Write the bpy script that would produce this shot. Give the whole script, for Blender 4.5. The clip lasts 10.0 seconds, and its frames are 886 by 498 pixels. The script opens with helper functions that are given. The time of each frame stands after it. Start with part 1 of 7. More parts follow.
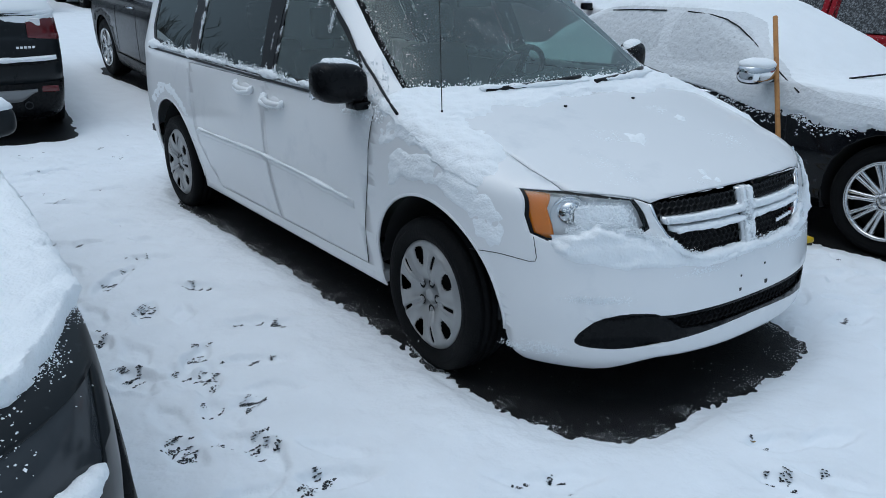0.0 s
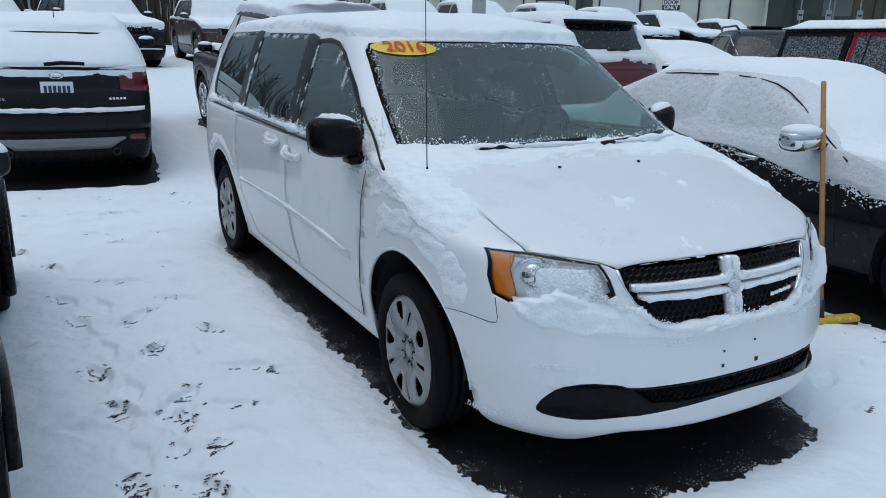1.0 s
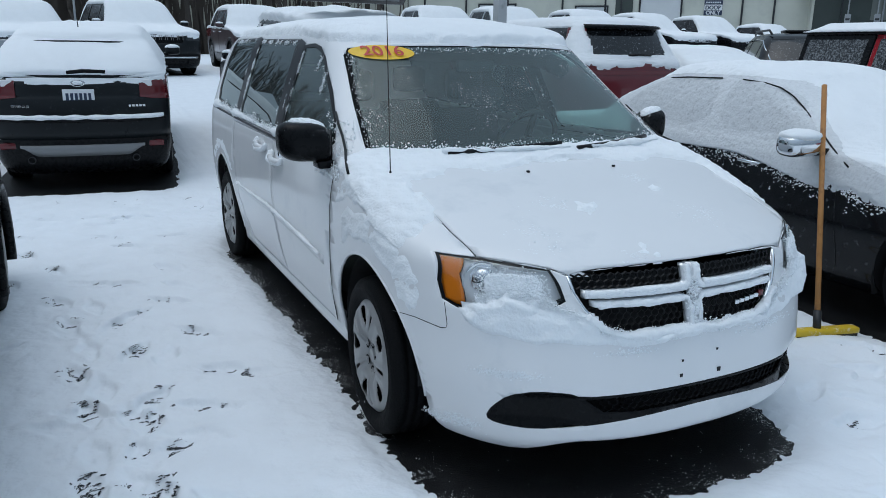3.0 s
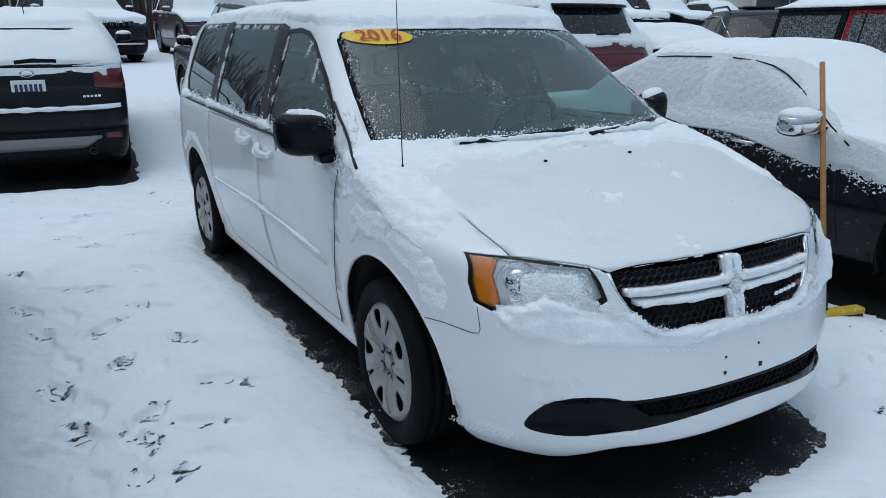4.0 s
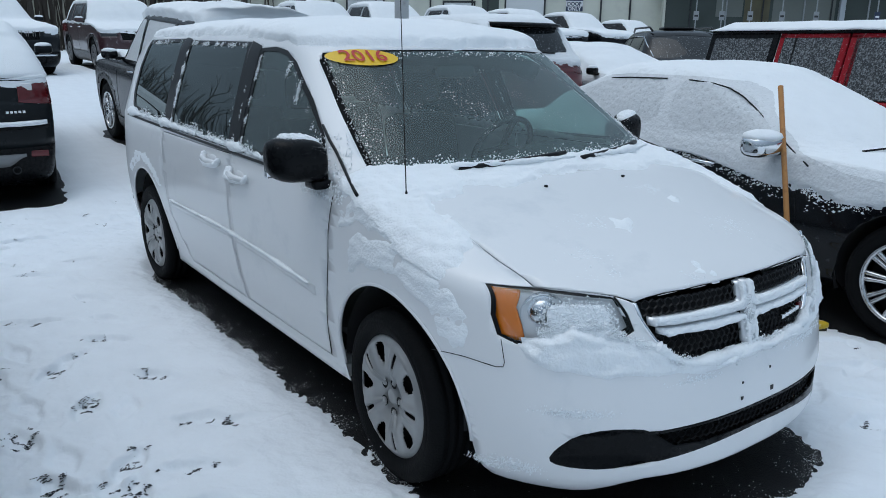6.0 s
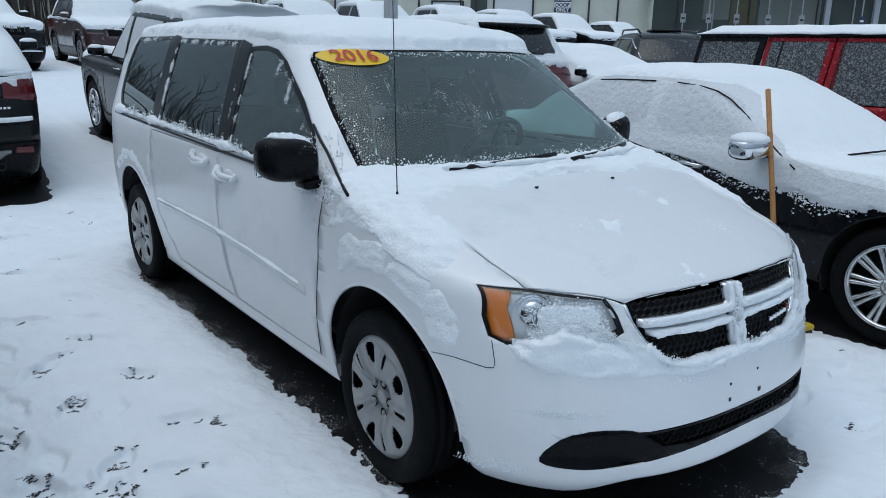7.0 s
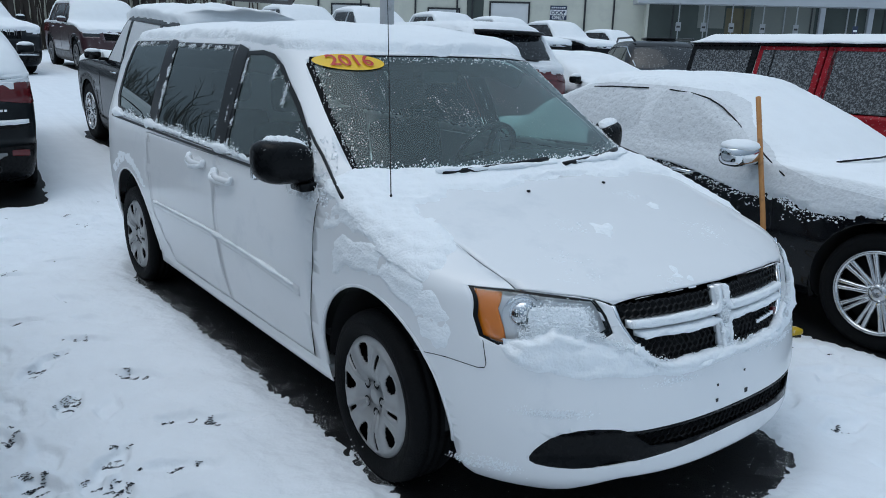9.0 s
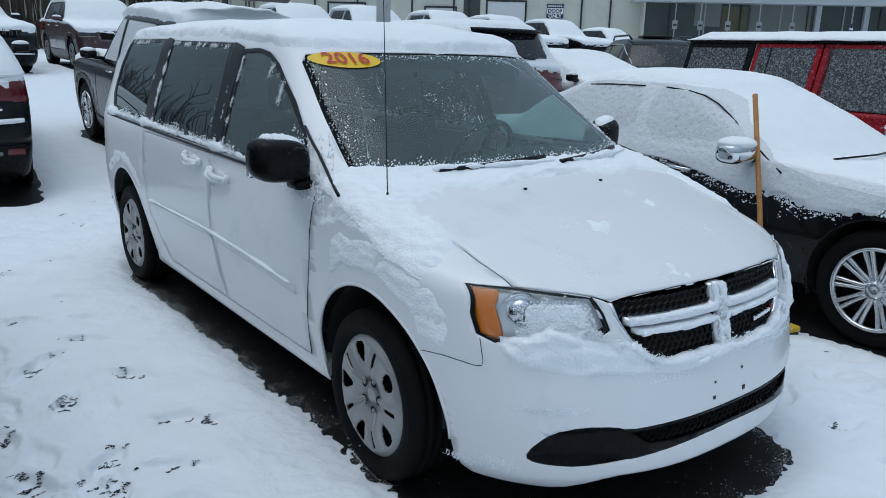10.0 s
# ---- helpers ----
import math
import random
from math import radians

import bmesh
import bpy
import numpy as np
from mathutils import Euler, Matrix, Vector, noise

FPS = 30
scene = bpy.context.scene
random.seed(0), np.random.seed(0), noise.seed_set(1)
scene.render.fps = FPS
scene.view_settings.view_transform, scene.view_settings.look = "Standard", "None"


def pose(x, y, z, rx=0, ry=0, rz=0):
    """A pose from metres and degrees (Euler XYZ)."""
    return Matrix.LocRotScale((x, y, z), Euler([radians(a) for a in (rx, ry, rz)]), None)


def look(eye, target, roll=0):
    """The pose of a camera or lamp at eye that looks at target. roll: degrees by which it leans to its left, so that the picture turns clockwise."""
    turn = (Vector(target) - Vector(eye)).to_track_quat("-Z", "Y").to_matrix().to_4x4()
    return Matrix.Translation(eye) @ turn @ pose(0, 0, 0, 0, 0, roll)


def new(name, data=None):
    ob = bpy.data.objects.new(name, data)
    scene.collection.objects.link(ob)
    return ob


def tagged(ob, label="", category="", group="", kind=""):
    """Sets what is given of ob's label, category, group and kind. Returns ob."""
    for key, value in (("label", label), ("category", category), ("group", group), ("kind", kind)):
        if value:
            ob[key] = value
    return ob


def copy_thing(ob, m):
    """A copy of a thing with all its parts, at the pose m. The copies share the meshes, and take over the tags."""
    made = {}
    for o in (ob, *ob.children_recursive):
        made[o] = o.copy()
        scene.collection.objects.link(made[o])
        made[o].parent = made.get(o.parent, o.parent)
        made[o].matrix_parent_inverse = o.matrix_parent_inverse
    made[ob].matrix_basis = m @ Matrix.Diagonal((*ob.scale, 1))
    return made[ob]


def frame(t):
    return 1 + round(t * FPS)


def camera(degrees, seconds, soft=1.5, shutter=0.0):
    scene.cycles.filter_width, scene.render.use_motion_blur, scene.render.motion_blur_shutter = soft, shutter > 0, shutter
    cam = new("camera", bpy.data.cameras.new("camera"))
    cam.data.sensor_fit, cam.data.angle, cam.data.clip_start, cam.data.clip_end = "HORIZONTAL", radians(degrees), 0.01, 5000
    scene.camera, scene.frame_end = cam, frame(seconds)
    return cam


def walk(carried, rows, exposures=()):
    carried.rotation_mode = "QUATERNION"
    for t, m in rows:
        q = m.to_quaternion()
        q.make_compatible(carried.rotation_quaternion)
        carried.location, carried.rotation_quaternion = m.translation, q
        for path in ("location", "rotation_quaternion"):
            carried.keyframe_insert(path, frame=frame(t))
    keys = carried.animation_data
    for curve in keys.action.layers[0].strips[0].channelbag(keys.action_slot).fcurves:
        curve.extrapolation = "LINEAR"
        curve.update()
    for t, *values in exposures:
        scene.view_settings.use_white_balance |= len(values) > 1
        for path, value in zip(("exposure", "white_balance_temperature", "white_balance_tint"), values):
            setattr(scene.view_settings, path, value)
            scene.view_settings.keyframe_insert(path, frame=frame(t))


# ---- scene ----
cam = camera(60.5, 10.0, soft=0.9)
PATH = [
    (0, (-2.67, -2.388, 1.562), (-1.529, -0.885, 0.9), 0.5),
    (0.2, (-2.611, -2.459, 1.572), (-1.48, -0.937, 0.937), 1.15),
    (0.5, (-2.474, -2.53, 1.564), (-1.417, -0.936, 0.98), 1.6),
    (0.7, (-2.361, -2.565, 1.551), (-1.361, -0.923, 0.998), 1.43),
    (1, (-2.245, -2.647, 1.566), (-1.305, -0.962, 1.041), 1.1),
    (1.2, (-2.198, -2.722, 1.562), (-1.282, -1.018, 1.053), 0.92),
    (1.5, (-2.14, -2.814, 1.569), (-1.25, -1.095, 1.067), 1.1),
    (1.7, (-2.096, -2.859, 1.562), (-1.228, -1.126, 1.068), 1.16),
    (2, (-2.018, -2.884, 1.574), (-1.182, -1.136, 1.078), 1.2),
    (2.2, (-1.942, -2.882, 1.567), (-1.119, -1.127, 1.075), 1.21),
    (3.3, (-1.964, -2.684, 1.554), (-1.096, -0.961, 1.026), 0.35),
    (3.5, (-2.027, -2.614, 1.559), (-1.138, -0.907, 1.017), 0.2),
    (3.7, (-2.066, -2.561, 1.556), (-1.154, -0.866, 1.01), 0.02),
    (4, (-2.083, -2.482, 1.562), (-1.135, -0.81, 1.009), -0.2),
    (4.2, (-2.08, -2.429, 1.566), (-1.106, -0.771, 1.016), -0.28),
    (4.5, (-2.086, -2.363, 1.581), (-1.079, -0.724, 1.032), -0.3),
    (4.7, (-2.122, -2.331, 1.58), (-1.091, -0.706, 1.038), -0.33),
    (5, (-2.199, -2.279, 1.597), (-1.139, -0.671, 1.06), -0.2),
    (5.2, (-2.247, -2.256, 1.604), (-1.168, -0.659, 1.07), -0.07),
    (5.5, (-2.29, -2.244, 1.594), (-1.187, -0.66, 1.071), 0.1),
    (6, (-2.306, -2.219, 1.592), (-1.171, -0.655, 1.074), 0.6),
    (6.2, (-2.31, -2.211, 1.597), (-1.166, -0.654, 1.078), 0.83),
    (7.3, (-2.321, -2.213, 1.595), (-1.155, -0.672, 1.079), 1.25),
    (7.5, (-2.324, -2.225, 1.592), (-1.157, -0.683, 1.081), 1.3),
    (8, (-2.329, -2.241, 1.588), (-1.16, -0.7, 1.079), 1.4),
    (8.5, (-2.334, -2.246, 1.589), (-1.161, -0.707, 1.085), 1.5),
    (9, (-2.338, -2.253, 1.592), (-1.163, -0.714, 1.09), 1.6),
    (9.5, (-2.331, -2.248, 1.59), (-1.152, -0.713, 1.088), 1.6),
    (10, (-2.332, -2.249, 1.587), (-1.152, -0.715, 1.082), 1.5),
]
walk(cam, [(t, look(eye, target, roll)) for t, eye, target, roll in PATH])

from mathutils.bvhtree import BVHTree

# ---------- world, sun, exposure ----------
world = bpy.data.worlds.new("overcast_sky")
scene.world = world
world.use_nodes = True
wn, wl = world.node_tree.nodes, world.node_tree.links
sky = wn.new("ShaderNodeTexSky")
sky.sky_type, sky.sun_disc = "NISHITA", False
sky.sun_elevation, sky.sun_rotation = radians(74), radians(-70)
sky.air_density, sky.dust_density = 1.0, 6.0
grey = wn.new("ShaderNodeHueSaturation")
grey.inputs["Saturation"].default_value = 0.12
flat = wn.new("ShaderNodeMixRGB")
flat.inputs["Fac"].default_value = 0.72
flat.inputs["Color2"].default_value = (3.90, 5.6, 7.60, 1)
wl.new(sky.outputs["Color"], grey.inputs["Color"])
wl.new(grey.outputs["Color"], flat.inputs["Color1"])
# an overcast dome: about three times as bright overhead as at the horizon
geo = wn.new("ShaderNodeTexCoord")
sep = wn.new("ShaderNodeSeparateXYZ")
dome = wn.new("ShaderNodeMapRange")
dome.inputs["To Min"].default_value, dome.inputs["To Max"].default_value = 0.46, 1.34
mul = wn.new("ShaderNodeVectorMath")
mul.operation = "SCALE"
wl.new(geo.outputs["Generated"], sep.inputs["Vector"])
wl.new(sep.outputs["Z"], dome.inputs["Value"])
wl.new(flat.outputs["Color"], mul.inputs[0])
wl.new(dome.outputs["Result"], mul.inputs["Scale"])
wl.new(mul.outputs["Vector"], wn["Background"].inputs["Color"])
wn["Background"].inputs["Strength"].default_value = 0.1005

sun_data = bpy.data.lights.new("sun", "SUN")
sun_data.energy, sun_data.angle, sun_data.color = 0.45, radians(60), (0.98, 0.98, 0.98)
sun_ob = new("sun", sun_data)
sun_ob.matrix_world = look((-4, 1, 14), (0, 0, 0))
scene.view_settings.exposure = 0.0


# ---------- materials ----------
def mat(name, color, rough=0.5, metal=0.0, spec=0.5, coat=0.0, vary=0.0, scale=8.0, bump=0.0, bump_scale=60.0, stain=None, stain_scale=2.0, stain_amount=0.5):
    m = bpy.data.materials.new(name)
    m.use_nodes = True
    nt = m.node_tree
    b = nt.nodes["Principled BSDF"]
    b.inputs["Base Color"].default_value = (*color, 1)
    b.inputs["Roughness"].default_value = rough
    b.inputs["Metallic"].default_value = metal
    b.inputs["Specular IOR Level"].default_value = spec
    b.inputs["Coat Weight"].default_value = coat
    b.inputs["Coat Roughness"].default_value = 0.06
    tc = nt.nodes.new("ShaderNodeTexCoord")
    last = None
    if vary:
        n = nt.nodes.new("ShaderNodeTexNoise")
        n.inputs["Scale"].default_value, n.inputs["Detail"].default_value = scale, 6
        nt.links.new(tc.outputs["Object"], n.inputs["Vector"])
        r = nt.nodes.new("ShaderNodeMapRange")
        r.inputs["To Min"].default_value, r.inputs["To Max"].default_value = 1 - vary, 1 + vary
        nt.links.new(n.outputs["Fac"], r.inputs["Value"])
        mx = nt.nodes.new("ShaderNodeVectorMath")
        mx.operation = "SCALE"
        mx.inputs[0].default_value = color
        nt.links.new(r.outputs["Result"], mx.inputs["Scale"])
        last = mx.outputs["Vector"]
        rr = nt.nodes.new("ShaderNodeMapRange")
        rr.inputs["To Min"].default_value, rr.inputs["To Max"].default_value = max(0.02, rough - 0.12 * rough), min(1, rough + 0.25 * rough)
        nt.links.new(n.outputs["Fac"], rr.inputs["Value"])
        nt.links.new(rr.outputs["Result"], b.inputs["Roughness"])
    if stain:
        n2 = nt.nodes.new("ShaderNodeTexNoise")
        n2.inputs["Scale"].default_value, n2.inputs["Detail"].default_value, n2.inputs["Roughness"].default_value = stain_scale, 8, 0.65
        nt.links.new(tc.outputs["Object"], n2.inputs["Vector"])
        r2 = nt.nodes.new("ShaderNodeMapRange")
        r2.inputs["From Min"].default_value, r2.inputs["From Max"].default_value = 0.62 - 0.25 * stain_amount, 0.78 - 0.2 * stain_amount
        nt.links.new(n2.outputs["Fac"], r2.inputs["Value"])
        mc = nt.nodes.new("ShaderNodeMixRGB")
        mc.inputs["Color1"].default_value, mc.inputs["Color2"].default_value = (*color, 1), (*stain, 1)
        nt.links.new(r2.outputs["Result"], mc.inputs["Fac"])
        if last:
            nt.links.new(last, mc.inputs["Color1"])
        last = mc.outputs["Color"]
    if last:
        nt.links.new(last, b.inputs["Base Color"])
    if bump:
        n3 = nt.nodes.new("ShaderNodeTexNoise")
        n3.inputs["Scale"].default_value, n3.inputs["Detail"].default_value = bump_scale, 8
        nt.links.new(tc.outputs["Object"], n3.inputs["Vector"])
        bp = nt.nodes.new("ShaderNodeBump")
        bp.inputs["Strength"].default_value, bp.inputs["Distance"].default_value = bump, 0.02
        nt.links.new(n3.outputs["Fac"], bp.inputs["Height"])
        nt.links.new(bp.outputs["Normal"], b.inputs["Normal"])
    return m


def glass_mat(name, tint, specks=0.0, rough=0.0, haze=0.0):
    """Car glass: tinted clear pane with gloss, and frozen specks of snow on it."""
    m = bpy.data.materials.new(name)
    m.use_nodes = True
    nt = m.node_tree
    nt.nodes.remove(nt.nodes["Principled BSDF"])
    out = nt.nodes["Material Output"]
    tr = nt.nodes.new("ShaderNodeBsdfTransparent")
    tr.inputs["Color"].default_value = (*tint, 1)
    gl = nt.nodes.new("ShaderNodeBsdfGlossy")
    gl.inputs["Roughness"].default_value = rough
    gl.inputs["Color"].default_value = (0.72, 0.80, 0.80, 1)
    # reflectance 4 % head on, rising towards grazing angles, alike from both sides
    fr = nt.nodes.new("ShaderNodeLayerWeight")
    fr.inputs["Blend"].default_value = 0.5
    pw = nt.nodes.new("ShaderNodeMath")
    pw.operation = "POWER"
    pw.inputs[1].default_value = 4.0
    rg = nt.nodes.new("ShaderNodeMapRange")
    rg.inputs["To Min"].default_value, rg.inputs["To Max"].default_value = 0.055, 0.95
    nt.links.new(fr.outputs["Facing"], pw.inputs[0])
    nt.links.new(pw.outputs["Value"], rg.inputs["Value"])
    mx = nt.nodes.new("ShaderNodeMixShader")
    nt.links.new(rg.outputs["Result"], mx.inputs["Fac"])
    nt.links.new(tr.outputs["BSDF"], mx.inputs[1])
    nt.links.new(gl.outputs["BSDF"], mx.inputs[2])
    last = mx
    # teal veil for frost and mist, also painting in the brightness of reflected sky
    if haze:
        df = nt.nodes.new("ShaderNodeBsdfDiffuse")
        df.inputs["Color"].default_value = (0.52, 0.63, 0.62, 1)
        mh = nt.nodes.new("ShaderNodeMixShader")
        mh.inputs["Fac"].default_value = haze
        nt.links.new(last.outputs["Shader"], mh.inputs[1])
        nt.links.new(df.outputs["BSDF"], mh.inputs[2])
        last = mh
    if specks:
        tc = nt.nodes.new("ShaderNodeTexCoord")
        vo = nt.nodes.new("ShaderNodeTexNoise")
        vo.inputs["Scale"].default_value, vo.inputs["Detail"].default_value, vo.inputs["Roughness"].default_value = 135, 3, 0.6
        nt.links.new(tc.outputs["Object"], vo.inputs["Vector"])
        big = nt.nodes.new("ShaderNodeTexNoise")
        big.inputs["Scale"].default_value, big.inputs["Detail"].default_value = 3.2, 5
        nt.links.new(tc.outputs["Object"], big.inputs["Vector"])
        ad = nt.nodes.new("ShaderNodeMath")
        ad.operation = "MULTIPLY_ADD"
        ad.inputs[1].default_value = 0.45
        nt.links.new(big.outputs["Fac"], ad.inputs[0])
        nt.links.new(vo.outputs["Fac"], ad.inputs[2])
        mr = nt.nodes.new("ShaderNodeMapRange")
        mr.inputs["From Min"].default_value, mr.inputs["From Max"].default_value = 1.02 - 0.22 * specks, 1.07 - 0.22 * specks
        nt.links.new(ad.outputs["Value"], mr.inputs["Value"])
        sn = nt.nodes.new("ShaderNodeBsdfDiffuse")
        sn.inputs["Color"].default_value = (0.82, 0.85, 0.88, 1)
        ms = nt.nodes.new("ShaderNodeMixShader")
        nt.links.new(mr.outputs["Result"], ms.inputs["Fac"])
        nt.links.new(last.outputs["Shader"], ms.inputs[1])
        nt.links.new(sn.outputs["BSDF"], ms.inputs[2])
        last = ms
    nt.links.new(last.outputs["Shader"], out.inputs["Surface"])
    return m


SNOW = mat("snow", (0.88, 0.91, 0.93), 0.75, spec=0.25, vary=0.035, scale=9, bump=0.35, bump_scale=95)
GSNOW = mat("trodden_snow", (0.80, 0.84, 0.878), 0.75, spec=0.25, vary=0.06, scale=5, bump=0.26, bump_scale=45)
ASPHALT = mat("wet_asphalt", (0.0075, 0.008, 0.009), 0.5, spec=0.18, vary=0.25, scale=30, bump=0.6, bump_scale=160, stain=(0.02, 0.021, 0.022), stain_scale=5, stain_amount=0.35)
DARKFLECK = mat("dark_fleck", (0.022, 0.026, 0.032), 0.5, spec=0.15, vary=0.4, scale=60)
WHITE = mat("white_paint", (0.78, 0.79, 0.80), 0.30, spec=0.5, coat=0.5, vary=0.03, scale=3, stain=(0.69, 0.71, 0.73), stain_scale=3.0, stain_amount=0.25)
BLACKP = mat("black_paint", (0.004, 0.0045, 0.006), 0.2, spec=0.25, coat=0.1, vary=0.1, stain=(0.16, 0.17, 0.18), stain_scale=26, stain_amount=0.05)
GREYP = mat("dark_grey_paint", (0.010, 0.0125, 0.0145), 0.28, spec=0.2, vary=0.1, stain=(0.035, 0.04, 0.045), stain_scale=18, stain_amount=0.12)
REDP = mat("red_paint", (0.29, 0.005, 0.013), 0.4, spec=0.2, vary=0.08, stain=(0.6, 0.50, 0.52), stain_scale=38, stain_amount=0.16)
MAROON = mat("maroon_paint", (0.055, 0.024, 0.028), 0.3, coat=0.6, vary=0.08, stain=(0.3, 0.27, 0.28), stain_scale=12, stain_amount=0.2)
DEEPRED = mat("deep_red_paint", (0.13, 0.010, 0.016), 0.3, coat=0.6, vary=0.08)
SILVER = mat("silver_paint", (0.34, 0.36, 0.38), 0.3, metal=0.3, coat=0.5, vary=0.06)
PLASTIC = mat("black_plastic", (0.0055, 0.006, 0.007), 0.26, spec=0.12, vary=0.15, scale=30, bump=0.08, bump_scale=220)
TRIM = mat("black_gloss_trim", (0.006, 0.0065, 0.0075), 0.32, spec=0.22, vary=0.1)
RUBBER = mat("tyre_rubber", (0.0052, 0.0056, 0.0062), 0.65, spec=0.10, vary=0.25, scale=14, bump=0.25, bump_scale=120, stain=(0.008, 0.0085, 0.009), stain_scale=8, stain_amount=0.3)
SEAL = mat("black_rubber_seal", (0.005, 0.0055, 0.006), 0.6, spec=0.06, vary=0.15)
WELL = mat("wheel_well_liner", (0.006, 0.006, 0.007), 0.8, vary=0.2)
HUBCAP = mat("silver_hubcap", (0.33, 0.335, 0.335), 0.36, metal=0.35, vary=0.08, scale=20, stain=(0.30, 0.30, 0.30), stain_scale=14, stain_amount=0.35)
ALLOY = mat("bright_alloy", (0.62, 0.63, 0.64), 0.2, metal=0.9, vary=0.08, scale=25, stain=(0.25, 0.25, 0.25), stain_scale=12, stain_amount=0.3)
CHROME = mat("chrome", (0.75, 0.77, 0.79), 0.10, metal=1.0, vary=0.04)
SATINCHROME = mat("satin_chrome", (0.80, 0.82, 0.84), 0.28, metal=0.55, vary=0.05)
GUNMETAL = mat("grey_skid_panel", (0.22, 0.225, 0.23), 0.4, metal=0.4, vary=0.08)
AMBER = mat("amber_lens", (0.75, 0.20, 0.012), 0.12, coat=0.8, vary=0.12, scale=60)
REDLENS = mat("red_lens", (0.11, 0.007, 0.010), 0.2, coat=0.3, vary=0.12, scale=60)
LENSGREY = mat("lamp_bowl", (0.80, 0.81, 0.82), 0.28, metal=0.35, vary=0.1, scale=30)
LAMPDARK = mat("smoked_lamp", (0.04, 0.045, 0.05), 0.15, metal=0.1, spec=0.3, coat=0.1, vary=0.2, scale=20)
CLEARLENS = glass_mat("clear_lens", (0.95, 0.955, 0.96), specks=0.45)
WSGLASS = glass_mat("windshield_glass", (0.55, 0.73, 0.69), specks=0.46, haze=0.085)
SIDEGLASS = glass_mat("door_glass", (0.62, 0.77, 0.74), specks=0.1, haze=0.085)
# far door pane: a strong pale teal veil over the whole glass
PALEGLASS = glass_mat("pale_door_glass", (0.60, 0.80, 0.77), specks=0.2, haze=0.38)
DARKGLASS = glass_mat("privacy_glass", (0.06, 0.065, 0.07), specks=0.12, haze=0.022)
CARGLASS = mat("dark_car_window", (0.010, 0.012, 0.014), 0.06, vary=0.1, stain=(0.62, 0.65, 0.68), stain_scale=30, stain_amount=0.1)
FROSTGLASS = mat("snow_dusted_window", (0.02, 0.023, 0.026), 0.25, vary=0.1, stain=(0.27, 0.29, 0.305), stain_scale=60, stain_amount=0.60, bump=0.3, bump_scale=60)
THINSNOW = mat("thin_snow_film", (0.655, 0.68, 0.70), 0.7, spec=0.2, vary=0.14, scale=45, stain=(0.42, 0.44, 0.46), stain_scale=55, stain_amount=0.34, bump=0.3, bump_scale=70)
# greyer than SNOW, for the upright side of the sedan
SIDESNOW = mat("grey_scaly_snow", (0.725, 0.75, 0.77), 0.75, spec=0.2, vary=0.10, scale=40, stain=(0.56, 0.58, 0.60), stain_scale=48, stain_amount=0.26, bump=0.4, bump_scale=60)
INNERWALL = mat("pale_interior_wall", (0.15, 0.165, 0.15), 0.8, vary=0.1)
OCHRE = mat("ochre_display", (0.10, 0.09, 0.052), 0.7, vary=0.4, scale=1.5)
SEATFAB = mat("grey_seat_fabric", (0.035, 0.037, 0.04), 0.9, vary=0.2, scale=50, bump=0.2, bump_scale=300)
DASH = mat("dashboard_plastic", (0.024, 0.026, 0.028), 0.6, vary=0.15)
YELLOW = mat("yellow_sticker", (0.80, 0.50, 0.01), 0.35, vary=0.05)
REDINK = mat("red_lettering", (0.50, 0.02, 0.012), 0.4, vary=0.05)
WOOD = mat("orange_wood", (0.42, 0.19, 0.055), 0.55, vary=0.2, scale=14, bump=0.1, stain=(0.25, 0.10, 0.03), stain_scale=20, stain_amount=0.4)
YPLAST = mat("yellow_plastic", (0.62, 0.42, 0.02), 0.5, vary=0.12, stain=(0.8, 0.8, 0.75), stain_scale=20, stain_amount=0.3)
BRISTLE = mat("broom_bristle", (0.05, 0.045, 0.03), 0.9, vary=0.2)
SIDING = mat("cream_metal_siding", (0.55, 0.56, 0.49), 0.55, vary=0.06, scale=1.2, stain=(0.47, 0.48, 0.43), stain_scale=0.7, stain_amount=0.4)
SOFFIT = mat("grey_fascia", (0.40, 0.43, 0.46), 0.5, vary=0.06, scale=1.0)
ROLLDOOR = mat("white_roll_door", (0.62, 0.64, 0.65), 0.45, vary=0.04)
DARKMET = mat("dark_metal", (0.03, 0.032, 0.035), 0.45, metal=0.3, vary=0.1)
GALV = mat("galvanised_post", (0.30, 0.32, 0.33), 0.5, metal=0.4, vary=0.12, scale=6)
POLEM = mat("weathered_grey_pole", (0.52, 0.54, 0.55), 0.6, vary=0.12, scale=5, stain=(0.36, 0.37, 0.37), stain_scale=6, stain_amount=0.4)
SHOPGLASS = mat("showroom_glass", (0.065, 0.078, 0.072), 0.12, spec=0.3, vary=0.35, scale=0.5)
SIGNBLUE = mat("navy_sign", (0.02, 0.035, 0.075), 0.4, vary=0.05)
SIGNWHITE = mat("white_sign", (0.72, 0.74, 0.76), 0.45, vary=0.05)
BARK = mat("bark", (0.05, 0.042, 0.036), 0.9, vary=0.3, scale=4, bump=0.4, bump_scale=30)
TWIG = mat("brown_twigs", (0.060, 0.050, 0.042), 0.95, vary=0.3, scale=2)
LEAFM = mat("dead_leaf", (0.28, 0.17, 0.06), 0.8, vary=0.3)
HOUSE = mat("grey_house_siding", (0.30, 0.31, 0.32), 0.7, vary=0.08)


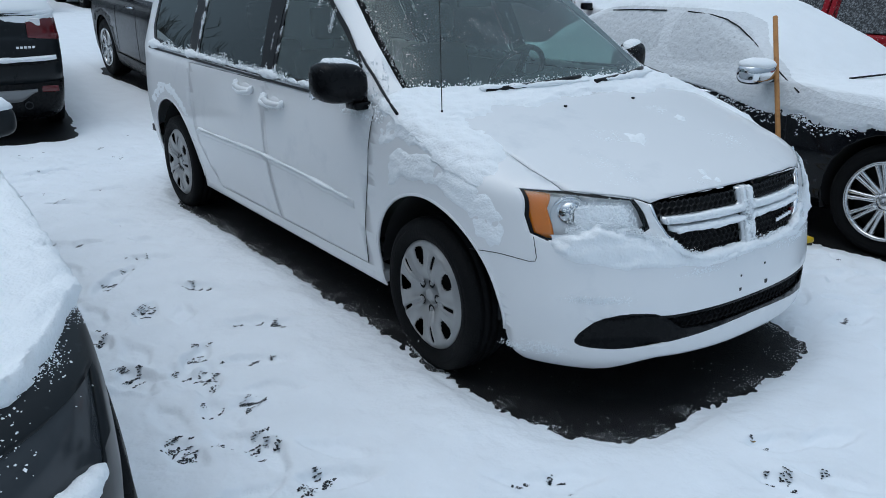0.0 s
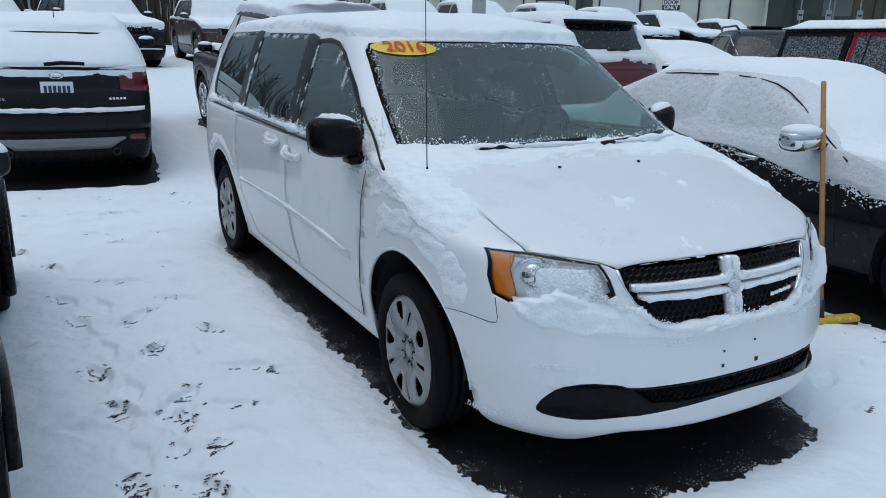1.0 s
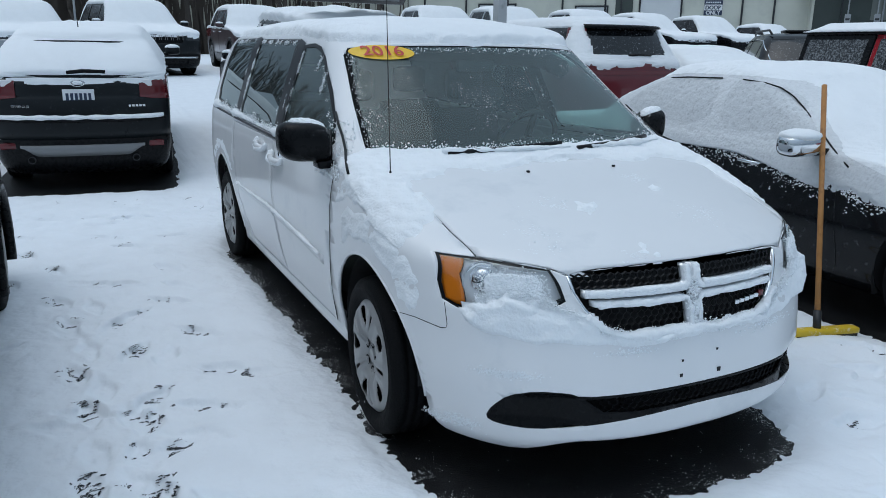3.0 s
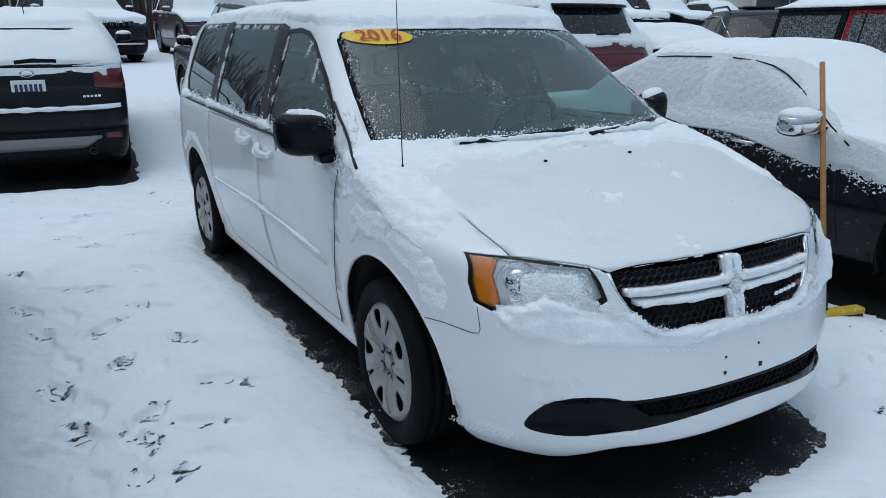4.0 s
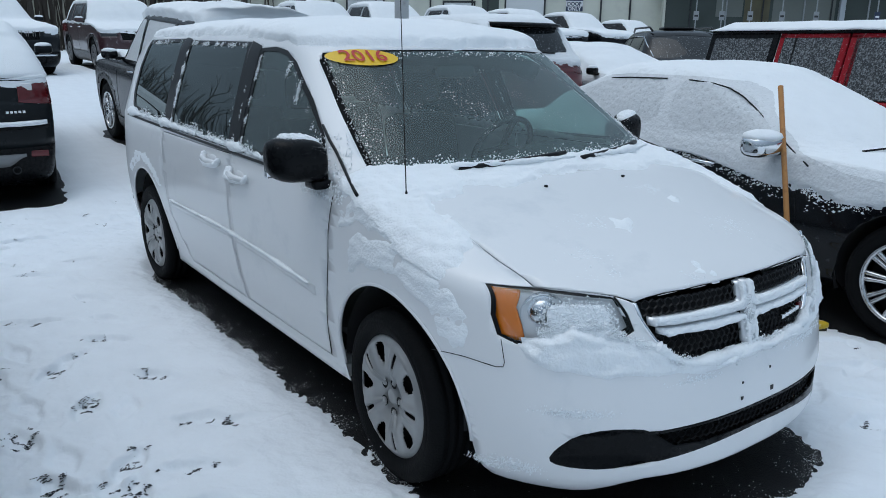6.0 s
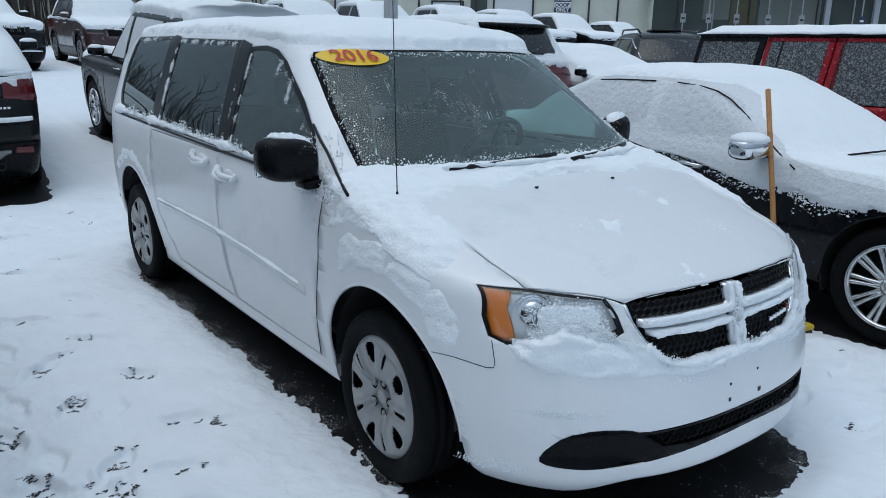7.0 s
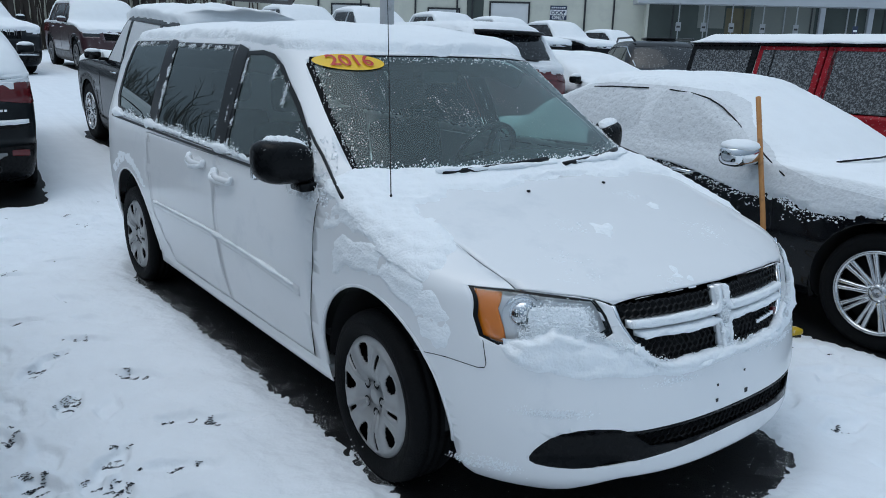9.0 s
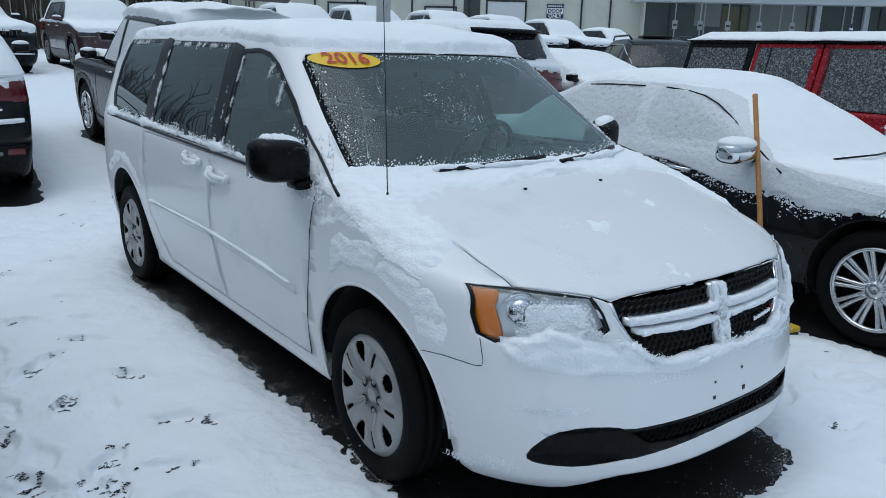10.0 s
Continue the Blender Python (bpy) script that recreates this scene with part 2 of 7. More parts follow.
# ---------- mesh helpers ----------
def part(name, bm, material, parent=None, label="", smooth=True, solid=0.0):
    """Link a bmesh as one mesh object, under a parent if given."""
    me = bpy.data.meshes.new(name)
    bm.to_mesh(me)
    bm.free()
    me.materials.append(material)
    if smooth:
        me.polygons.foreach_set("use_smooth", [True] * len(me.polygons))
    ob = new(name, me)
    if parent is not None:
        ob.parent = parent
    if label:
        tagged(ob, label)
    if solid:
        md = ob.modifiers.new("thickness", "SOLIDIFY")
        md.thickness, md.offset = solid, -1
    return ob


def thing(name, m, label, category, group="", kind=""):
    ob = new(name)
    ob.matrix_world = m
    return tagged(ob, label, category, group, kind)


def slab(x0, x1, y0, y1, z0, z1, bevel=0.0, bm=None, seg=2):
    bm = bm or bmesh.new()
    r = bmesh.ops.create_cube(bm, size=1)
    for v in r["verts"]:
        v.co = Vector(((x0 + x1) / 2 + v.co.x * (x1 - x0), (y0 + y1) / 2 + v.co.y * (y1 - y0), (z0 + z1) / 2 + v.co.z * (z1 - z0)))
    if bevel:
        edges = list({e for v in r["verts"] for e in v.link_edges})
        bmesh.ops.bevel(bm, geom=edges, offset=bevel, segments=seg, affect="EDGES", profile=0.6)
    return bm


def tube(points, radius, sides=8, bm=None, taper=None):
    """A bent tube through points."""
    bm = bm or bmesh.new()
    pts = [Vector(p) for p in points]
    rings = []
    up = Vector((0.31, 0.17, 0.93))
    for i, p in enumerate(pts):
        d = (pts[min(i + 1, len(pts) - 1)] - pts[max(i - 1, 0)]).normalized()
        a = d.cross(up).normalized()
        b = d.cross(a)
        r = radius if taper is None else radius + (taper - radius) * i / (len(pts) - 1)
        rings.append([bm.verts.new(p + r * (math.cos(2 * math.pi * k / sides) * a + math.sin(2 * math.pi * k / sides) * b)) for k in range(sides)])
    for r0, r1 in zip(rings, rings[1:]):
        for k in range(sides):
            bm.faces.new((r0[k], r0[(k + 1) % sides], r1[(k + 1) % sides], r1[k]))
    bm.faces.new(rings[0][::-1])
    bm.faces.new(rings[-1])
    return bm


def lathe(profile, n=48, bm=None, axis="x", off=(0, 0, 0)):
    """Turn (along, radius) pairs round the x axis."""
    bm = bm or bmesh.new()
    rows = []
    for a, r in profile:
        rows.append([bm.verts.new((off[0] + a, off[1] + r * math.cos(2 * math.pi * k / n), off[2] + r * math.sin(2 * math.pi * k / n))) for k in range(n)])
    for r0, r1 in zip(rows, rows[1:]):
        for k in range(n):
            bm.faces.new((r0[k], r0[(k + 1) % n], r1[(k + 1) % n], r1[k]))
    return bm


def pchip(rows, per):
    """Smooth, overshoot-free rows between control rows; per = samples a span."""
    y = np.array(rows, float)
    n = len(y)
    d = np.diff(y, axis=0)
    m = np.zeros_like(y)
    m[0], m[-1] = d[0], d[-1]
    for i in range(1, n - 1):
        a, b = d[i - 1], d[i]
        ok = a * b > 0
        m[i] = np.where(ok, 2 * a * b / np.where(ok, a + b, 1), 0)
    res = []
    for i in range(n - 1):
        for k in range(per):
            t = k / per
            h00, h10, h01, h11 = 2 * t**3 - 3 * t**2 + 1, t**3 - 2 * t**2 + t, -2 * t**3 + 3 * t**2, t**3 - t**2
            res.append(h00 * y[i] + h10 * m[i] + h01 * y[i + 1] + h11 * m[i + 1])
    res.append(y[-1])
    return np.array(res)


def loft(levels, per=4, nf=14, ns=26, nr=9, barrel=0.015):
    """Car body from plan outlines stacked in height. A level: z, front y, rear y, half width, nose length, nose power, tail length, tail power."""
    bm = bmesh.new()
    rings = []
    for z, yf, yr, w, lf, pf, lr, pr in pchip(levels, per):
        lf, lr = min(lf, (yr - yf) * 0.45), min(lr, (yr - yf) * 0.4)
        half = []
        for k in range(nf + 1):
            s = k / nf
            a = math.pi / 2 * (s * 0.5 + 0.5 * s * s * (3 - 2 * s))
            half.append((w * math.sin(a) ** (2 / pf), yf + lf * (1 - max(0.0, math.cos(a)) ** (2 / pf))))
        y0, y1 = yf + lf, yr - lr
        for k in range(1, ns):
            half.append((w, y0 + (y1 - y0) * k / ns))
        for k in range(nr, -1, -1):
            a = math.pi / 2 * k / nr
            half.append((w * math.sin(a) ** (2 / pr), yr - lr * (1 - max(0.0, math.cos(a)) ** (2 / pr))))
        mid, ln = (yf + yr) / 2, (yr - yf) / 2
        half = [(x * (1 - barrel * ((y - mid) / ln) ** 2), y) for x, y in half]
        ring = half + [(-x, y) for x, y in half[-2:0:-1]]
        rings.append([bm.verts.new((x, y, z)) for x, y in ring])
    n = len(rings[0])
    for r0, r1 in zip(rings, rings[1:]):
        for k in range(n):
            bm.faces.new((r0[k], r0[(k + 1) % n], r1[(k + 1) % n], r1[k]))
    bm.faces.new(rings[-1])
    bmesh.ops.recalc_face_normals(bm, faces=bm.faces)
    if sum(f.normal.z * f.calc_area() for f in bm.faces) < 0:
        bmesh.ops.reverse_faces(bm, faces=bm.faces)
    return bm


def inside(poly, a, b):
    c = False
    for (x0, y0), (x1, y1) in zip(poly, poly[1:] + poly[:1]):
        if (y0 > b) != (y1 > b) and a < (x1 - x0) * (b - y0) / (y1 - y0) + x0:
            c = not c
    return c


def carve(bm, poly, axis, where):
    """Cut the outline of poly, seen along an axis (0, 1, 2), into the faces for which where(centre) holds; returns the faces inside."""
    i, j = ((1, 2), (0, 2), (0, 1))[axis]
    e = 0.004
    box = [min(p[0] for p in poly) - e, max(p[0] for p in poly) + e, min(p[1] for p in poly) - e, max(p[1] for p in poly) + e]

    def near(faces, a0, a1, b0, b1):
        hit = []
        for f in faces:
            a = [v.co[i] for v in f.verts]
            if max(a) < a0 or min(a) > a1:
                continue
            b = [v.co[j] for v in f.verts]
            if max(b) < b0 or min(b) > b1 or not where(f.calc_center_median()):
                continue
            hit.append(f)
        return hit
    pool = set(near(bm.faces, *box))
    for p, q in zip(poly, poly[1:] + poly[:1]):
        hit = near(pool, min(p[0], q[0]) - e, max(p[0], q[0]) + e, min(p[1], q[1]) - e, max(p[1], q[1]) + e)
        if not hit:
            continue
        co, no = [0.0] * 3, [0.0] * 3
        co[i], co[j] = p
        no[i], no[j] = q[1] - p[1], p[0] - q[0]
        geom = hit + list({ed for f in hit for ed in f.edges}) + list({v for f in hit for v in f.verts})
        cut = bmesh.ops.bisect_plane(bm, geom=geom, dist=1e-5, plane_co=co, plane_no=Vector(no).normalized())["geom_cut"]
        for g in cut:
            if isinstance(g, bmesh.types.BMVert):
                pool.update(g.link_faces)
        pool = {f for f in pool if f.is_valid}
    bm.faces.index_update()
    res = []
    for f in sorted(pool, key=lambda f: f.index):
        c = f.calc_center_median()
        if where(c) and inside(poly, c[i], c[j]):
            res.append(f)
    return res


def take(bm, faces, sink=0.0):
    """Move faces out of bm into a bmesh of their own, pushed in by sink along their normals."""
    res = bmesh.new()
    seen = {}
    for f in faces:
        vs = []
        for v in f.verts:
            if v not in seen:
                seen[v] = res.verts.new(v.co - v.normal * sink)
            vs.append(seen[v])
        try:
            res.faces.new(vs)
        except ValueError:
            pass
    bmesh.ops.delete(bm, geom=faces, context="FACES")
    res.normal_update()
    return res


def ring_strip(poly, width):
    """The outline of a closed polygon and a copy of it shrunk by width (for convex shapes)."""
    cx, cy = sum(p[0] for p in poly) / len(poly), sum(p[1] for p in poly) / len(poly)
    res = []
    for x, y in poly:
        d = math.hypot(x - cx, y - cy)
        res.append((cx + (x - cx) * (1 - width / d), cy + (y - cy) * (1 - width / d)))
    return res


def circle(cy, cz, r, n=40):
    return [(cy + r * math.cos(2 * math.pi * k / n), cz + r * math.sin(2 * math.pi * k / n)) for k in range(n)]


def rounded(poly, times=2):
    """Corner-cut a closed outline."""
    for _ in range(times):
        res = []
        for (x0, y0), (x1, y1) in zip(poly, poly[1:] + poly[:1]):
            res += [(0.78 * x0 + 0.22 * x1, 0.78 * y0 + 0.22 * y1), (0.22 * x0 + 0.78 * x1, 0.22 * y0 + 0.78 * y1)]
        poly = res
    return poly


def smooth01(a, b, v):
    t = min(1, max(0, (v - a) / (b - a)))
    return t * t * (3 - 2 * t)


def snow_shell(bm, depth, amount, lump=0.35, grain=0.008, refine=0, ragged=1.0):
    """Snow lying on a body: its faces raised by depth * amount(point, normal), edges dipping under the surface. bm is used up."""
    bm.normal_update()
    if refine:
        near = {v: amount(v.co, v.normal) for v in bm.verts}
        bmesh.ops.delete(bm, geom=[f for f in bm.faces if max(near[v] for v in f.verts) < 0.01], context="FACES")
        keep = {v: v.normal.copy() for v in bm.verts}
        bmesh.ops.subdivide_edges(bm, edges=bm.edges[:], cuts=refine, use_grid_fill=True)
        bm.normal_update()
    val = {}
    for v in bm.verts:
        a = amount(v.co, v.normal)
        val[v] = a + ragged * (0.26 * noise.noise(v.co * 12.0) + 0.24 * noise.noise(v.co * 37.0)) * (1 if 0.02 < a < 0.98 else 0.0)
    bmesh.ops.delete(bm, geom=[f for f in bm.faces if max(val[v] for v in f.verts) < 0.12], context="FACES")
    for v in bm.verts:
        a = smooth01(0.1, 0.75, val[v])
        t = depth * a * (1 - lump * 0.5 + lump * noise.noise(v.co * 3.1)) + grain * a * noise.noise(v.co * 28.0) - 0.006 * (1 - a)
        v.co += v.normal * t * 0.55 + Vector((0, 0, t * 0.45 * max(0, v.normal.z)))
    bmesh.ops.delete(bm, geom=[v for v in bm.verts if not v.link_faces], context="VERTS")
    return bm


# ---------- wheels ----------
def tyre_bm(radius, rim, width):
    w = width / 2
    prof = [(-w * 0.75, rim * 0.97), (-w * 0.9, rim + 0.012), (-w, rim + (radius - rim) * 0.45), (-w * 0.985, rim + (radius - rim) * 0.50), (-w * 0.972, rim + (radius - rim) * 0.54), (-w * 0.985, rim + (radius - rim) * 0.58), (-w * 0.955, radius - 0.028), (-w * 0.84, radius - 0.010), (-w * 0.6, radius - 0.002)]
    for g in (-0.35, 0.0, 0.35):
        prof += [(w * g - 0.008, radius), (w * g - 0.006, radius - 0.008), (w * g + 0.006, radius - 0.008), (w * g + 0.008, radius)]
    prof += [(-a, r) for a, r in prof[8::-1]]
    return lathe(prof, 64)


def hubcap_bm(rim):
    """Wheel cover with five wide windows and five slots."""
    bm = bmesh.new()
    nr_, na = 26, 140
    grid = []
    for i in range(nr_ + 1):
        r = 0.012 + (rim - 0.012) * i / nr_
        s = r / rim
        row = []
        for k in range(na):
            a = 2 * math.pi * k / na
            dome = -0.022 * smooth01(0.25, 0.55, s) + 0.012 * smooth01(0.30, 0.22, s) - 0.016 * smooth01(0.17, 0.12, s) + 0.020 * smooth01(0.88, 1.0, s)
            ph = (a / (2 * math.pi) * 5) % 1.0
            ridge = -0.012 * math.exp(-((abs(ph - 0.5) - 0.10) / 0.06) ** 2) * smooth01(0.2, 0.35, s) * smooth01(0.98, 0.7, s)
            dish = 0.012 * math.exp(-((ph - 0.0) / 0.1) ** 2) + 0.012 * math.exp(-((ph - 1.0) / 0.1) ** 2)
            row.append(bm.verts.new((dome + ridge + dish * smooth01(0.45, 0.6, s) * smooth01(0.95, 0.8, s), r * math.cos(a), r * math.sin(a))))
        grid.append(row)
    for i in range(nr_):
        s = (i + 0.5) / nr_
        for k in range(na):
            ph = ((k + 0.5) / na * 5) % 1.0
            p2 = min(ph, 1 - ph)
            wide = 0.55 < s < 0.88 and p2 < (0.118 + 0.07 * (s - 0.56)) * (0.72 if s > 0.855 or s < 0.58 else 1.0)
            ph3 = abs(ph - 0.5)
            side = 0.52 < s < 0.84 and ph3 < 0.034
            if not (wide or side):
                bm.faces.new((grid[i][k], grid[i][(k + 1) % na], grid[i + 1][(k + 1) % na], grid[i + 1][k]))
    bm.faces.new(grid[0][::-1])
    bmesh.ops.delete(bm, geom=[v for v in bm.verts if not v.link_faces], context="VERTS")
    bmesh.ops.recalc_face_normals(bm, faces=bm.faces)
    return bm


def spoke_bm(rim, n, pair=0.0, thick=0.02, root=0.05, dish=0.03, wide=0.022):
    """Alloy wheel face: outer ring, hub and n tapered spokes, or pairs of them."""
    bm = lathe([(0.012, rim * 0.9), (-0.012, rim * 0.915), (-0.016, rim * 0.985), (0.0, rim), (0.03, rim * 0.985)], 64)
    lathe([(-0.004, 0.004), (-0.010, root * 0.5), (-0.004, root), (0.02, root * 1.1)], 32, bm)
    for k in range(n):
        for s in ((-1, 1) if pair else (0,)):
            a0 = 2 * math.pi * k / n
            d, t = Vector((0, math.cos(a0), math.sin(a0))), Vector((0, -math.sin(a0), math.cos(a0)))
            rows = []
            for q, (r, wd) in enumerate(((root * 0.8, wide * 1.2), (rim * 0.55, wide * 0.8), (rim * 0.93, wide * 1.1))):
                side = s * pair * (0.35 + 0.65 * q / 2)
                c = d * r + t * side + Vector((dish * (1 - (r / rim) ** 2) * 0.4 - 0.006, 0, 0))
                rows.append([bm.verts.new(c + t * (u * wd / 2) + Vector((x, 0, 0))) for u, x in ((-1, thick), (-0.6, 0), (0.6, 0), (1, thick))])
            for r0, r1 in zip(rows, rows[1:]):
                for q in range(3):
                    bm.faces.new((r0[q], r0[q + 1], r1[q + 1], r1[q]))
    bmesh.ops.recalc_face_normals(bm, faces=bm.faces)
    return bm


def add_wheel(parent, x, y, radius, rim, width, style, side, steer=0.0, fine=True, sunk=0.0):
    """A wheel with its outer face towards side (-1 right, 1 left of the car)."""
    drum = lathe([(-0.05, 0.001), (-0.05, rim * 0.55), (-0.03, rim * 0.56), (-0.03, rim * 0.9), (width * 0.4, rim * 0.93)], 32)
    w = part("wheel", drum, WELL, parent)
    w.matrix_parent_inverse = Matrix()
    w.matrix_basis = Matrix.Translation((x, y, radius - sunk)) @ Euler((0, 0, (0 if side < 0 else math.pi) + radians(steer))).to_matrix().to_4x4() @ Euler((0.4 * y, 0, 0)).to_matrix().to_4x4()
    part("tyre", tyre_bm(radius, rim, width), RUBBER, w)
    if style == "cover":
        bm = hubcap_bm(rim)
        bmesh.ops.translate(bm, verts=bm.verts, vec=(-width * 0.5 + 0.026, 0, 0))
        part("hubcap", bm, HUBCAP, w, "scuffed silver plastic wheel cover", solid=0.004)
        for k in range(5):
            a = 2 * math.pi * (k + 0.5) / 5
            nut = lathe([(0, 0.012), (-0.005, 0.011), (-0.008, 0.007), (-0.009, 0.001)], 6)
            bmesh.ops.translate(nut, verts=nut.verts, vec=(-width * 0.5 + 0.024, 0.062 * math.cos(a), 0.062 * math.sin(a)))
            part("lug_nut", nut, HUBCAP, w, smooth=False)
            # recess coloured near black, so its shade is painted in
            cup = lathe([(-0.004, 0.021), (-0.001, 0.019), (0.002, 0.013), (0.002, 0.001)], 18)
            bmesh.ops.translate(cup, verts=cup.verts, vec=(-width * 0.5 + 0.024, 0.062 * math.cos(a), 0.062 * math.sin(a)))
            part("lug_recess", cup, WELL, w)
    else:
        n, pair, m, wide = {"multi": (10, 0.02, ALLOY, 0.029), "five": (5, 0.025, HUBCAP, 0.035), "dark": (6, 0.02, GUNMETAL, 0.03)}[style]
        bm = spoke_bm(rim, n, pair, wide=wide)
        bmesh.ops.translate(bm, verts=bm.verts, vec=(-width * 0.5 + 0.012, 0, 0))
        part("rim", bm, m, w)
        if fine:
            for k in range(5):
                a = 2 * math.pi * (k + 0.5) / 5
                nut = lathe([(0, 0.012), (-0.014, 0.011), (-0.016, 0.001)], 6)
                bmesh.ops.translate(nut, verts=nut.verts, vec=(-width * 0.5 + 0.012, 0.057 * math.cos(a), 0.057 * math.sin(a)))
                part("lug_nut", nut, CHROME, w, smooth=False)
    return w


# ---------- ground and snow ----------
def ground_z(y, x=0.0):
    """Height of the lot: level in front, rising towards the back, with a higher bay behind the sedan."""
    slope = np.interp(y, [-1e4, 6, 7, 8.5, 12, 17, 20, 24, 40, 1e4], [0, 0, 0.03, 0.12, 0.42, 0.82, 0.95, 0.98, 1.0, 1.0])
    bay = 0.25 * np.clip((np.asarray(x) - 3.3) / 0.9, 0, 1) * np.clip((np.asarray(y) - 3.7) / 1.2, 0, 1)
    return np.maximum(slope, bay)


def vnoise(x, y, cell, seed):
    """Smooth value noise on arrays."""
    rng = np.random.RandomState(seed)
    tab = rng.rand(256, 256)
    u, v = x / cell, y / cell
    i, j = np.floor(u).astype(int), np.floor(v).astype(int)
    a, b = u - i, v - j
    a, b = a * a * (3 - 2 * a), b * b * (3 - 2 * b)
    g = lambda p, q: tab[p % 256, q % 256]
    return (g(i, j) * (1 - a) * (1 - b) + g(i + 1, j) * a * (1 - b) + g(i, j + 1) * (1 - a) * b + g(i + 1, j + 1) * a * b) * 2 - 1


def axis_steps(fine0, fine1, step, reach0, reach1, grow=1.09):
    res = list(np.arange(fine0, fine1, step))
    s, v = step, res[-1]
    while v < reach1:
        s *= grow
        v += s
        res.append(v)
    s, v = step, fine0
    while v > -reach0:
        s *= grow
        v -= s
        res.insert(0, v)
    return np.array(res)


def sheet(name, xs, ys, zs, material):
    me = bpy.data.meshes.new(name)
    nx, ny = len(xs), len(ys)
    co = np.empty((ny, nx, 3))
    co[..., 0], co[..., 1], co[..., 2] = xs[None, :], ys[:, None], zs
    idx = np.arange(nx * ny).reshape(ny, nx)
    quads = np.stack([idx[:-1, :-1], idx[:-1, 1:], idx[1:, 1:], idx[1:, :-1]], -1).reshape(-1, 4)
    me.vertices.add(nx * ny)
    me.vertices.foreach_set("co", co.ravel())
    me.loops.add(len(quads) * 4)
    me.loops.foreach_set("vertex_index", quads.ravel().astype(np.int32))
    me.polygons.add(len(quads))
    me.polygons.foreach_set("loop_start", np.arange(0, len(quads) * 4, 4, dtype=np.int32))
    me.polygons.foreach_set("use_smooth", np.ones(len(quads), dtype=bool))
    me.update(calc_edges=True)
    me.materials.append(material)
    return new(name, me)


gx = axis_steps(-6, 8, 0.8, 400, 400, 1.25)
gy = axis_steps(-4, 26, 0.6, 400, 400, 1.25)
ground = sheet("ground", gx, gy, ground_z(gy[:, None], gx[None, :]), ASPHALT)
tagged(ground, "dark wet asphalt of a car lot under snow", "ground", kind="structure")

# bare wet places under the parked cars: centre x, y, half width, half length, turn, corner radius
BARE = [(-0.098, 1.275, 0.842, 2.24, 0, 0.48), (3.0, 1.1, 0.98, 2.4, 0, 0.5), (-3.36, 0.9, 0.76, 2.1, 0, 0.45),
        (-1.70, 8.15, 0.98, 2.05, -6, 0.35), (1.45, 8.2, 0.95, 2.3, 8, 0.4), (-0.2, 19.4, 0.95, 2.2, 10, 0.4), (2.98, 20.1, 0.9, 2.2, 0, 0.4), (6.0, 0.8, 0.95, 2.2, 0, 0.4)]
# footprints: x, y, turn, how far the asphalt shows through (0 to 1)
PRINTS = [(-2.36, 3.49, 20, 0.7), (-2.19, 3.03, 25, 0.5), (-1.82, 3.88, 50, 0.5), (-1.70, 3.47, 65, 0.6), (-1.33, 3.72, 80, 0.9), (-1.47, 2.76, 40, 0.35), (-1.94, 2.55, 60, 0.55), (-1.83, 2.47, 70, 0.6),
          (-2.14, 2.22, 20, 0.8), (-2.09, 1.79, 10, 0.85), (-1.80, 1.67, -45, 0.6), (-1.70, 1.79, -45, 0.35), (-1.56, 1.99, 50, 0.45), (-1.47, 1.37, 45, 1.0), (-1.76, 1.20, -30, 0.85), (-2.07, 1.03, 15, 1.0),
          (-2.02, 0.58, 10, 0.8), (-1.72, 0.60, -40, 0.75), (-1.77, 0.39, -20, 0.9), (-1.85, 0.46, 10, 0.55), (-1.42, 0.78, 60, 0.8), (-1.30, 0.68, 75, 0.5), (-1.57, 0.42, 60, 0.55), (-1.70, 0.10, -70, 0.6),
          (-1.84, 0.13, 10, 0.3), (-2.04, -0.03, 15, 1.0), (-1.87, -0.10, 30, 0.45), (-1.80, -0.21, 0, 1.0), (-1.72, -0.50, 60, 0.9), (-0.52, -1.39, 20, 0.7), (-2.45, 2.75, 25, 0.5), (-2.42, 4.1, 30, 0.5), (0.92, -0.89, 80, 0.55)]
SOFT_PRINTS = [(-1.95, 2.05, 10, 0.05), (-2.0, 1.35, 10, 0.0), (-2.0, 0.2, 10, 0.0), (-1.95, 0.80, 5, 0.05), (-1.62, 1.1, -20, 0.05), (-1.45, 2.3, 40, 0.1), (-1.62, -0.35, 40, 0.1), (-1.21, -0.89, 40, 0.25), (-1.12, -0.94, 60, 0.2), (-0.36, -1.25, 60, 0.2),
               (-0.38, -1.47, 30, 0.25), (-1.89, 4.73, 80, 0.4), (-1.55, 4.60, 85, 0.4), (-1.2, 4.72, 75, 0.25), (-2.3, 4.75, 80, 0.3), (-0.9, 4.85, 70, 0.2), (0.55, -1.32, 50, 0.1), (1.15, -0.75, 30, 0.1), (0.75, -1.2, 10, 0.05), (-0.2, -1.35, 70, 0.05)]
trail = random.Random(77)
for k in range(26):
    f = trail.random()
    SOFT_PRINTS.append((-3.0 + 2.9 * f, 4.95 + 0.35 * f + trail.gauss(0, 0.33), trail.uniform(50, 110), trail.uniform(0.0, 0.35)))
for k in range(10):
    SOFT_PRINTS.append((trail.uniform(-2.8, -1.3), trail.uniform(-0.8, 4.2), trail.uniform(-90, 90), 0.0))
for k in range(10):
    SOFT_PRINTS.append((trail.uniform(1.0, 1.9), trail.uniform(-1.25, -0.25), trail.uniform(-90, 90), trail.uniform(0.0, 0.3)))
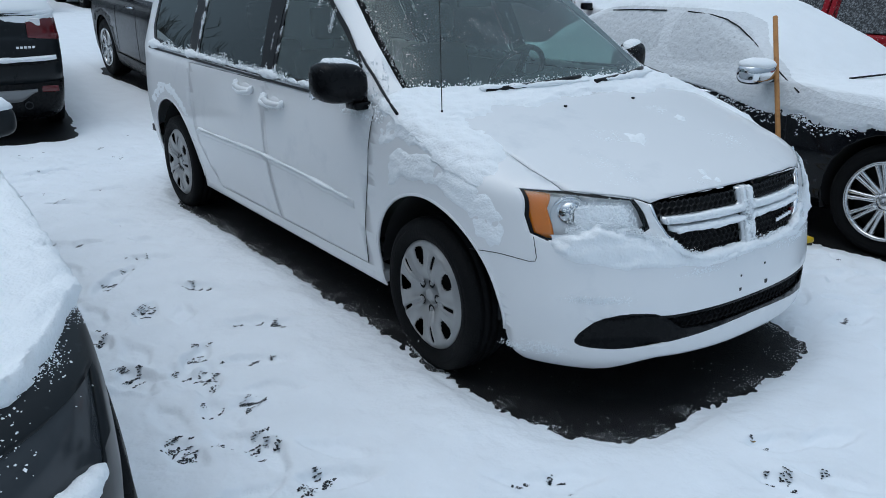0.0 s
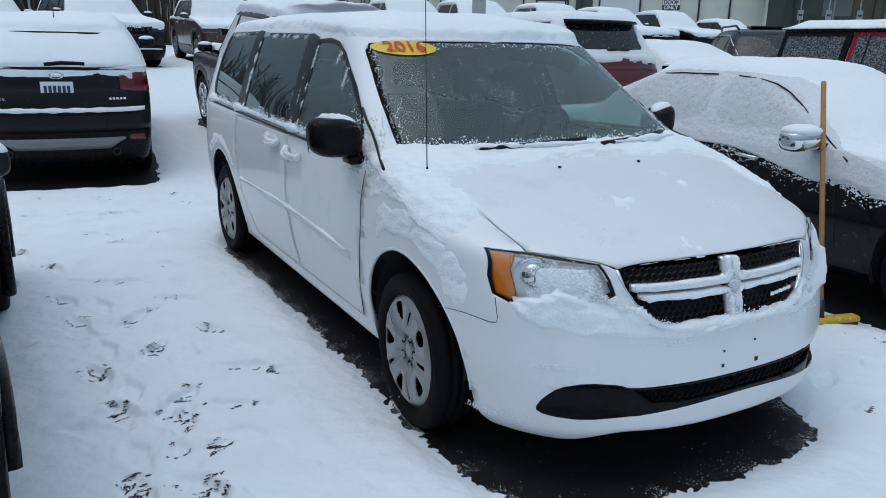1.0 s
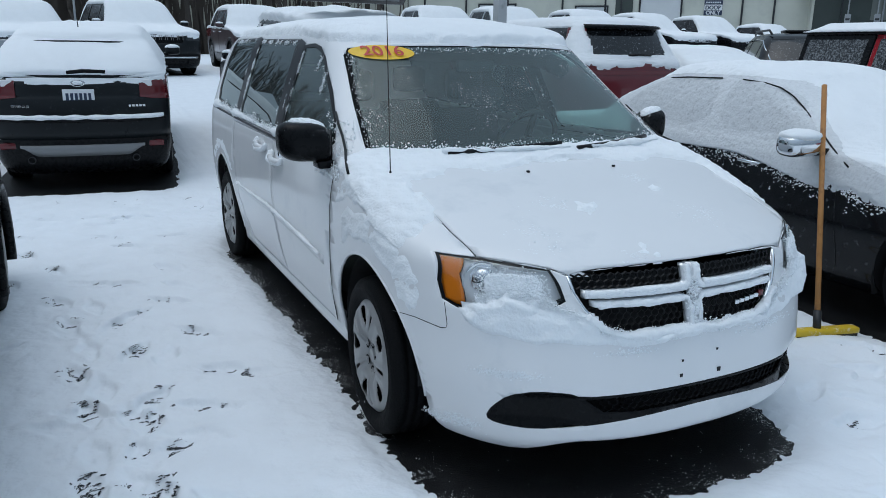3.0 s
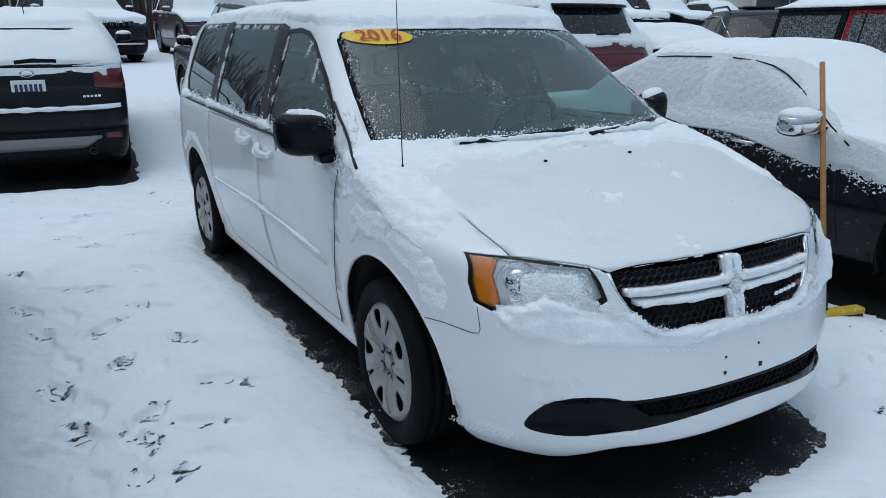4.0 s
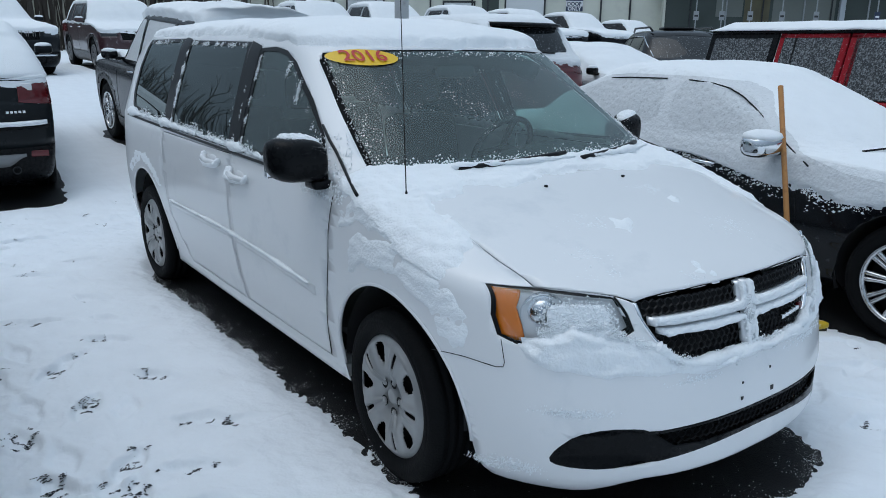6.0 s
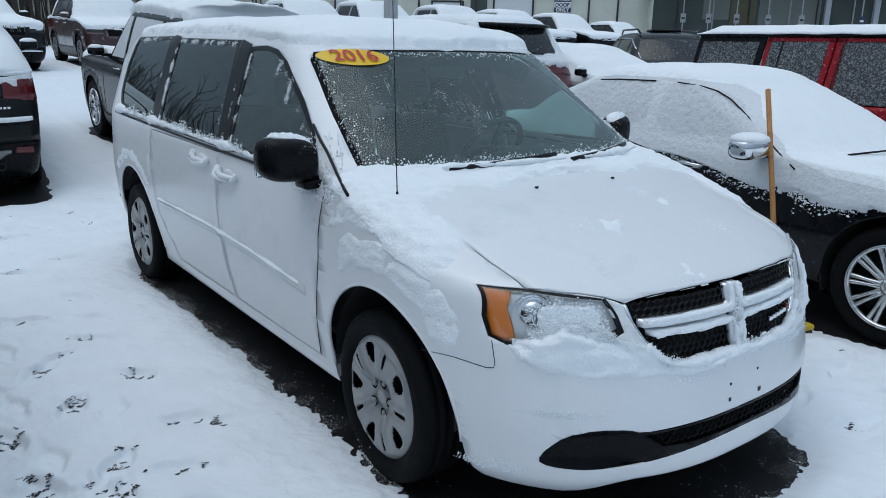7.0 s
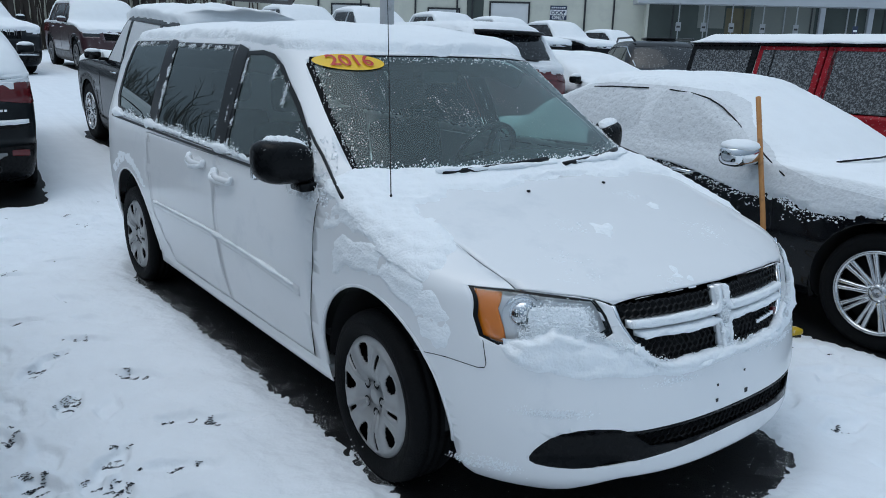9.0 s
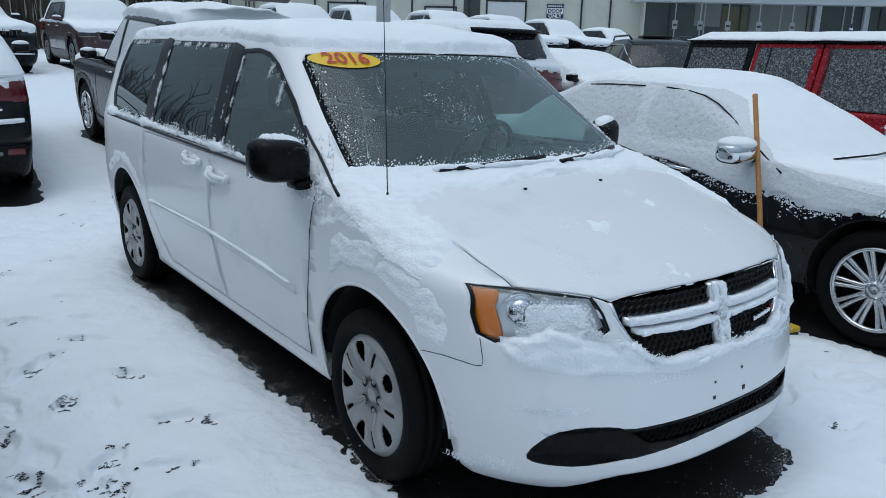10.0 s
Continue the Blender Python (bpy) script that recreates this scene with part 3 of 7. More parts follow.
sx = axis_steps(-2.5, 1.9, 0.0095, 400, 400, 1.08)
sy = axis_steps(-1.45, 4.7, 0.009, 400, 400, 1.08)
SX, SY = np.meshgrid(sx, sy)
h = 0.038 + 0.012 * vnoise(SX, SY, 0.55, 1) + 0.011 * vnoise(SX, SY, 0.19, 2) + 0.0062 * vnoise(SX, SY, 0.075, 3) + 0.0024 * vnoise(SX, SY, 0.033, 4)
h += 0.008 * vnoise(SX, SY, 0.085, 23) * np.clip((SX - 0.85) / 0.3, 0, 1) * np.clip((0.6 - SY) / 0.5, 0, 1)
fine = 0.16 * vnoise(SX, SY, 0.06, 5) + 0.40 * vnoise(SX, SY, 0.027, 6) + 0.42 * vnoise(SX, SY, 0.019, 16)
dist = np.full(SX.shape, 9.0)
for cx, cy, hw, hl, turn, rad in BARE:
    c_, s_ = math.cos(radians(turn)), math.sin(radians(turn))
    u, v = (SX - cx) * c_ + (SY - cy) * s_, -(SX - cx) * s_ + (SY - cy) * c_
    qx, qy = np.abs(u) - hw + rad, np.abs(v) - hl + rad
    d = np.hypot(np.maximum(qx, 0), np.maximum(qy, 0)) + np.minimum(np.maximum(qx, qy), 0) - rad
    dist = np.minimum(dist, d)
edge = dist + 0.035 * vnoise(SX, SY, 0.3, 7) + 0.015 * vnoise(SX, SY, 0.11, 8) + 0.007 * vnoise(SX, SY, 0.045, 18)
t_ = np.clip((edge + 0.06) / 0.22, 0, 1)
t_ = t_ * t_ * (3 - 2 * t_)
bite = np.clip(1 - np.abs(edge) / 0.16, 0, 1)
h = h * t_ - 0.0085 * (1 - t_) + fine * (0.0080 * bite + 0.002 * (1 - t_))
for group_, deep in ((SOFT_PRINTS, 0.7), (PRINTS, 1.0)):
    for px, py, turn, bare_ in group_:
        c_, s_ = math.cos(radians(turn)), math.sin(radians(turn))
        win = np.s_[np.searchsorted(sy, py - 0.4):np.searchsorted(sy, py + 0.4), np.searchsorted(sx, px - 0.4):np.searchsorted(sx, px + 0.4)]
        X_, Y_, H_ = SX[win], SY[win], h[win]
        u, v = (X_ - px) * c_ + (Y_ - py) * s_, -(X_ - px) * s_ + (Y_ - py) * c_
        waist = 0.044 + 0.010 * np.cos((v + 0.05) / 0.14 * math.pi)
        q = np.sqrt((u / waist) ** 2 + ((v + 0.05) / 0.135) ** 2) + 0.16 * vnoise(X_, Y_, 0.05, 14)
        pit = np.clip((1.2 - q) / 0.55, 0, 1)
        pit = pit * pit * (3 - 2 * pit) * (0.6 + 0.3 * deep)
        H_ = H_ * (1 - pit) + pit * (0.013 + 0.006 * fine[win])
        h[win] = H_ + 0.006 * np.exp(-((q - 1.45) / 0.26) ** 2) * (0.5 + 0.8 * vnoise(X_, Y_, 0.06, 13)) * deep
# scuffed traffic across the lane behind the van
lane = np.exp(-((SY - 4.75 - 0.1 * SX) / 0.5) ** 2) * (SX < -0.3)
h -= lane * 0.014 * np.clip(vnoise(SX, SY * 2.2, 0.16, 15) + 0.3, 0, 1)
snow = sheet("snow_on_ground", sx, sy, h + ground_z(SY, SX), GSNOW)
tagged(snow, "thin fresh snow with footprints over the car lot", "snow", kind="stuff")


def specks(name, centres, radii, label, squash=(1, 1, 1), seed=1, material=None):
    """Many tiny uneven grains of snow as one mesh."""
    rng_ = np.random.RandomState(seed)
    c, r = np.array(centres), np.array(radii)
    n = len(c)
    base = np.array([(1, 0, 0), (0, 1, 0), (-1, 0, 0), (0, -1, 0), (0, 0, 1), (0, 0, -1)], float)
    v = base[None] * r[:, None, None] * (0.7 + 0.6 * rng_.rand(n, 6, 1)) + r[:, None, None] * 0.25 * rng_.randn(n, 6, 3)
    v = v * np.array(squash) + c[:, None]
    tri = np.array([(0, 1, 4), (1, 2, 4), (2, 3, 4), (3, 0, 4), (1, 0, 5), (2, 1, 5), (3, 2, 5), (0, 3, 5)])
    f = (tri[None] + 6 * np.arange(n)[:, None, None]).reshape(-1, 3)
    me = bpy.data.meshes.new(name)
    me.from_pydata(v.reshape(-1, 3).tolist(), [], f.tolist())
    me.materials.append(material or SNOW)
    return tagged(new(name, me), label, "slush" if material else "snow", kind="stuff")


# dark crumbs added inside the footprints in torn smears, standing for bare asphalt
rs = np.random.RandomState(44)
crumbs, sizes = [], []
for px, py, turn, bare_ in PRINTS + SOFT_PRINTS:
    c_, s_ = math.cos(radians(turn)), math.sin(radians(turn))
    for k in range(int(2.2 + 5.0 * bare_)) if bare_ > 0.18 else ():
        u0, v0 = rs.normal(0, 0.030), rs.normal(0, 0.034)
        x0_, y0_ = px + u0 * c_ - v0 * s_, py + u0 * s_ + v0 * c_
        ln, wd = rs.uniform(0.008, 0.016 + 0.026 * bare_), rs.uniform(0.0024, 0.0050 + 0.0065 * bare_)
        lie, bend = rs.normal(0.12, 0.40), rs.uniform(-0.6, 0.6)
        for q_ in range(int(8 + ln * wd * 240000)):
            f = rs.uniform(-1, 1)
            u, v = f * ln, bend * (f * f - 0.4) * ln + rs.normal(0, wd) * (1.15 - abs(f))
            x_, y_ = x0_ + u * math.cos(lie) - v * math.sin(lie), y0_ + u * math.sin(lie) + v * math.cos(lie)
            i_, j_ = min(len(sx) - 1, int(np.searchsorted(sx, x_))), min(len(sy) - 1, int(np.searchsorted(sy, y_)))
            crumbs.append((x_, y_, h[j_, i_] + float(ground_z(y_, x_)) + 0.0006))
            sizes.append(rs.uniform(0.0012, 0.0042))
specks("trodden_slush", crumbs, sizes, "dark flecks added in the footprints for bare asphalt", (1.2, 1.2, 0.35), 45, DARKFLECK)


# loose grains along the edge of the bare asphalt round the minivan
rs = np.random.RandomState(21)
qx = rs.uniform(-1.30, 1.2, 900000)
qy = rs.uniform(-1.30, 4.0, 900000)
ii, jj = np.clip(np.searchsorted(sx, qx), 0, len(sx) - 1), np.clip(np.searchsorted(sy, qy), 0, len(sy) - 1)
qe = edge[jj, ii]
patch = 0.5 + 0.9 * vnoise(qx, qy, 0.09, 31)
keep = (qe < 0.03) & (rs.rand(len(qx)) < (0.5 * np.exp(-np.abs(qe + 0.012) / np.where(qe < -0.012, 0.036, 0.015)) * np.clip(patch, 0, 1) + 0.002))
specks("snow_grains", np.stack([qx[keep], qy[keep], np.full(keep.sum(), 0.001)], 1), rs.uniform(0.0006, 0.0016, keep.sum()) + 0.0022 * rs.rand(keep.sum()) ** 6, "loose grains of snow on the wet asphalt", (1, 1, 0.6), 5)


# ---------- the white minivan ----------
VAN = [
    (0.160, -0.812, 4.05, 0.850, 0.83, 2.5, 0.75, 2.5),
    (0.185, -0.892, 4.08, 0.878, 0.84, 2.5, 0.75, 2.5),
    (0.240, -0.925, 4.11, 0.892, 0.84, 2.55, 0.75, 2.5),
    (0.330, -0.930, 4.14, 0.908, 0.84, 2.55, 0.75, 2.5),
    (0.450, -0.915, 4.15, 0.935, 0.84, 2.6, 0.75, 2.5),
    (0.600, -0.882, 4.15, 0.955, 0.82, 2.6, 0.75, 2.5),
    (0.740, -0.846, 4.14, 0.966, 0.80, 2.5, 0.75, 2.5),
    (0.830, -0.818, 4.13, 0.968, 0.78, 2.4, 0.75, 2.5),
    (0.875, -0.750, 4.12, 0.966, 0.72, 2.3, 0.74, 2.5),
    (0.925, -0.590, 4.11, 0.963, 0.63, 2.2, 0.72, 2.5),
    (0.985, -0.360, 4.10, 0.958, 0.50, 2.3, 0.70, 2.5),
    (1.035, -0.130, 4.09, 0.950, 0.40, 2.5, 0.66, 2.5),
    (1.075, 0.040, 4.08, 0.938, 0.34, 2.6, 0.60, 2.5),
    (1.110, 0.140, 4.07, 0.920, 0.40, 2.3, 0.52, 2.5),
    (1.300, 0.420, 4.02, 0.850, 0.40, 2.3, 0.42, 2.5),
    (1.480, 0.680, 3.95, 0.778, 0.36, 2.3, 0.31, 2.7),
    (1.580, 0.830, 3.88, 0.732, 0.34, 2.3, 0.30, 2.6),
    (1.640, 0.960, 3.80, 0.680, 0.36, 2.3, 0.35, 2.5),
    (1.680, 1.180, 3.62, 0.570, 0.45, 2.2, 0.5, 2.3),
    (1.702, 1.550, 3.25, 0.400, 0.5, 2.0, 0.5, 2.0),
    (1.710, 2.050, 2.75, 0.060, 0.2, 2.0, 0.2, 2.0),
]
RIGHT = lambda c: c.x < -0.5
LEFT = lambda c: c.x > 0.5


def mirror_poly(poly):
    return [(-a, b) for a, b in poly]


def window_set(sign):
    front = [(0.56, 1.155), (0.60, 1.12), (1.40, 1.095), (1.485, 1.555), (1.32, 1.558), (1.18, 1.535), (1.05, 1.475), (0.85, 1.36), (0.66, 1.24)]
    slide = [(1.575, 1.095), (2.52, 1.11), (2.61, 1.592), (1.70, 1.582)]
    quarter = [(2.705, 1.12), (3.42, 1.17), (3.50, 1.25), (3.53, 1.42), (3.50, 1.585), (2.80, 1.60)]
    return (front, slide, quarter)


def wheel_well(parent, y, half_in, half_out, r, side):
    bm = bmesh.new()
    rows = []
    for k in range(21):
        a = math.pi * (0.0 + 1.0 * k / 20)
        rows.append([bm.verts.new((side * x, y + r * math.cos(a), 0.345 + r * math.sin(a))) for x in (half_in, half_out)])
    for a, b in zip(rows, rows[1:]):
        bm.faces.new((a[0], a[1], b[1], b[0]))
    bm.faces.new([r_[0] for r_ in rows])
    return part("wheel_well", bm, WELL, parent)


def side_pt_on(tree, y, z, s, out):
    q = tree.ray_cast(Vector((s * 2, y, z)), Vector((-s, 0, 0)))[0]
    return q + Vector((s * out, 0, 0))


def build_van():
    van = thing("minivan", pose(0, 0, 0), "white minivan dusted with snow, silver wheel covers, on wet asphalt", "car")
    bm = loft(VAN, per=5, nf=26, ns=44, nr=9)
    # the air dam under the middle of the bumper is cut higher than its corners
    for v in bm.verts:
        if v.co.z < 0.28 and v.co.y < -0.4:
            v.co.z += 0.055 * smooth01(0.66, 0.46, abs(v.co.x)) * (0.28 - v.co.z) / 0.12
    tree = BVHTree.FromBMesh(bm)
    # glass
    ws_poly = [(-0.785, 1.125), (-0.45, 1.115), (0.0, 1.108), (0.45, 1.115), (0.785, 1.125), (0.745, 1.30), (0.685, 1.515), (0.655, 1.548), (0.4, 1.562), (0.0, 1.566), (-0.4, 1.562), (-0.655, 1.548), (-0.685, 1.515), (-0.745, 1.30)]
    front_up = lambda c: c.y < 1.25 and c.z > 1.06
    rim_ = [(x * 1.030, 1.35 + (z - 1.35) * 1.04) for x, z in ws_poly]
    seal = carve(bm, rim_, 1, front_up)
    pane = set(carve(bm, ws_poly, 1, front_up))
    seal = [f for f in carve(bm, rim_, 1, front_up) if f not in pane]
    part("windshield", take(bm, list(pane)), WSGLASS, van, "windshield with frozen specks")
    part("windshield_seal", take(bm, [f for f in seal if f.is_valid], 0.002), SEAL, van)
    # arches
    front_arch = [(0.410 * math.cos(a), 0.345 + 0.410 * math.sin(a)) for a in np.linspace(-1.2, math.pi, 32)] + [(-0.412, 0.29), (-0.420, 0.245), (-0.438, 0.21), (-0.465, 0.185), (-0.50, 0.166), (-0.54, 0.14), (0.0, 0.10)]
    for arch in (front_arch, circle(3.078, 0.345, 0.435)):
        for side in (RIGHT, LEFT):
            take(bm, carve(bm, arch, 0, lambda c, s=side: s(c) and c.z < 0.8)).free()
    for sgn, side in ((-1, RIGHT), (1, LEFT)):
        up = lambda c, s=side: s(c) and 0.75 < abs(c.x) + 0.2 and c.z > 1.0 and c.y > 0.5 and c.y < 3.9
        doors = []
        for name, poly, material, lab in zip(("door_window", "sliding_door_window", "quarter_window"), window_set(sgn), (SIDEGLASS if sgn < 0 else PALEGLASS, DARKGLASS, DARKGLASS), ("", "", "")):
            border = [(a, b) for a, b in ring_strip(poly, -0.036)]
            carve(bm, border, 0, up)
            pane = carve(bm, poly, 0, up)
            pset = set(pane)
            rimf = [f for f in carve(bm, border, 0, up) if f not in pset]
            part(name, take(bm, [f for f in pset if f.is_valid], 0.006), material, van)
            part("window_surround", take(bm, [f for f in rimf if f.is_valid], 0.002), TRIM, van)
        # black pillar covers between the windows
        for poly in ([(1.43, 1.07), (1.545, 1.07), (1.668, 1.605), (1.515, 1.58)], [(2.55, 1.08), (2.675, 1.085), (2.768, 1.625), (2.64, 1.615)]):
            part("pillar_cover", take(bm, carve(bm, poly, 0, up), 0.0), TRIM, van)
        # doors, left free by narrow gaps
        fd = [(0.525, 0.295), (1.47, 0.29), (1.49, 0.70), (1.47, 1.06), (0.43, 1.075), (0.385, 1.03), (0.405, 0.90), (0.408, 0.78), (0.435, 0.66), (0.475, 0.52)]
        sd = [(1.477, 0.29), (2.35, 0.285), (2.47, 0.42), (2.60, 0.62), (2.62, 1.065), (1.477, 1.06), (1.497, 0.70)]
        low = lambda c, s=side: s(c) and c.z < 1.09
        for name, poly in (("front_door", fd), ("sliding_door", sd)):
            carve(bm, poly, 0, low)
            inner = ring_strip(poly, 0.006)
            panel = carve(bm, inner, 0, low)
            ps = set(panel)
            gap = [f for f in carve(bm, poly, 0, low) if f not in ps]
            if name == "front_door":
                part("door_gap", take(bm, [f for f in gap if f.is_valid], 0.012), WELL, van)
            else:
                take(bm, [f for f in gap if f.is_valid]).free()
            door = part(name, take(bm, [f for f in ps if f.is_valid]), WHITE, van, "white painted door panel", solid=0.006)
            yh = 1.335 if name == "front_door" else 1.71
            zh = 0.958 if yh < 1.5 else 0.992
            p, n, _, _ = tree.ray_cast(Vector((sgn * 2, yh, zh)), Vector((-sgn, 0, 0)))
            hb = tube([(p.x - sgn * 0.01, yh - 0.105, zh), (p.x + sgn * 0.025, yh - 0.08, zh + 0.003), (p.x + sgn * 0.037, yh, zh + 0.007), (p.x + sgn * 0.025, yh + 0.08, zh + 0.011), (p.x - sgn * 0.01, yh + 0.105, zh + 0.013)], 0.016, 10)
            part("door_handle", hb, WHITE, door, "white painted pull handle")
            cup = bmesh.new()
            bmesh.ops.create_uvsphere(cup, u_segments=20, v_segments=10, radius=1)
            for v in cup.verts:
                v.co = Vector((p.x - sgn * 0.006 + v.co.x * 0.012, yh + v.co.y * 0.075, zh + v.co.z * 0.036))
            part("handle_recess", cup, WHITE, door)
            # rub strip
            y0, y1 = (0.56, 1.46) if name == "front_door" else (1.49, 2.56)
            strip = bmesh.new()
            rows = []
            for k in range(15):
                y = y0 + (y1 - y0) * k / 14
                z = float(np.interp(y, [0.5, 1.0, 1.6, 2.5], [0.588, 0.624, 0.645, 0.635]))
                q = tree.ray_cast(Vector((sgn * 2, y, z)), Vector((-sgn, 0, 0)))[0]
                rows.append([strip.verts.new((q.x + sgn * dx, y, z + dz)) for dx, dz in ((-0.004, -0.026), (0.006, -0.019), (0.008, 0.014), (-0.004, 0.022))])
            for a, b in zip(rows, rows[1:]):
                for q in range(3):
                    strip.faces.new((a[q], b[q], b[q + 1], a[q + 1]))
            strip.faces.new(rows[0])
            strip.faces.new(rows[-1][::-1])
            bmesh.ops.recalc_face_normals(strip, faces=strip.faces)
            part("rub_strip", strip, WHITE, door)
    # hood with its gap
    half = [(-0.500, -0.752), (-0.56, -0.706), (-0.66, -0.632), (-0.745, -0.552), (-0.762, -0.40), (-0.775, -0.22), (-0.80, 0.02), (-0.81, 0.22)]
    hood = half + [(-0.40, 0.10), (0.0, 0.05), (0.40, 0.10)] + [(-x, y) for x, y in half[::-1]] + [(0.30, -0.790), (0.15, -0.805), (0.0, -0.810), (-0.15, -0.805), (-0.30, -0.790)]
    topz = lambda c: c.z > 0.815 and c.y < 0.35
    carve(bm, hood, 2, topz)
    hin = ring_strip(hood, 0.005)
    panel = set(carve(bm, hin, 2, topz))
    gap = [f for f in carve(bm, hood, 2, topz) if f not in panel]
    take(bm, [f for f in gap if f.is_valid]).free()
    part("hood", take(bm, [f for f in panel if f.is_valid]), WHITE, van, "white hood under a thin film of snow", solid=0.006)
    # grille opening, headlamps, lower intake
    frontc = lambda c: c.y < -0.2
    GC = -0.026
    gh = [(0.15, 0.842), (0.30, 0.839), (0.472, 0.829), (0.455, 0.765), (0.425, 0.710), (0.375, 0.655), (0.33, 0.628), (0.15, 0.616)]
    gr = [(GC, 0.844)] + [(GC + a, b) for a, b in gh] + [(GC, 0.615)] + [(GC - a, b) for a, b in gh[::-1]]
    recess = take(bm, carve(bm, gr, 1, frontc), 0.05)
    grille = part("grille_backing", recess, WELL, van, "black hollow behind the grille")

    def face_pt(x, z, out=0.0):
        q, n, _, _ = tree.ray_cast(Vector((x, -3, z)), Vector((0, 1, 0)))
        return Vector((x, q.y - out, z)) if q else None

    def bar_on_face(path, hh, out, th=0.02):
        """A moulding that follows the nose: path of (x, z), half height."""
        b = bmesh.new()
        rows = []
        for i, (x, z) in enumerate(path):
            x0, z0 = path[max(0, i - 1)]
            x1, z1 = path[min(len(path) - 1, i + 1)]
            ln = math.hypot(x1 - x0, z1 - z0)
            nx_, nz_ = -(z1 - z0) / ln, (x1 - x0) / ln
            rows.append([b.verts.new(face_pt(x + nx_ * a, z + nz_ * a, o)) for a, o in ((-hh, out - th), (-hh * 0.8, out), (hh * 0.8, out), (hh, out - th))])
        for a, c in zip(rows, rows[1:]):
            for q in range(3):
                b.faces.new((a[q], c[q], c[q + 1], a[q + 1]))
        b.faces.new(rows[0])
        b.faces.new(rows[-1][::-1])
        bmesh.ops.recalc_face_normals(b, faces=b.faces)
        return b

    for s in (-1, 1):
        # cross-shaped bright mouldings: two bars a side
        for zz, wide, hh_, turn_, ztop in ((0.753, 0.425, 0.0135, 1, 0.830), (0.7215, 0.400, 0.0095, -1, 0.622)):
            flat = [(wide + (0.048 - wide) * k / 24, zz + 0.004 * (1 - k / 24) ** 2) for k in range(24)]
            bow = [(0.021 + 0.027 * (1 - math.sin(a)), zz + turn_ * 0.027 * (1 - math.cos(a))) for a in np.linspace(0, math.pi / 2, 7)]
            rise = [(0.021, zz + turn_ * 0.027 + (ztop - zz - turn_ * 0.027) * k / 6) for k in range(1, 7)]
            path = [(GC + s * a, b) for a, b in flat + bow + rise][:: (-1 if s * turn_ > 0 else 1)]
            bar = part("grille_bar", bar_on_face(path, hh_, 0.006, 0.03), SATINCHROME, van, "chrome grille bar crusted with snow")
            crust = bar_on_face([(a, b + 0.15 * hh_) for a, b in path], hh_ * 0.92, 0.013, 0.012)
            bmesh.ops.subdivide_edges(crust, edges=[e for e in crust.edges if e.calc_length() > 0.008], cuts=1, use_grid_fill=True)
            for v in crust.verts:
                v.co += Vector((0, -0.006, 0.0045)) * noise.noise(v.co * 60) + Vector((0, -0.004, 0.004)) * noise.noise(v.co * 23)
            part("bar_snow", crust, SNOW, bar, "crust of snow on the grille bar")
        part("grille_upright", bar_on_face([(GC + s * 0.0045, 0.618 + 0.214 * k / 8) for k in range(9)], 0.003, 0.004, 0.03), SATINCHROME, van, "chrome upright of the cross grille")
        part("grille_surround", bar_on_face([(GC + s * a, b) for a, b in ((0.474, 0.820), (0.461, 0.765), (0.431, 0.710), (0.382, 0.655), (0.340, 0.630))], 0.006, 0.004, 0.02), CHROME, van)
        # honeycomb mesh, upper and lower
        for z0, z1, xe in ((0.772, 0.830, 0.455), (0.622, 0.710, 0.42)):
            mesh = bmesh.new()
            cell = 0.028
            row = 0
            z = z0
            while z <= z1:
                x = 0.05 + (cell / 2 if row % 2 else 0)
                while x < xe:
                    for dx, dz in ((cell / 2, cell * 0.3), (-cell / 2, cell * 0.3), (0, -cell * 0.45)):
                        a, b = face_pt(GC + s * x, z, -0.016), face_pt(GC + s * (x + dx), z + dz, -0.016)
                        if a and b and z0 - 0.01 <= z + dz <= z1 + 0.01:
                            tube([a, b], 0.0035, 4, mesh)
                    x += cell
                z += cell * 0.72
                row += 1
            part("grille_mesh", mesh, TRIM, van, "black honeycomb grille mesh", smooth=False)
        # headlamp
        lamp = [(s * a, b) for a, b in ((0.846, 0.866), (0.748, 0.865), (0.65, 0.855), (0.548, 0.840), (0.527, 0.790), (0.514, 0.738), (0.545, 0.722), (0.62, 0.702), (0.72, 0.690), (0.82, 0.694), (0.853, 0.715), (0.859, 0.777))]
        fr = lambda c: c.y < -0.2
        carve(bm, lamp, 1, fr)
        inner = ring_strip(lamp, 0.009)
        lens = set(carve(bm, inner, 1, fr))
        rim2 = [f for f in carve(bm, lamp, 1, fr) if f not in lens]
        lensb = take(bm, [f for f in lens if f.is_valid])
        bowl = lensb.copy()
        for v in bowl.verts:
            v.co += Vector((-s * 0.012, 0.032, 0))
        amber = carve(bowl, [(s * a, b) for a, b in ((0.92, 0.9), (0.755, 0.9), (0.770, 0.84), (0.788, 0.80), (0.782, 0.74), (0.780, 0.62), (0.92, 0.62))], 1, lambda c: True)
        amberb = take(bowl, amber, -0.012)
        unit = part("headlamp", bowl, LENSGREY, van, "clear headlamp half buried in snow")
        part("turn_signal", amberb, AMBER, unit, "amber turn signal", solid=0.004)
        part("lens", lensb, CLEARLENS, unit, "clear lens")
        part("lamp_rim", take(bm, [f for f in rim2 if f.is_valid], 0.004), TRIM, unit, "black lamp edge")
        c0 = face_pt(s * 0.735, 0.785, -0.05)
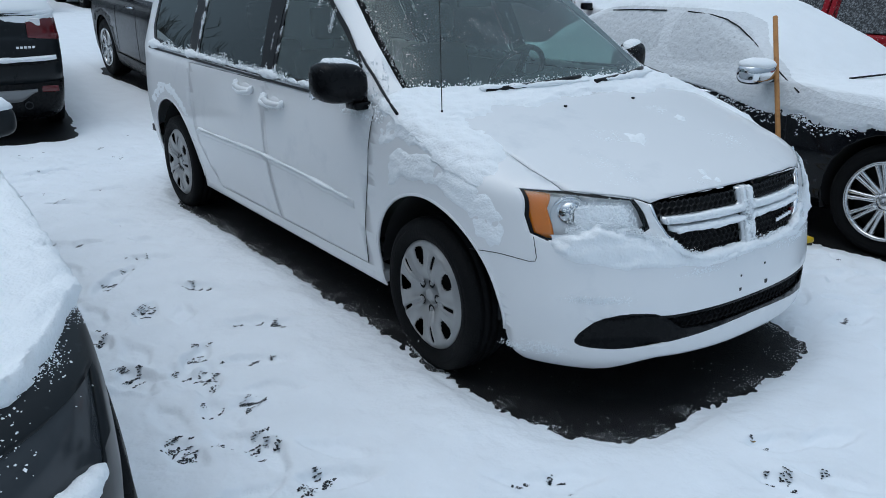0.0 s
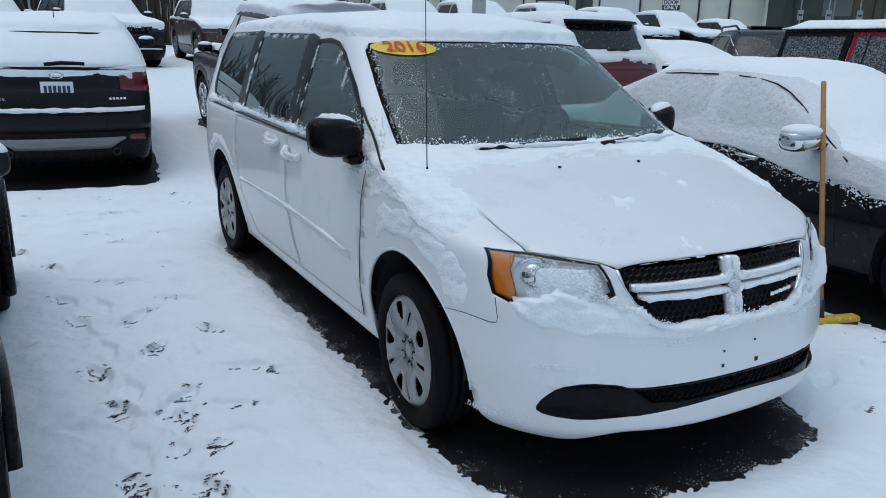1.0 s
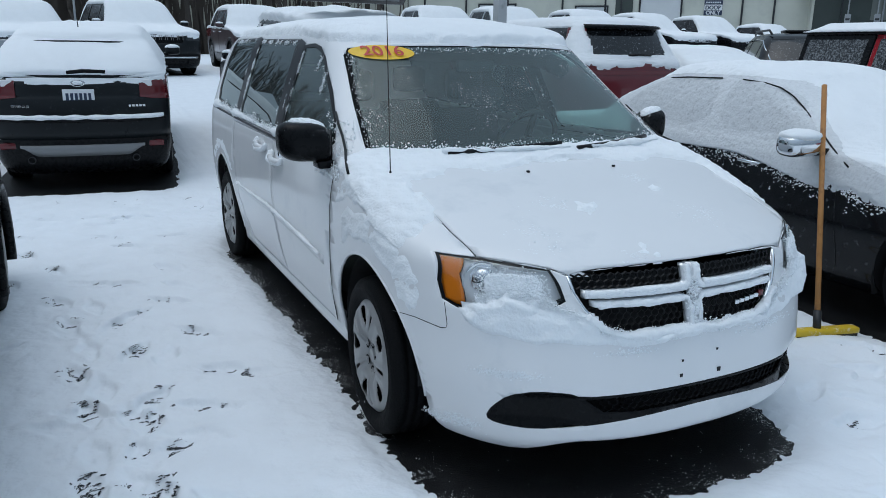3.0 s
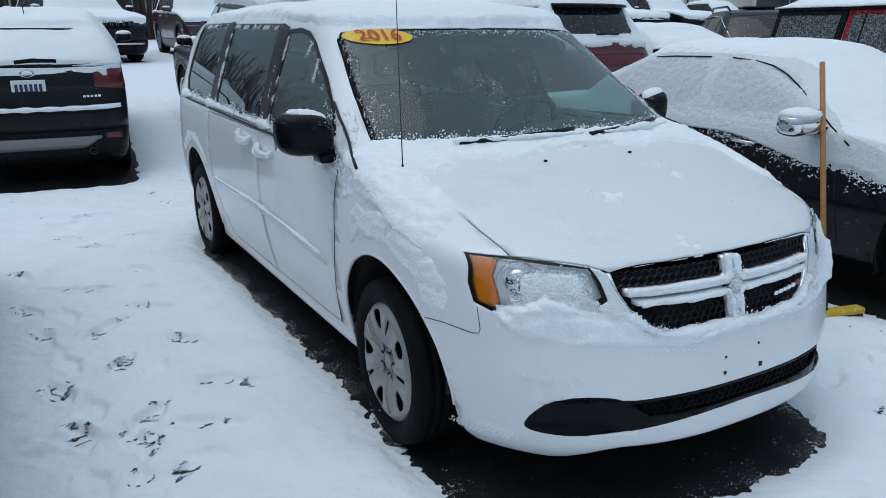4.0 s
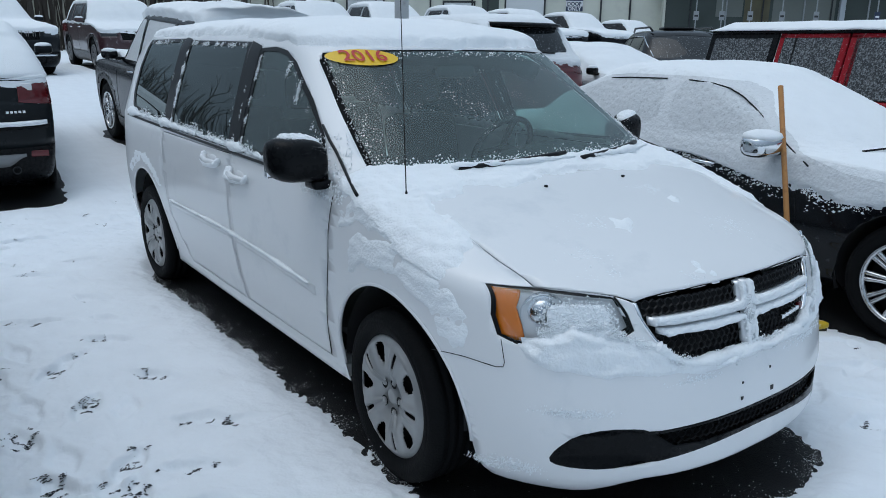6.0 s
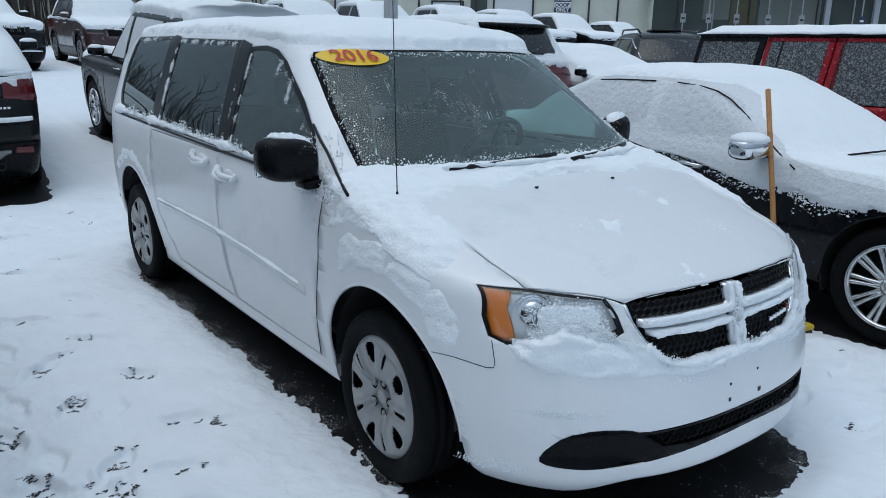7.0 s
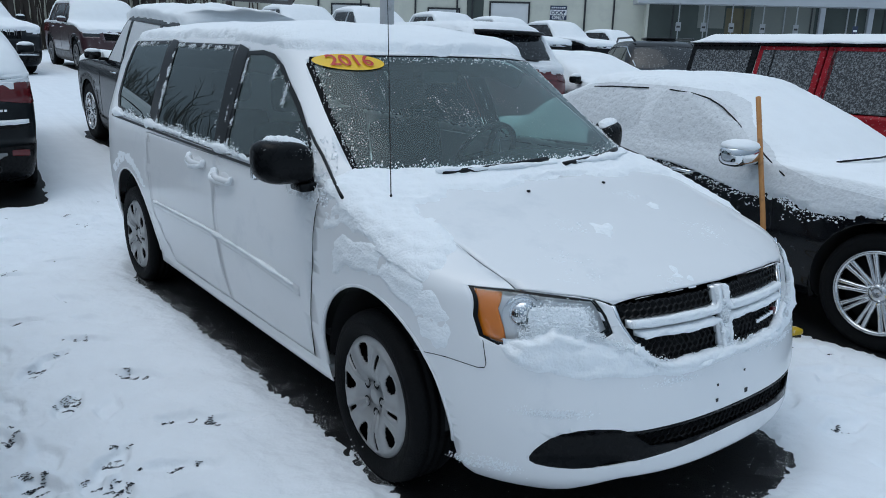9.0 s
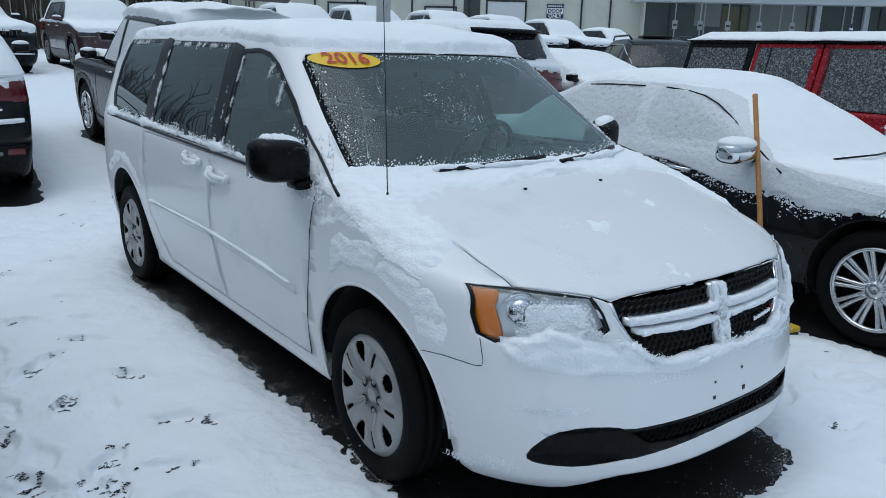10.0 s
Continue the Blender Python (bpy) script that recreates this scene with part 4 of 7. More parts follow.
        ball = lathe([(0.0, 0.072), (0.016, 0.066), (0.02, 0.05), (0.004, 0.046), (-0.012, 0.03), (-0.018, 0.002)], 28)
        bmesh.ops.rotate(ball, verts=ball.verts, cent=(0, 0, 0), matrix=Matrix.Rotation(radians(90 + s * 38), 3, "Z"))
        bmesh.ops.translate(ball, verts=ball.verts, vec=c0 + Vector((0, -0.012, 0)))
        part("reflector", ball, CHROME, unit, "round chrome reflector")
    # lower intake with its bezel horns
    lh = [(0.34, 0.418), (0.488, 0.416), (0.525, 0.431), (0.623, 0.436), (0.70, 0.412), (0.736, 0.360), (0.748, 0.310), (0.724, 0.292), (0.62, 0.290), (0.43, 0.314), (0.2, 0.334)]
    low = [(0.0, 0.417)] + lh + [(0.0, 0.341)] + mirror_poly(lh[::-1])
    low = rounded(low, 1)
    lf = set(carve(bm, low, 1, frontc))
    bez = take(bm, list(lf), 0.0)
    mid = carve(bez, [(-0.475, 0.405), (-0.34, 0.408), (0.0, 0.407), (0.34, 0.408), (0.475, 0.405), (0.41, 0.358), (0.30, 0.350), (0.0, 0.354), (-0.30, 0.350), (-0.41, 0.358)], 1, lambda c: True)
    take(bez, mid, 0.0).free()
    for v in bez.verts:
        dip = smooth01(0.46, 0.54, abs(v.co.x)) * smooth01(0.745, 0.70, abs(v.co.x)) * smooth01(0.292, 0.31, v.co.z) * smooth01(0.432, 0.40, v.co.z)
        v.co.y += 0.045 * dip
    bezel = part("lower_bezel", bez, PLASTIC, van, "satin black lower bumper bezel", solid=0.006)
    back = bmesh.new()
    rows = [[back.verts.new(face_pt(x, z, -0.06)) for z in (0.30, 0.44)] for x in np.linspace(-0.56, 0.56, 25)]
    for a, b in zip(rows, rows[1:]):
        back.faces.new((a[0], b[0], b[1], a[1]))
    part("intake_backing", back, WELL, van)
    mesh = bmesh.new()
    z, row, cell = 0.352, 0, 0.030
    while z < 0.412:
        x = -0.47 + (cell / 2 if row % 2 else 0)
        while x < 0.48:
            for dx, dz in ((cell / 2, cell * 0.26), (-cell / 2, cell * 0.26), (0, -cell * 0.4)):
                a, b = face_pt(x, z, -0.02), face_pt(x + dx, z + dz, -0.02)
                if a and b and z + dz < 0.415:
                    tube([a, b], 0.0032, 4, mesh)
            x += cell
        z += cell * 0.62
        row += 1
    part("intake_mesh", mesh, PLASTIC, van, "black honeycomb intake mesh", smooth=False)
    # small bright badge on the mesh, drawn as plain bars
    for k in range(5):
        c0 = face_pt(0.185 + 0.027 * k, 0.670 + 0.002 * k, 0.0)
        part("badge_bar", slab(c0.x - 0.0105, c0.x + 0.0105, c0.y - 0.004, c0.y + 0.01, c0.z - 0.008, c0.z + 0.008, 0.002), CHROME, van)
    c0 = face_pt(0.322, 0.682, 0.0)
    part("badge_slash", slab(c0.x - 0.012, c0.x + 0.012, c0.y - 0.004, c0.y + 0.01, 0.671, 0.693, 0.002), REDLENS, van)
    # plate fixing holes in the bumper, their dark drawn as small black blocks
    for x, z, r in ((-0.105, 0.452, 0.006), (0.070, 0.447, 0.008), (-0.095, 0.503, 0.004), (0.068, 0.520, 0.004)):
        c0 = face_pt(x, z, 0.002)
        b = slab(c0.x - r, c0.x + r, c0.y, c0.y + 0.012, z - r, z + r)
        part("plate_clip", b, TRIM, van, "black block drawn for a dark plate fixing hole", smooth=False)
    # seam of the bumper against the wing
    for s in (-1, 1):
        pts = [side_pt_on(tree, y, z, s, 0.0005) for y, z in ((-0.27, 0.605), (-0.304, 0.61), (-0.36, 0.617), (-0.41, 0.62), (-0.46, 0.617), (-0.518, 0.611), (-0.538, 0.615), (-0.541, 0.63), (-0.531, 0.673), (-0.523, 0.704))]
        part("bumper_seam", tube(pts, 0.0014, 5), TRIM, van)
        pts = [side_pt_on(tree, y, z, s, 0.0005) for y, z in ((0.388, 1.02), (0.398, 0.95), (0.406, 0.88), (0.409, 0.78), (0.422, 0.71), (0.438, 0.65), (0.458, 0.58), (0.478, 0.51), (0.500, 0.41), (0.525, 0.30))]
        part("door_seam", tube(pts, 0.0020, 5), TRIM, van)
    # the shell ends above the sill between the wheels
    for s in (-1, 1):
        take(bm, carve(bm, [(0.30, 0.10), (2.70, 0.10), (2.68, 0.224), (0.38, 0.224)], 0, lambda c, s=s: s * c.x > 0.5 and c.z < 0.4)).free()
        foot = [(-0.843, 0.66, 1.266), (-0.858, 0.573, 1.213), (-0.864, 0.507, 1.175), (-0.880, 0.419, 1.124), (-0.912, 0.32, 1.094), (-0.932, 0.25, 1.070), (-0.942, 0.205, 1.053)]
        part("pillar_joint", tube([(-s * x, y, z) for x, y, z in foot], 0.0065, 6), TRIM, van, "black joint at the foot of the windshield pillar")
    # rest of the shell
    part("body", bm, WHITE, van, "white painted body shell, wet and dusted with snow", solid=0.006)
    # sill ledge, floor, wells
    for s in (-1, 1):
        part("sill", slab(*sorted((s * 0.80, s * 0.895)), 0.42, 2.64, 0.222, 0.285, 0.02), WHITE, van, "white sill under the doors")
        part("belt_moulding", tube([side_pt_on(tree, y, 1.068 + 0.016 * (y - 1.5), s, 0.003) for y in np.linspace(0.66, 3.5, 20)], 0.008, 6), TRIM, van, "black moulding below the side windows")
        for y in (0.0, 3.078):
            wheel_well(van, y, 0.50, 0.895, 0.405, s)
            r_ = 0.408 if y < 1 else 0.433
            lip = []
            for a in np.linspace(-0.10, math.pi + 0.10, 44):
                q = tree.ray_cast(Vector((s * 2, y + r_ * math.cos(a), 0.345 + r_ * math.sin(a))), Vector((-s, 0, 0)))[0]
                if q is not None and abs(q.x) > 0.6:
                    lip.append(q - Vector((s * 0.004, 0, 0)))
            part("arch_lip", tube(lip, 0.0085, 6), WHITE, van)
    part("underbody", slab(-0.62, 0.62, -0.45, 3.8, 0.20, 0.26, 0.02), WELL, van, "dark underbody")
    # wheels
    for s in (-1, 1):
        add_wheel(van, s * 0.838, 0.0, 0.332, 0.237, 0.215, "cover", s, steer=-3.0, sunk=0.014)
        add_wheel(van, s * 0.832, 3.078, 0.332, 0.237, 0.215, "cover", s, sunk=0.014)
    # mirrors
    for s in (-1, 1):
        far = 0.12 if s > 0 else 0.0
        b = bmesh.new()
        bmesh.ops.create_uvsphere(b, u_segments=28, v_segments=18, radius=1)
        for v in b.verts:
            x, y, z = v.co
            f = lambda t, p: math.copysign(abs(t) ** p, t)
            v.co = Vector(((-1.045 if s < 0 else 0.99) + (0.112 if s < 0 else 0.095) * f(x, 0.55), 0.50 + far + 0.080 * f(y, 0.85) + 0.03 * x * s, 1.155 + 0.086 * f(z, 0.62) + 0.012 * x * s))
        mir = part("door_mirror", b, PLASTIC, van, "black plastic door mirror capped with snow")
        part("mirror_arm", slab(*sorted((s * 0.87, s * 1.0)), 0.43, 0.53, 1.04, 1.075, 0.012), PLASTIC, mir)
        mx_, mw_ = (-1.05, 0.095) if s < 0 else (0.99, 0.075)
        gl_ = slab(mx_ - mw_, mx_ + mw_, 0.565 + far, 0.583 + far, 1.08, 1.195, 0.01)
        part("mirror_glass", gl_, CHROME, mir, "mirror glass")
        sail = bmesh.new()
        pts = [(0.44, 1.075), (0.585, 1.095), (0.63, 1.19), (0.60, 1.19)]
        vs = []
        for y, z in pts:
            q = tree.ray_cast(Vector((s * 2, y, z)), Vector((-s, 0, 0)))[0]
            vs.append(sail.verts.new(q + Vector((s * 0.006, 0, 0))))
        sail.faces.new(vs)
        part("mirror_sail", sail, PLASTIC, van, "black mirror corner panel", solid=0.008)
    # wipers, washer jets, antenna
    for x0, x1, y0, z0, y1, z1 in ((-0.50, 0.08, 0.0, 0.0, 0.02, 0.03), (0.15, 0.66, 0.0, 0.0, 0.0, 0.03)):
        pts = []
        for k in range(9):
            x = x0 + (x1 - x0) * k / 8
            q = tree.ray_cast(Vector((x, -2, 1.112 + 0.022 * k / 8)), Vector((0, 1, 0)))[0]
            pts.append(q + Vector((0, -0.018, 0.008)))
        w_ = part("wiper", tube(pts, 0.012, 6), TRIM, van, "black wiper resting on the glass")
    for x, y in ((-0.225, -0.045), (0.225, -0.045)):
        q = tree.ray_cast(Vector((x, y, 3)), Vector((0, 0, -1)))[0]
        part("washer_jet", slab(x - 0.0065, x + 0.0065, y - 0.006, y + 0.006, q.z - 0.003, q.z + 0.008, 0.003), TRIM, van, "black washer nozzle")
    q = tree.ray_cast(Vector((-0.80, 0.09, 3)), Vector((0, 0, -1)))[0]
    ant = part("antenna_base", lathe([(0, 0.001), (0, 0.007), (0.016, 0.004), (0.02, 0.001)], 12), TRIM, van)
    ant.matrix_basis = Matrix.Translation(q) @ Euler((0, -math.pi / 2, 0)).to_matrix().to_4x4()
    part("antenna_mast", tube([q, q + Vector((0.0, 0.02, 0.42)), q + Vector((0.005, 0.05, 0.86))], 0.0024, 6, taper=0.0014), TRIM, van, "thin black mast antenna")
    # year sticker on the glass
    st = bmesh.new()
    ell, cxs, czs = [], -0.535, 1.532
    def on_glass(u, v, out):
        q, n, _, _ = tree.ray_cast(Vector((cxs + u, -2, czs + v)), Vector((0, 1, 0)))
        return q + n * out
    rows = [[st.verts.new(on_glass(0.146 * r * math.cos(2 * math.pi * k / 48), 0.034 * r * math.sin(2 * math.pi * k / 48), 0.006)) for k in range(48)] for r in (0.15, 0.4, 0.7, 0.88, 1.0)]
    for a, b in zip(rows, rows[1:]):
        for k in range(48):
            st.faces.new((a[k], a[(k + 1) % 48], b[(k + 1) % 48], b[k]))
    st.faces.new(rows[0])
    bmesh.ops.recalc_face_normals(st, faces=st.faces)
    stk = part("year_sticker", st, YELLOW, van, "yellow oval year sticker with red figures")
    cu = bpy.data.curves.new("figures", "FONT")
    cu.body, cu.size, cu.align_x, cu.align_y, cu.offset = "2016", 0.088, "CENTER", "CENTER", 0.0012
    tmp = bpy.data.objects.new("figures", cu)
    scene.collection.objects.link(tmp)
    bpy.context.view_layer.update()
    me = bpy.data.meshes.new_from_object(tmp.evaluated_get(bpy.context.evaluated_depsgraph_get()))
    bpy.data.objects.remove(tmp)
    tb = bmesh.new()
    tb.from_mesh(me)
    ctr = on_glass(0, 0, 0.011)
    ex_, ez_ = (on_glass(0.09, 0, 0) - on_glass(-0.09, 0, 0)).normalized(), (on_glass(0, 0.03, 0) - on_glass(0, -0.03, 0)).normalized()
    for v in tb.verts:
        v.co = on_glass(v.co.x * 1.06, v.co.y * 0.70, 0.013)
    part("year_number", tb, REDINK, stk, "red figures reading 2016", smooth=False)
    # interior
    dash = bmesh.new()
    rows = []
    for k in range(13):
        x = -0.74 + 1.48 * k / 12
        hump = 0.055 * math.exp(-((x - 0.37) / 0.20) ** 2)
        rows.append([dash.verts.new((x, y, z + (hump if 0.35 < y < 0.8 else 0))) for y, z in ((0.15, 1.04), (0.35, 1.06), (0.60, 1.08), (0.72, 1.05), (0.76, 0.92), (0.74, 0.6))])
    for a, b in zip(rows, rows[1:]):
        for q in range(5):
            dash.faces.new((a[q], b[q], b[q + 1], a[q + 1]))
    part("dashboard", dash, DASH, van, "dark grey dashboard", solid=0.02)
    sw = bmesh.new()
    pts = [(0.185 * math.cos(2 * math.pi * k / 28), 0.185 * math.sin(2 * math.pi * k / 28)) for k in range(29)]
    tl = Euler((radians(-62), 0, 0)).to_matrix()
    sc = Vector((0.37, 0.93, 1.06))
    tube([sc + tl @ Vector((a, b, 0)) for a, b in pts], 0.016, 8, sw)
    for a in (0.2, math.pi - 0.2, -math.pi / 2):
        tube([sc, sc + tl @ Vector((0.18 * math.cos(a), 0.18 * math.sin(a), 0))], 0.02, 6, sw)
    tube([sc, sc + tl @ Vector((0, 0, -0.3))], 0.04, 8, sw)
    part("steering_wheel", sw, DASH, van, "dark steering wheel")
    for x in (-0.38, 0.38):
        for y, tall in ((1.35, 1), (2.25, 1)):
            seat = part("seat", slab(x - 0.25, x + 0.25, y - 0.28, y + 0.27, 0.48, 0.70, 0.07), SEATFAB, van, "dark grey seat")
            bk = slab(x - 0.24, x + 0.24, y + 0.20, y + 0.36, 0.62, 1.20, 0.07)
            bmesh.ops.rotate(bk, verts=bk.verts, cent=(x, y + 0.28, 0.62), matrix=Matrix.Rotation(radians(-12), 3, "X"))
            part("backrest", bk, SEATFAB, seat)
            part("headrest", slab(x - 0.13, x + 0.13, y + 0.34, y + 0.44, 1.24, 1.43, 0.05), SEATFAB, seat)
    part("cabin_floor", slab(-0.85, 0.85, 0.5, 3.9, 0.42, 0.47), SEATFAB, van)
    part("headliner", slab(-0.55, 0.55, 1.2, 3.5, 1.60, 1.63), SEATFAB, van)
    for s in (-1, 1):
        part("roof_side_trim", tube([(s * 0.645, 1.02, 1.455), (s * 0.645, 1.2, 1.50), (s * 0.64, 1.6, 1.515), (s * 0.64, 3.4, 1.515)], 0.055, 10), SEATFAB, van, "dark padded trim above the doors")
    part("rear_view_mirror", slab(-0.11, 0.11, 0.86, 0.89, 1.44, 1.50, 0.012), DASH, van, "interior mirror")
    return van, tree


van, van_tree = build_van()


# ---------- snow on the van ----------
def van_snow():
    src = lambda: loft(VAN, per=9, nf=36, ns=80, nr=9)

    def roof_amt(p, n):
        if p.z < 1.53:
            return 0.0
        low = 1.576 + 0.050 * smooth01(0.85, 2.0, p.y)
        return smooth01(low - 0.016, low + 0.050, p.z + 0.011 * noise.noise(p * 10) + 0.006 * noise.noise(p * 27))
    part_snow("snow_on_roof", snow_shell(src(), 0.042, roof_amt, grain=0.003, refine=1, ragged=0.4), "thick rounded snow on the minivan roof")

    def hood_amt(p, n):
        if p.z < 0.8 or p.y > 0.36 or n.z < 0.3 or p.z > 1.13:
            return 0.0
        rear = smooth01(-0.02, 0.10, p.y + 0.07 * noise.noise(p * 6))
        spots = max(smooth01(0.07, 0.02, (p - Vector((-0.18, -0.42, p.z))).length + 0.04 * noise.noise(p * 21)), smooth01(0.05, 0.015, (p - Vector((0.24, -0.30, p.z))).length + 0.04 * noise.noise(p * 19)), smooth01(0.06, 0.02, (p - Vector((-0.16, -0.75, p.z))).length + 0.03 * noise.noise(p * 17)))
        side = smooth01(0.74, 0.80, abs(p.x) + 0.03 * noise.noise(p * 8)) * smooth01(-0.36, -0.22, p.y)
        return max(rear, spots * 0.5, side)
    part_snow("snow_on_hood", snow_shell(src(), 0.017, hood_amt, grain=0.010, refine=1), "crusted snow along the base of the windshield")

    def bumper_amt(p, n):
        if not (0.50 < p.z < 0.82) or p.y > -0.35:
            return 0.0
        ax = abs(p.x)
        wob = 0.016 * noise.noise(p * 9)
        top = float(np.interp(ax, [0.0, 0.30, 0.38, 0.44, 0.50, 0.56, 0.62, 0.68, 0.75, 0.80, 0.86], [0.612, 0.616, 0.640, 0.682, 0.700, 0.728, 0.762, 0.772, 0.742, 0.706, 0.70])) + 1.3 * wob + (0.022 * noise.noise(p * 31) if ax > 0.5 else 0.0)
        bot = float(np.interp(ax, [0.0, 0.3, 0.45, 0.6, 0.74, 0.86], [0.595, 0.588, 0.604, 0.614, 0.634, 0.70])) + wob
        slope = min(1.0, max(0.0, (top + 0.012 - p.z) / (top + 0.012 - bot)))
        return smooth01(bot - 0.022, bot + 0.012, p.z) * (0.12 + 0.88 * slope ** 0.8) * smooth01(top + 0.012, top - 0.008, p.z) * smooth01(0.815, 0.765, ax + 0.5 * wob)

    part_snow("snow_on_bumper", snow_shell(src(), 0.078, bumper_amt, lump=1.1, grain=0.020, refine=2), "lumpy snow heaped on the bumper below the lamps")

    def wing_amt(p, n):
        if p.x > -0.75 or p.y > 0.5 or p.z > 1.06:
            return 0.0
        r = math.hypot(p.y, p.z - 0.345)
        wob = 0.035 * noise.noise(p * 11)
        arch = smooth01(0.45, 0.475, r + wob) * smooth01(0.60, 0.57, r + wob) * smooth01(0.30, 0.22, p.y) * smooth01(-0.47, -0.42, p.y + wob) * smooth01(0.62, 0.68, p.z)
        upper = smooth01(0.925, 0.955, p.z + wob - 0.25 * max(0.0, -p.y) * 0.3) * smooth01(-0.36, -0.25, p.y) * smooth01(0.36, 0.30, p.y)
        return max(0.62 * arch, 0.62 * upper)
    part_snow("snow_on_wing", snow_shell(src(), 0.012, wing_amt, lump=1.0, grain=0.014, refine=1), "rough frozen snow over the wheel arch")

    def rear_arch(p, n):
        if p.x > -0.75 or p.y < 2.4 or p.z > 1.0:
            return 0.0
        r = math.hypot(p.y - 3.078, p.z - 0.345)
        return 0.8 * smooth01(0.46, 0.48, r) * smooth01(0.56, 0.53, r + 0.03 * noise.noise(p * 11)) * smooth01(0.68, 0.74, p.z)
    part_snow("snow_on_rear_arch", snow_shell(src(), 0.008, rear_arch, lump=1.0, grain=0.008), "frozen snow over the rear wheel arch")


def part_snow(name, bm, label):
    return tagged(part(name, bm, SNOW), label, "snow", kind="stuff")


van_snow()


def lumps(name, path, radius, label, n=60, squash=0.6, jit=0.5):
    """A ragged ridge of snow along a path."""
    pts = [Vector(p) for p in path]
    seg = [(b - a).length for a, b in zip(pts, pts[1:])]
    total = sum(seg)
    rows = []
    bm = bmesh.new()
    for k in range(n + 1):
        s = total * k / n
        i = 0
        while i < len(seg) - 1 and s > seg[i]:
            s -= seg[i]
            i += 1
        c = pts[i].lerp(pts[i + 1], min(1, s / seg[i]))
        d = (pts[i + 1] - pts[i]).normalized()
        a = d.cross(Vector((0, 0, 1))).normalized()
        up = a.cross(d)
        r = radius * max(0.15, 1 - jit * 0.3 + jit * (0.9 * noise.noise(c * 5) + 0.55 * noise.noise(c * 14) + 0.25 * noise.noise(c * 41)))
        if k in (0, n):
            r *= 0.2
        rows.append([bm.verts.new(c + r * (math.cos(q) * a + squash * math.sin(q) * up) * (1 + 0.25 * noise.noise(c * 40 + Vector((q, 0, 0))))) for q in np.linspace(0, 2 * math.pi, 11)[:-1]])
    for r0, r1 in zip(rows, rows[1:]):
        for q in range(10):
            bm.faces.new((r0[q], r0[(q + 1) % 10], r1[(q + 1) % 10], r1[q]))
    bmesh.ops.recalc_face_normals(bm, faces=bm.faces)
    return part_snow(name, bm, label)


def side_pt(y, z, s=-1, out=0.0):
    q = van_tree.ray_cast(Vector((s * 2, y, z)), Vector((-s, 0, 0)))[0]
    return q + Vector((s * out, 0, 0))


def nose_pt(x, z, out=0.0):
    q = van_tree.ray_cast(Vector((x, -3, z)), Vector((0, 1, 0)))[0]
    return q + Vector((0, -out, 0))


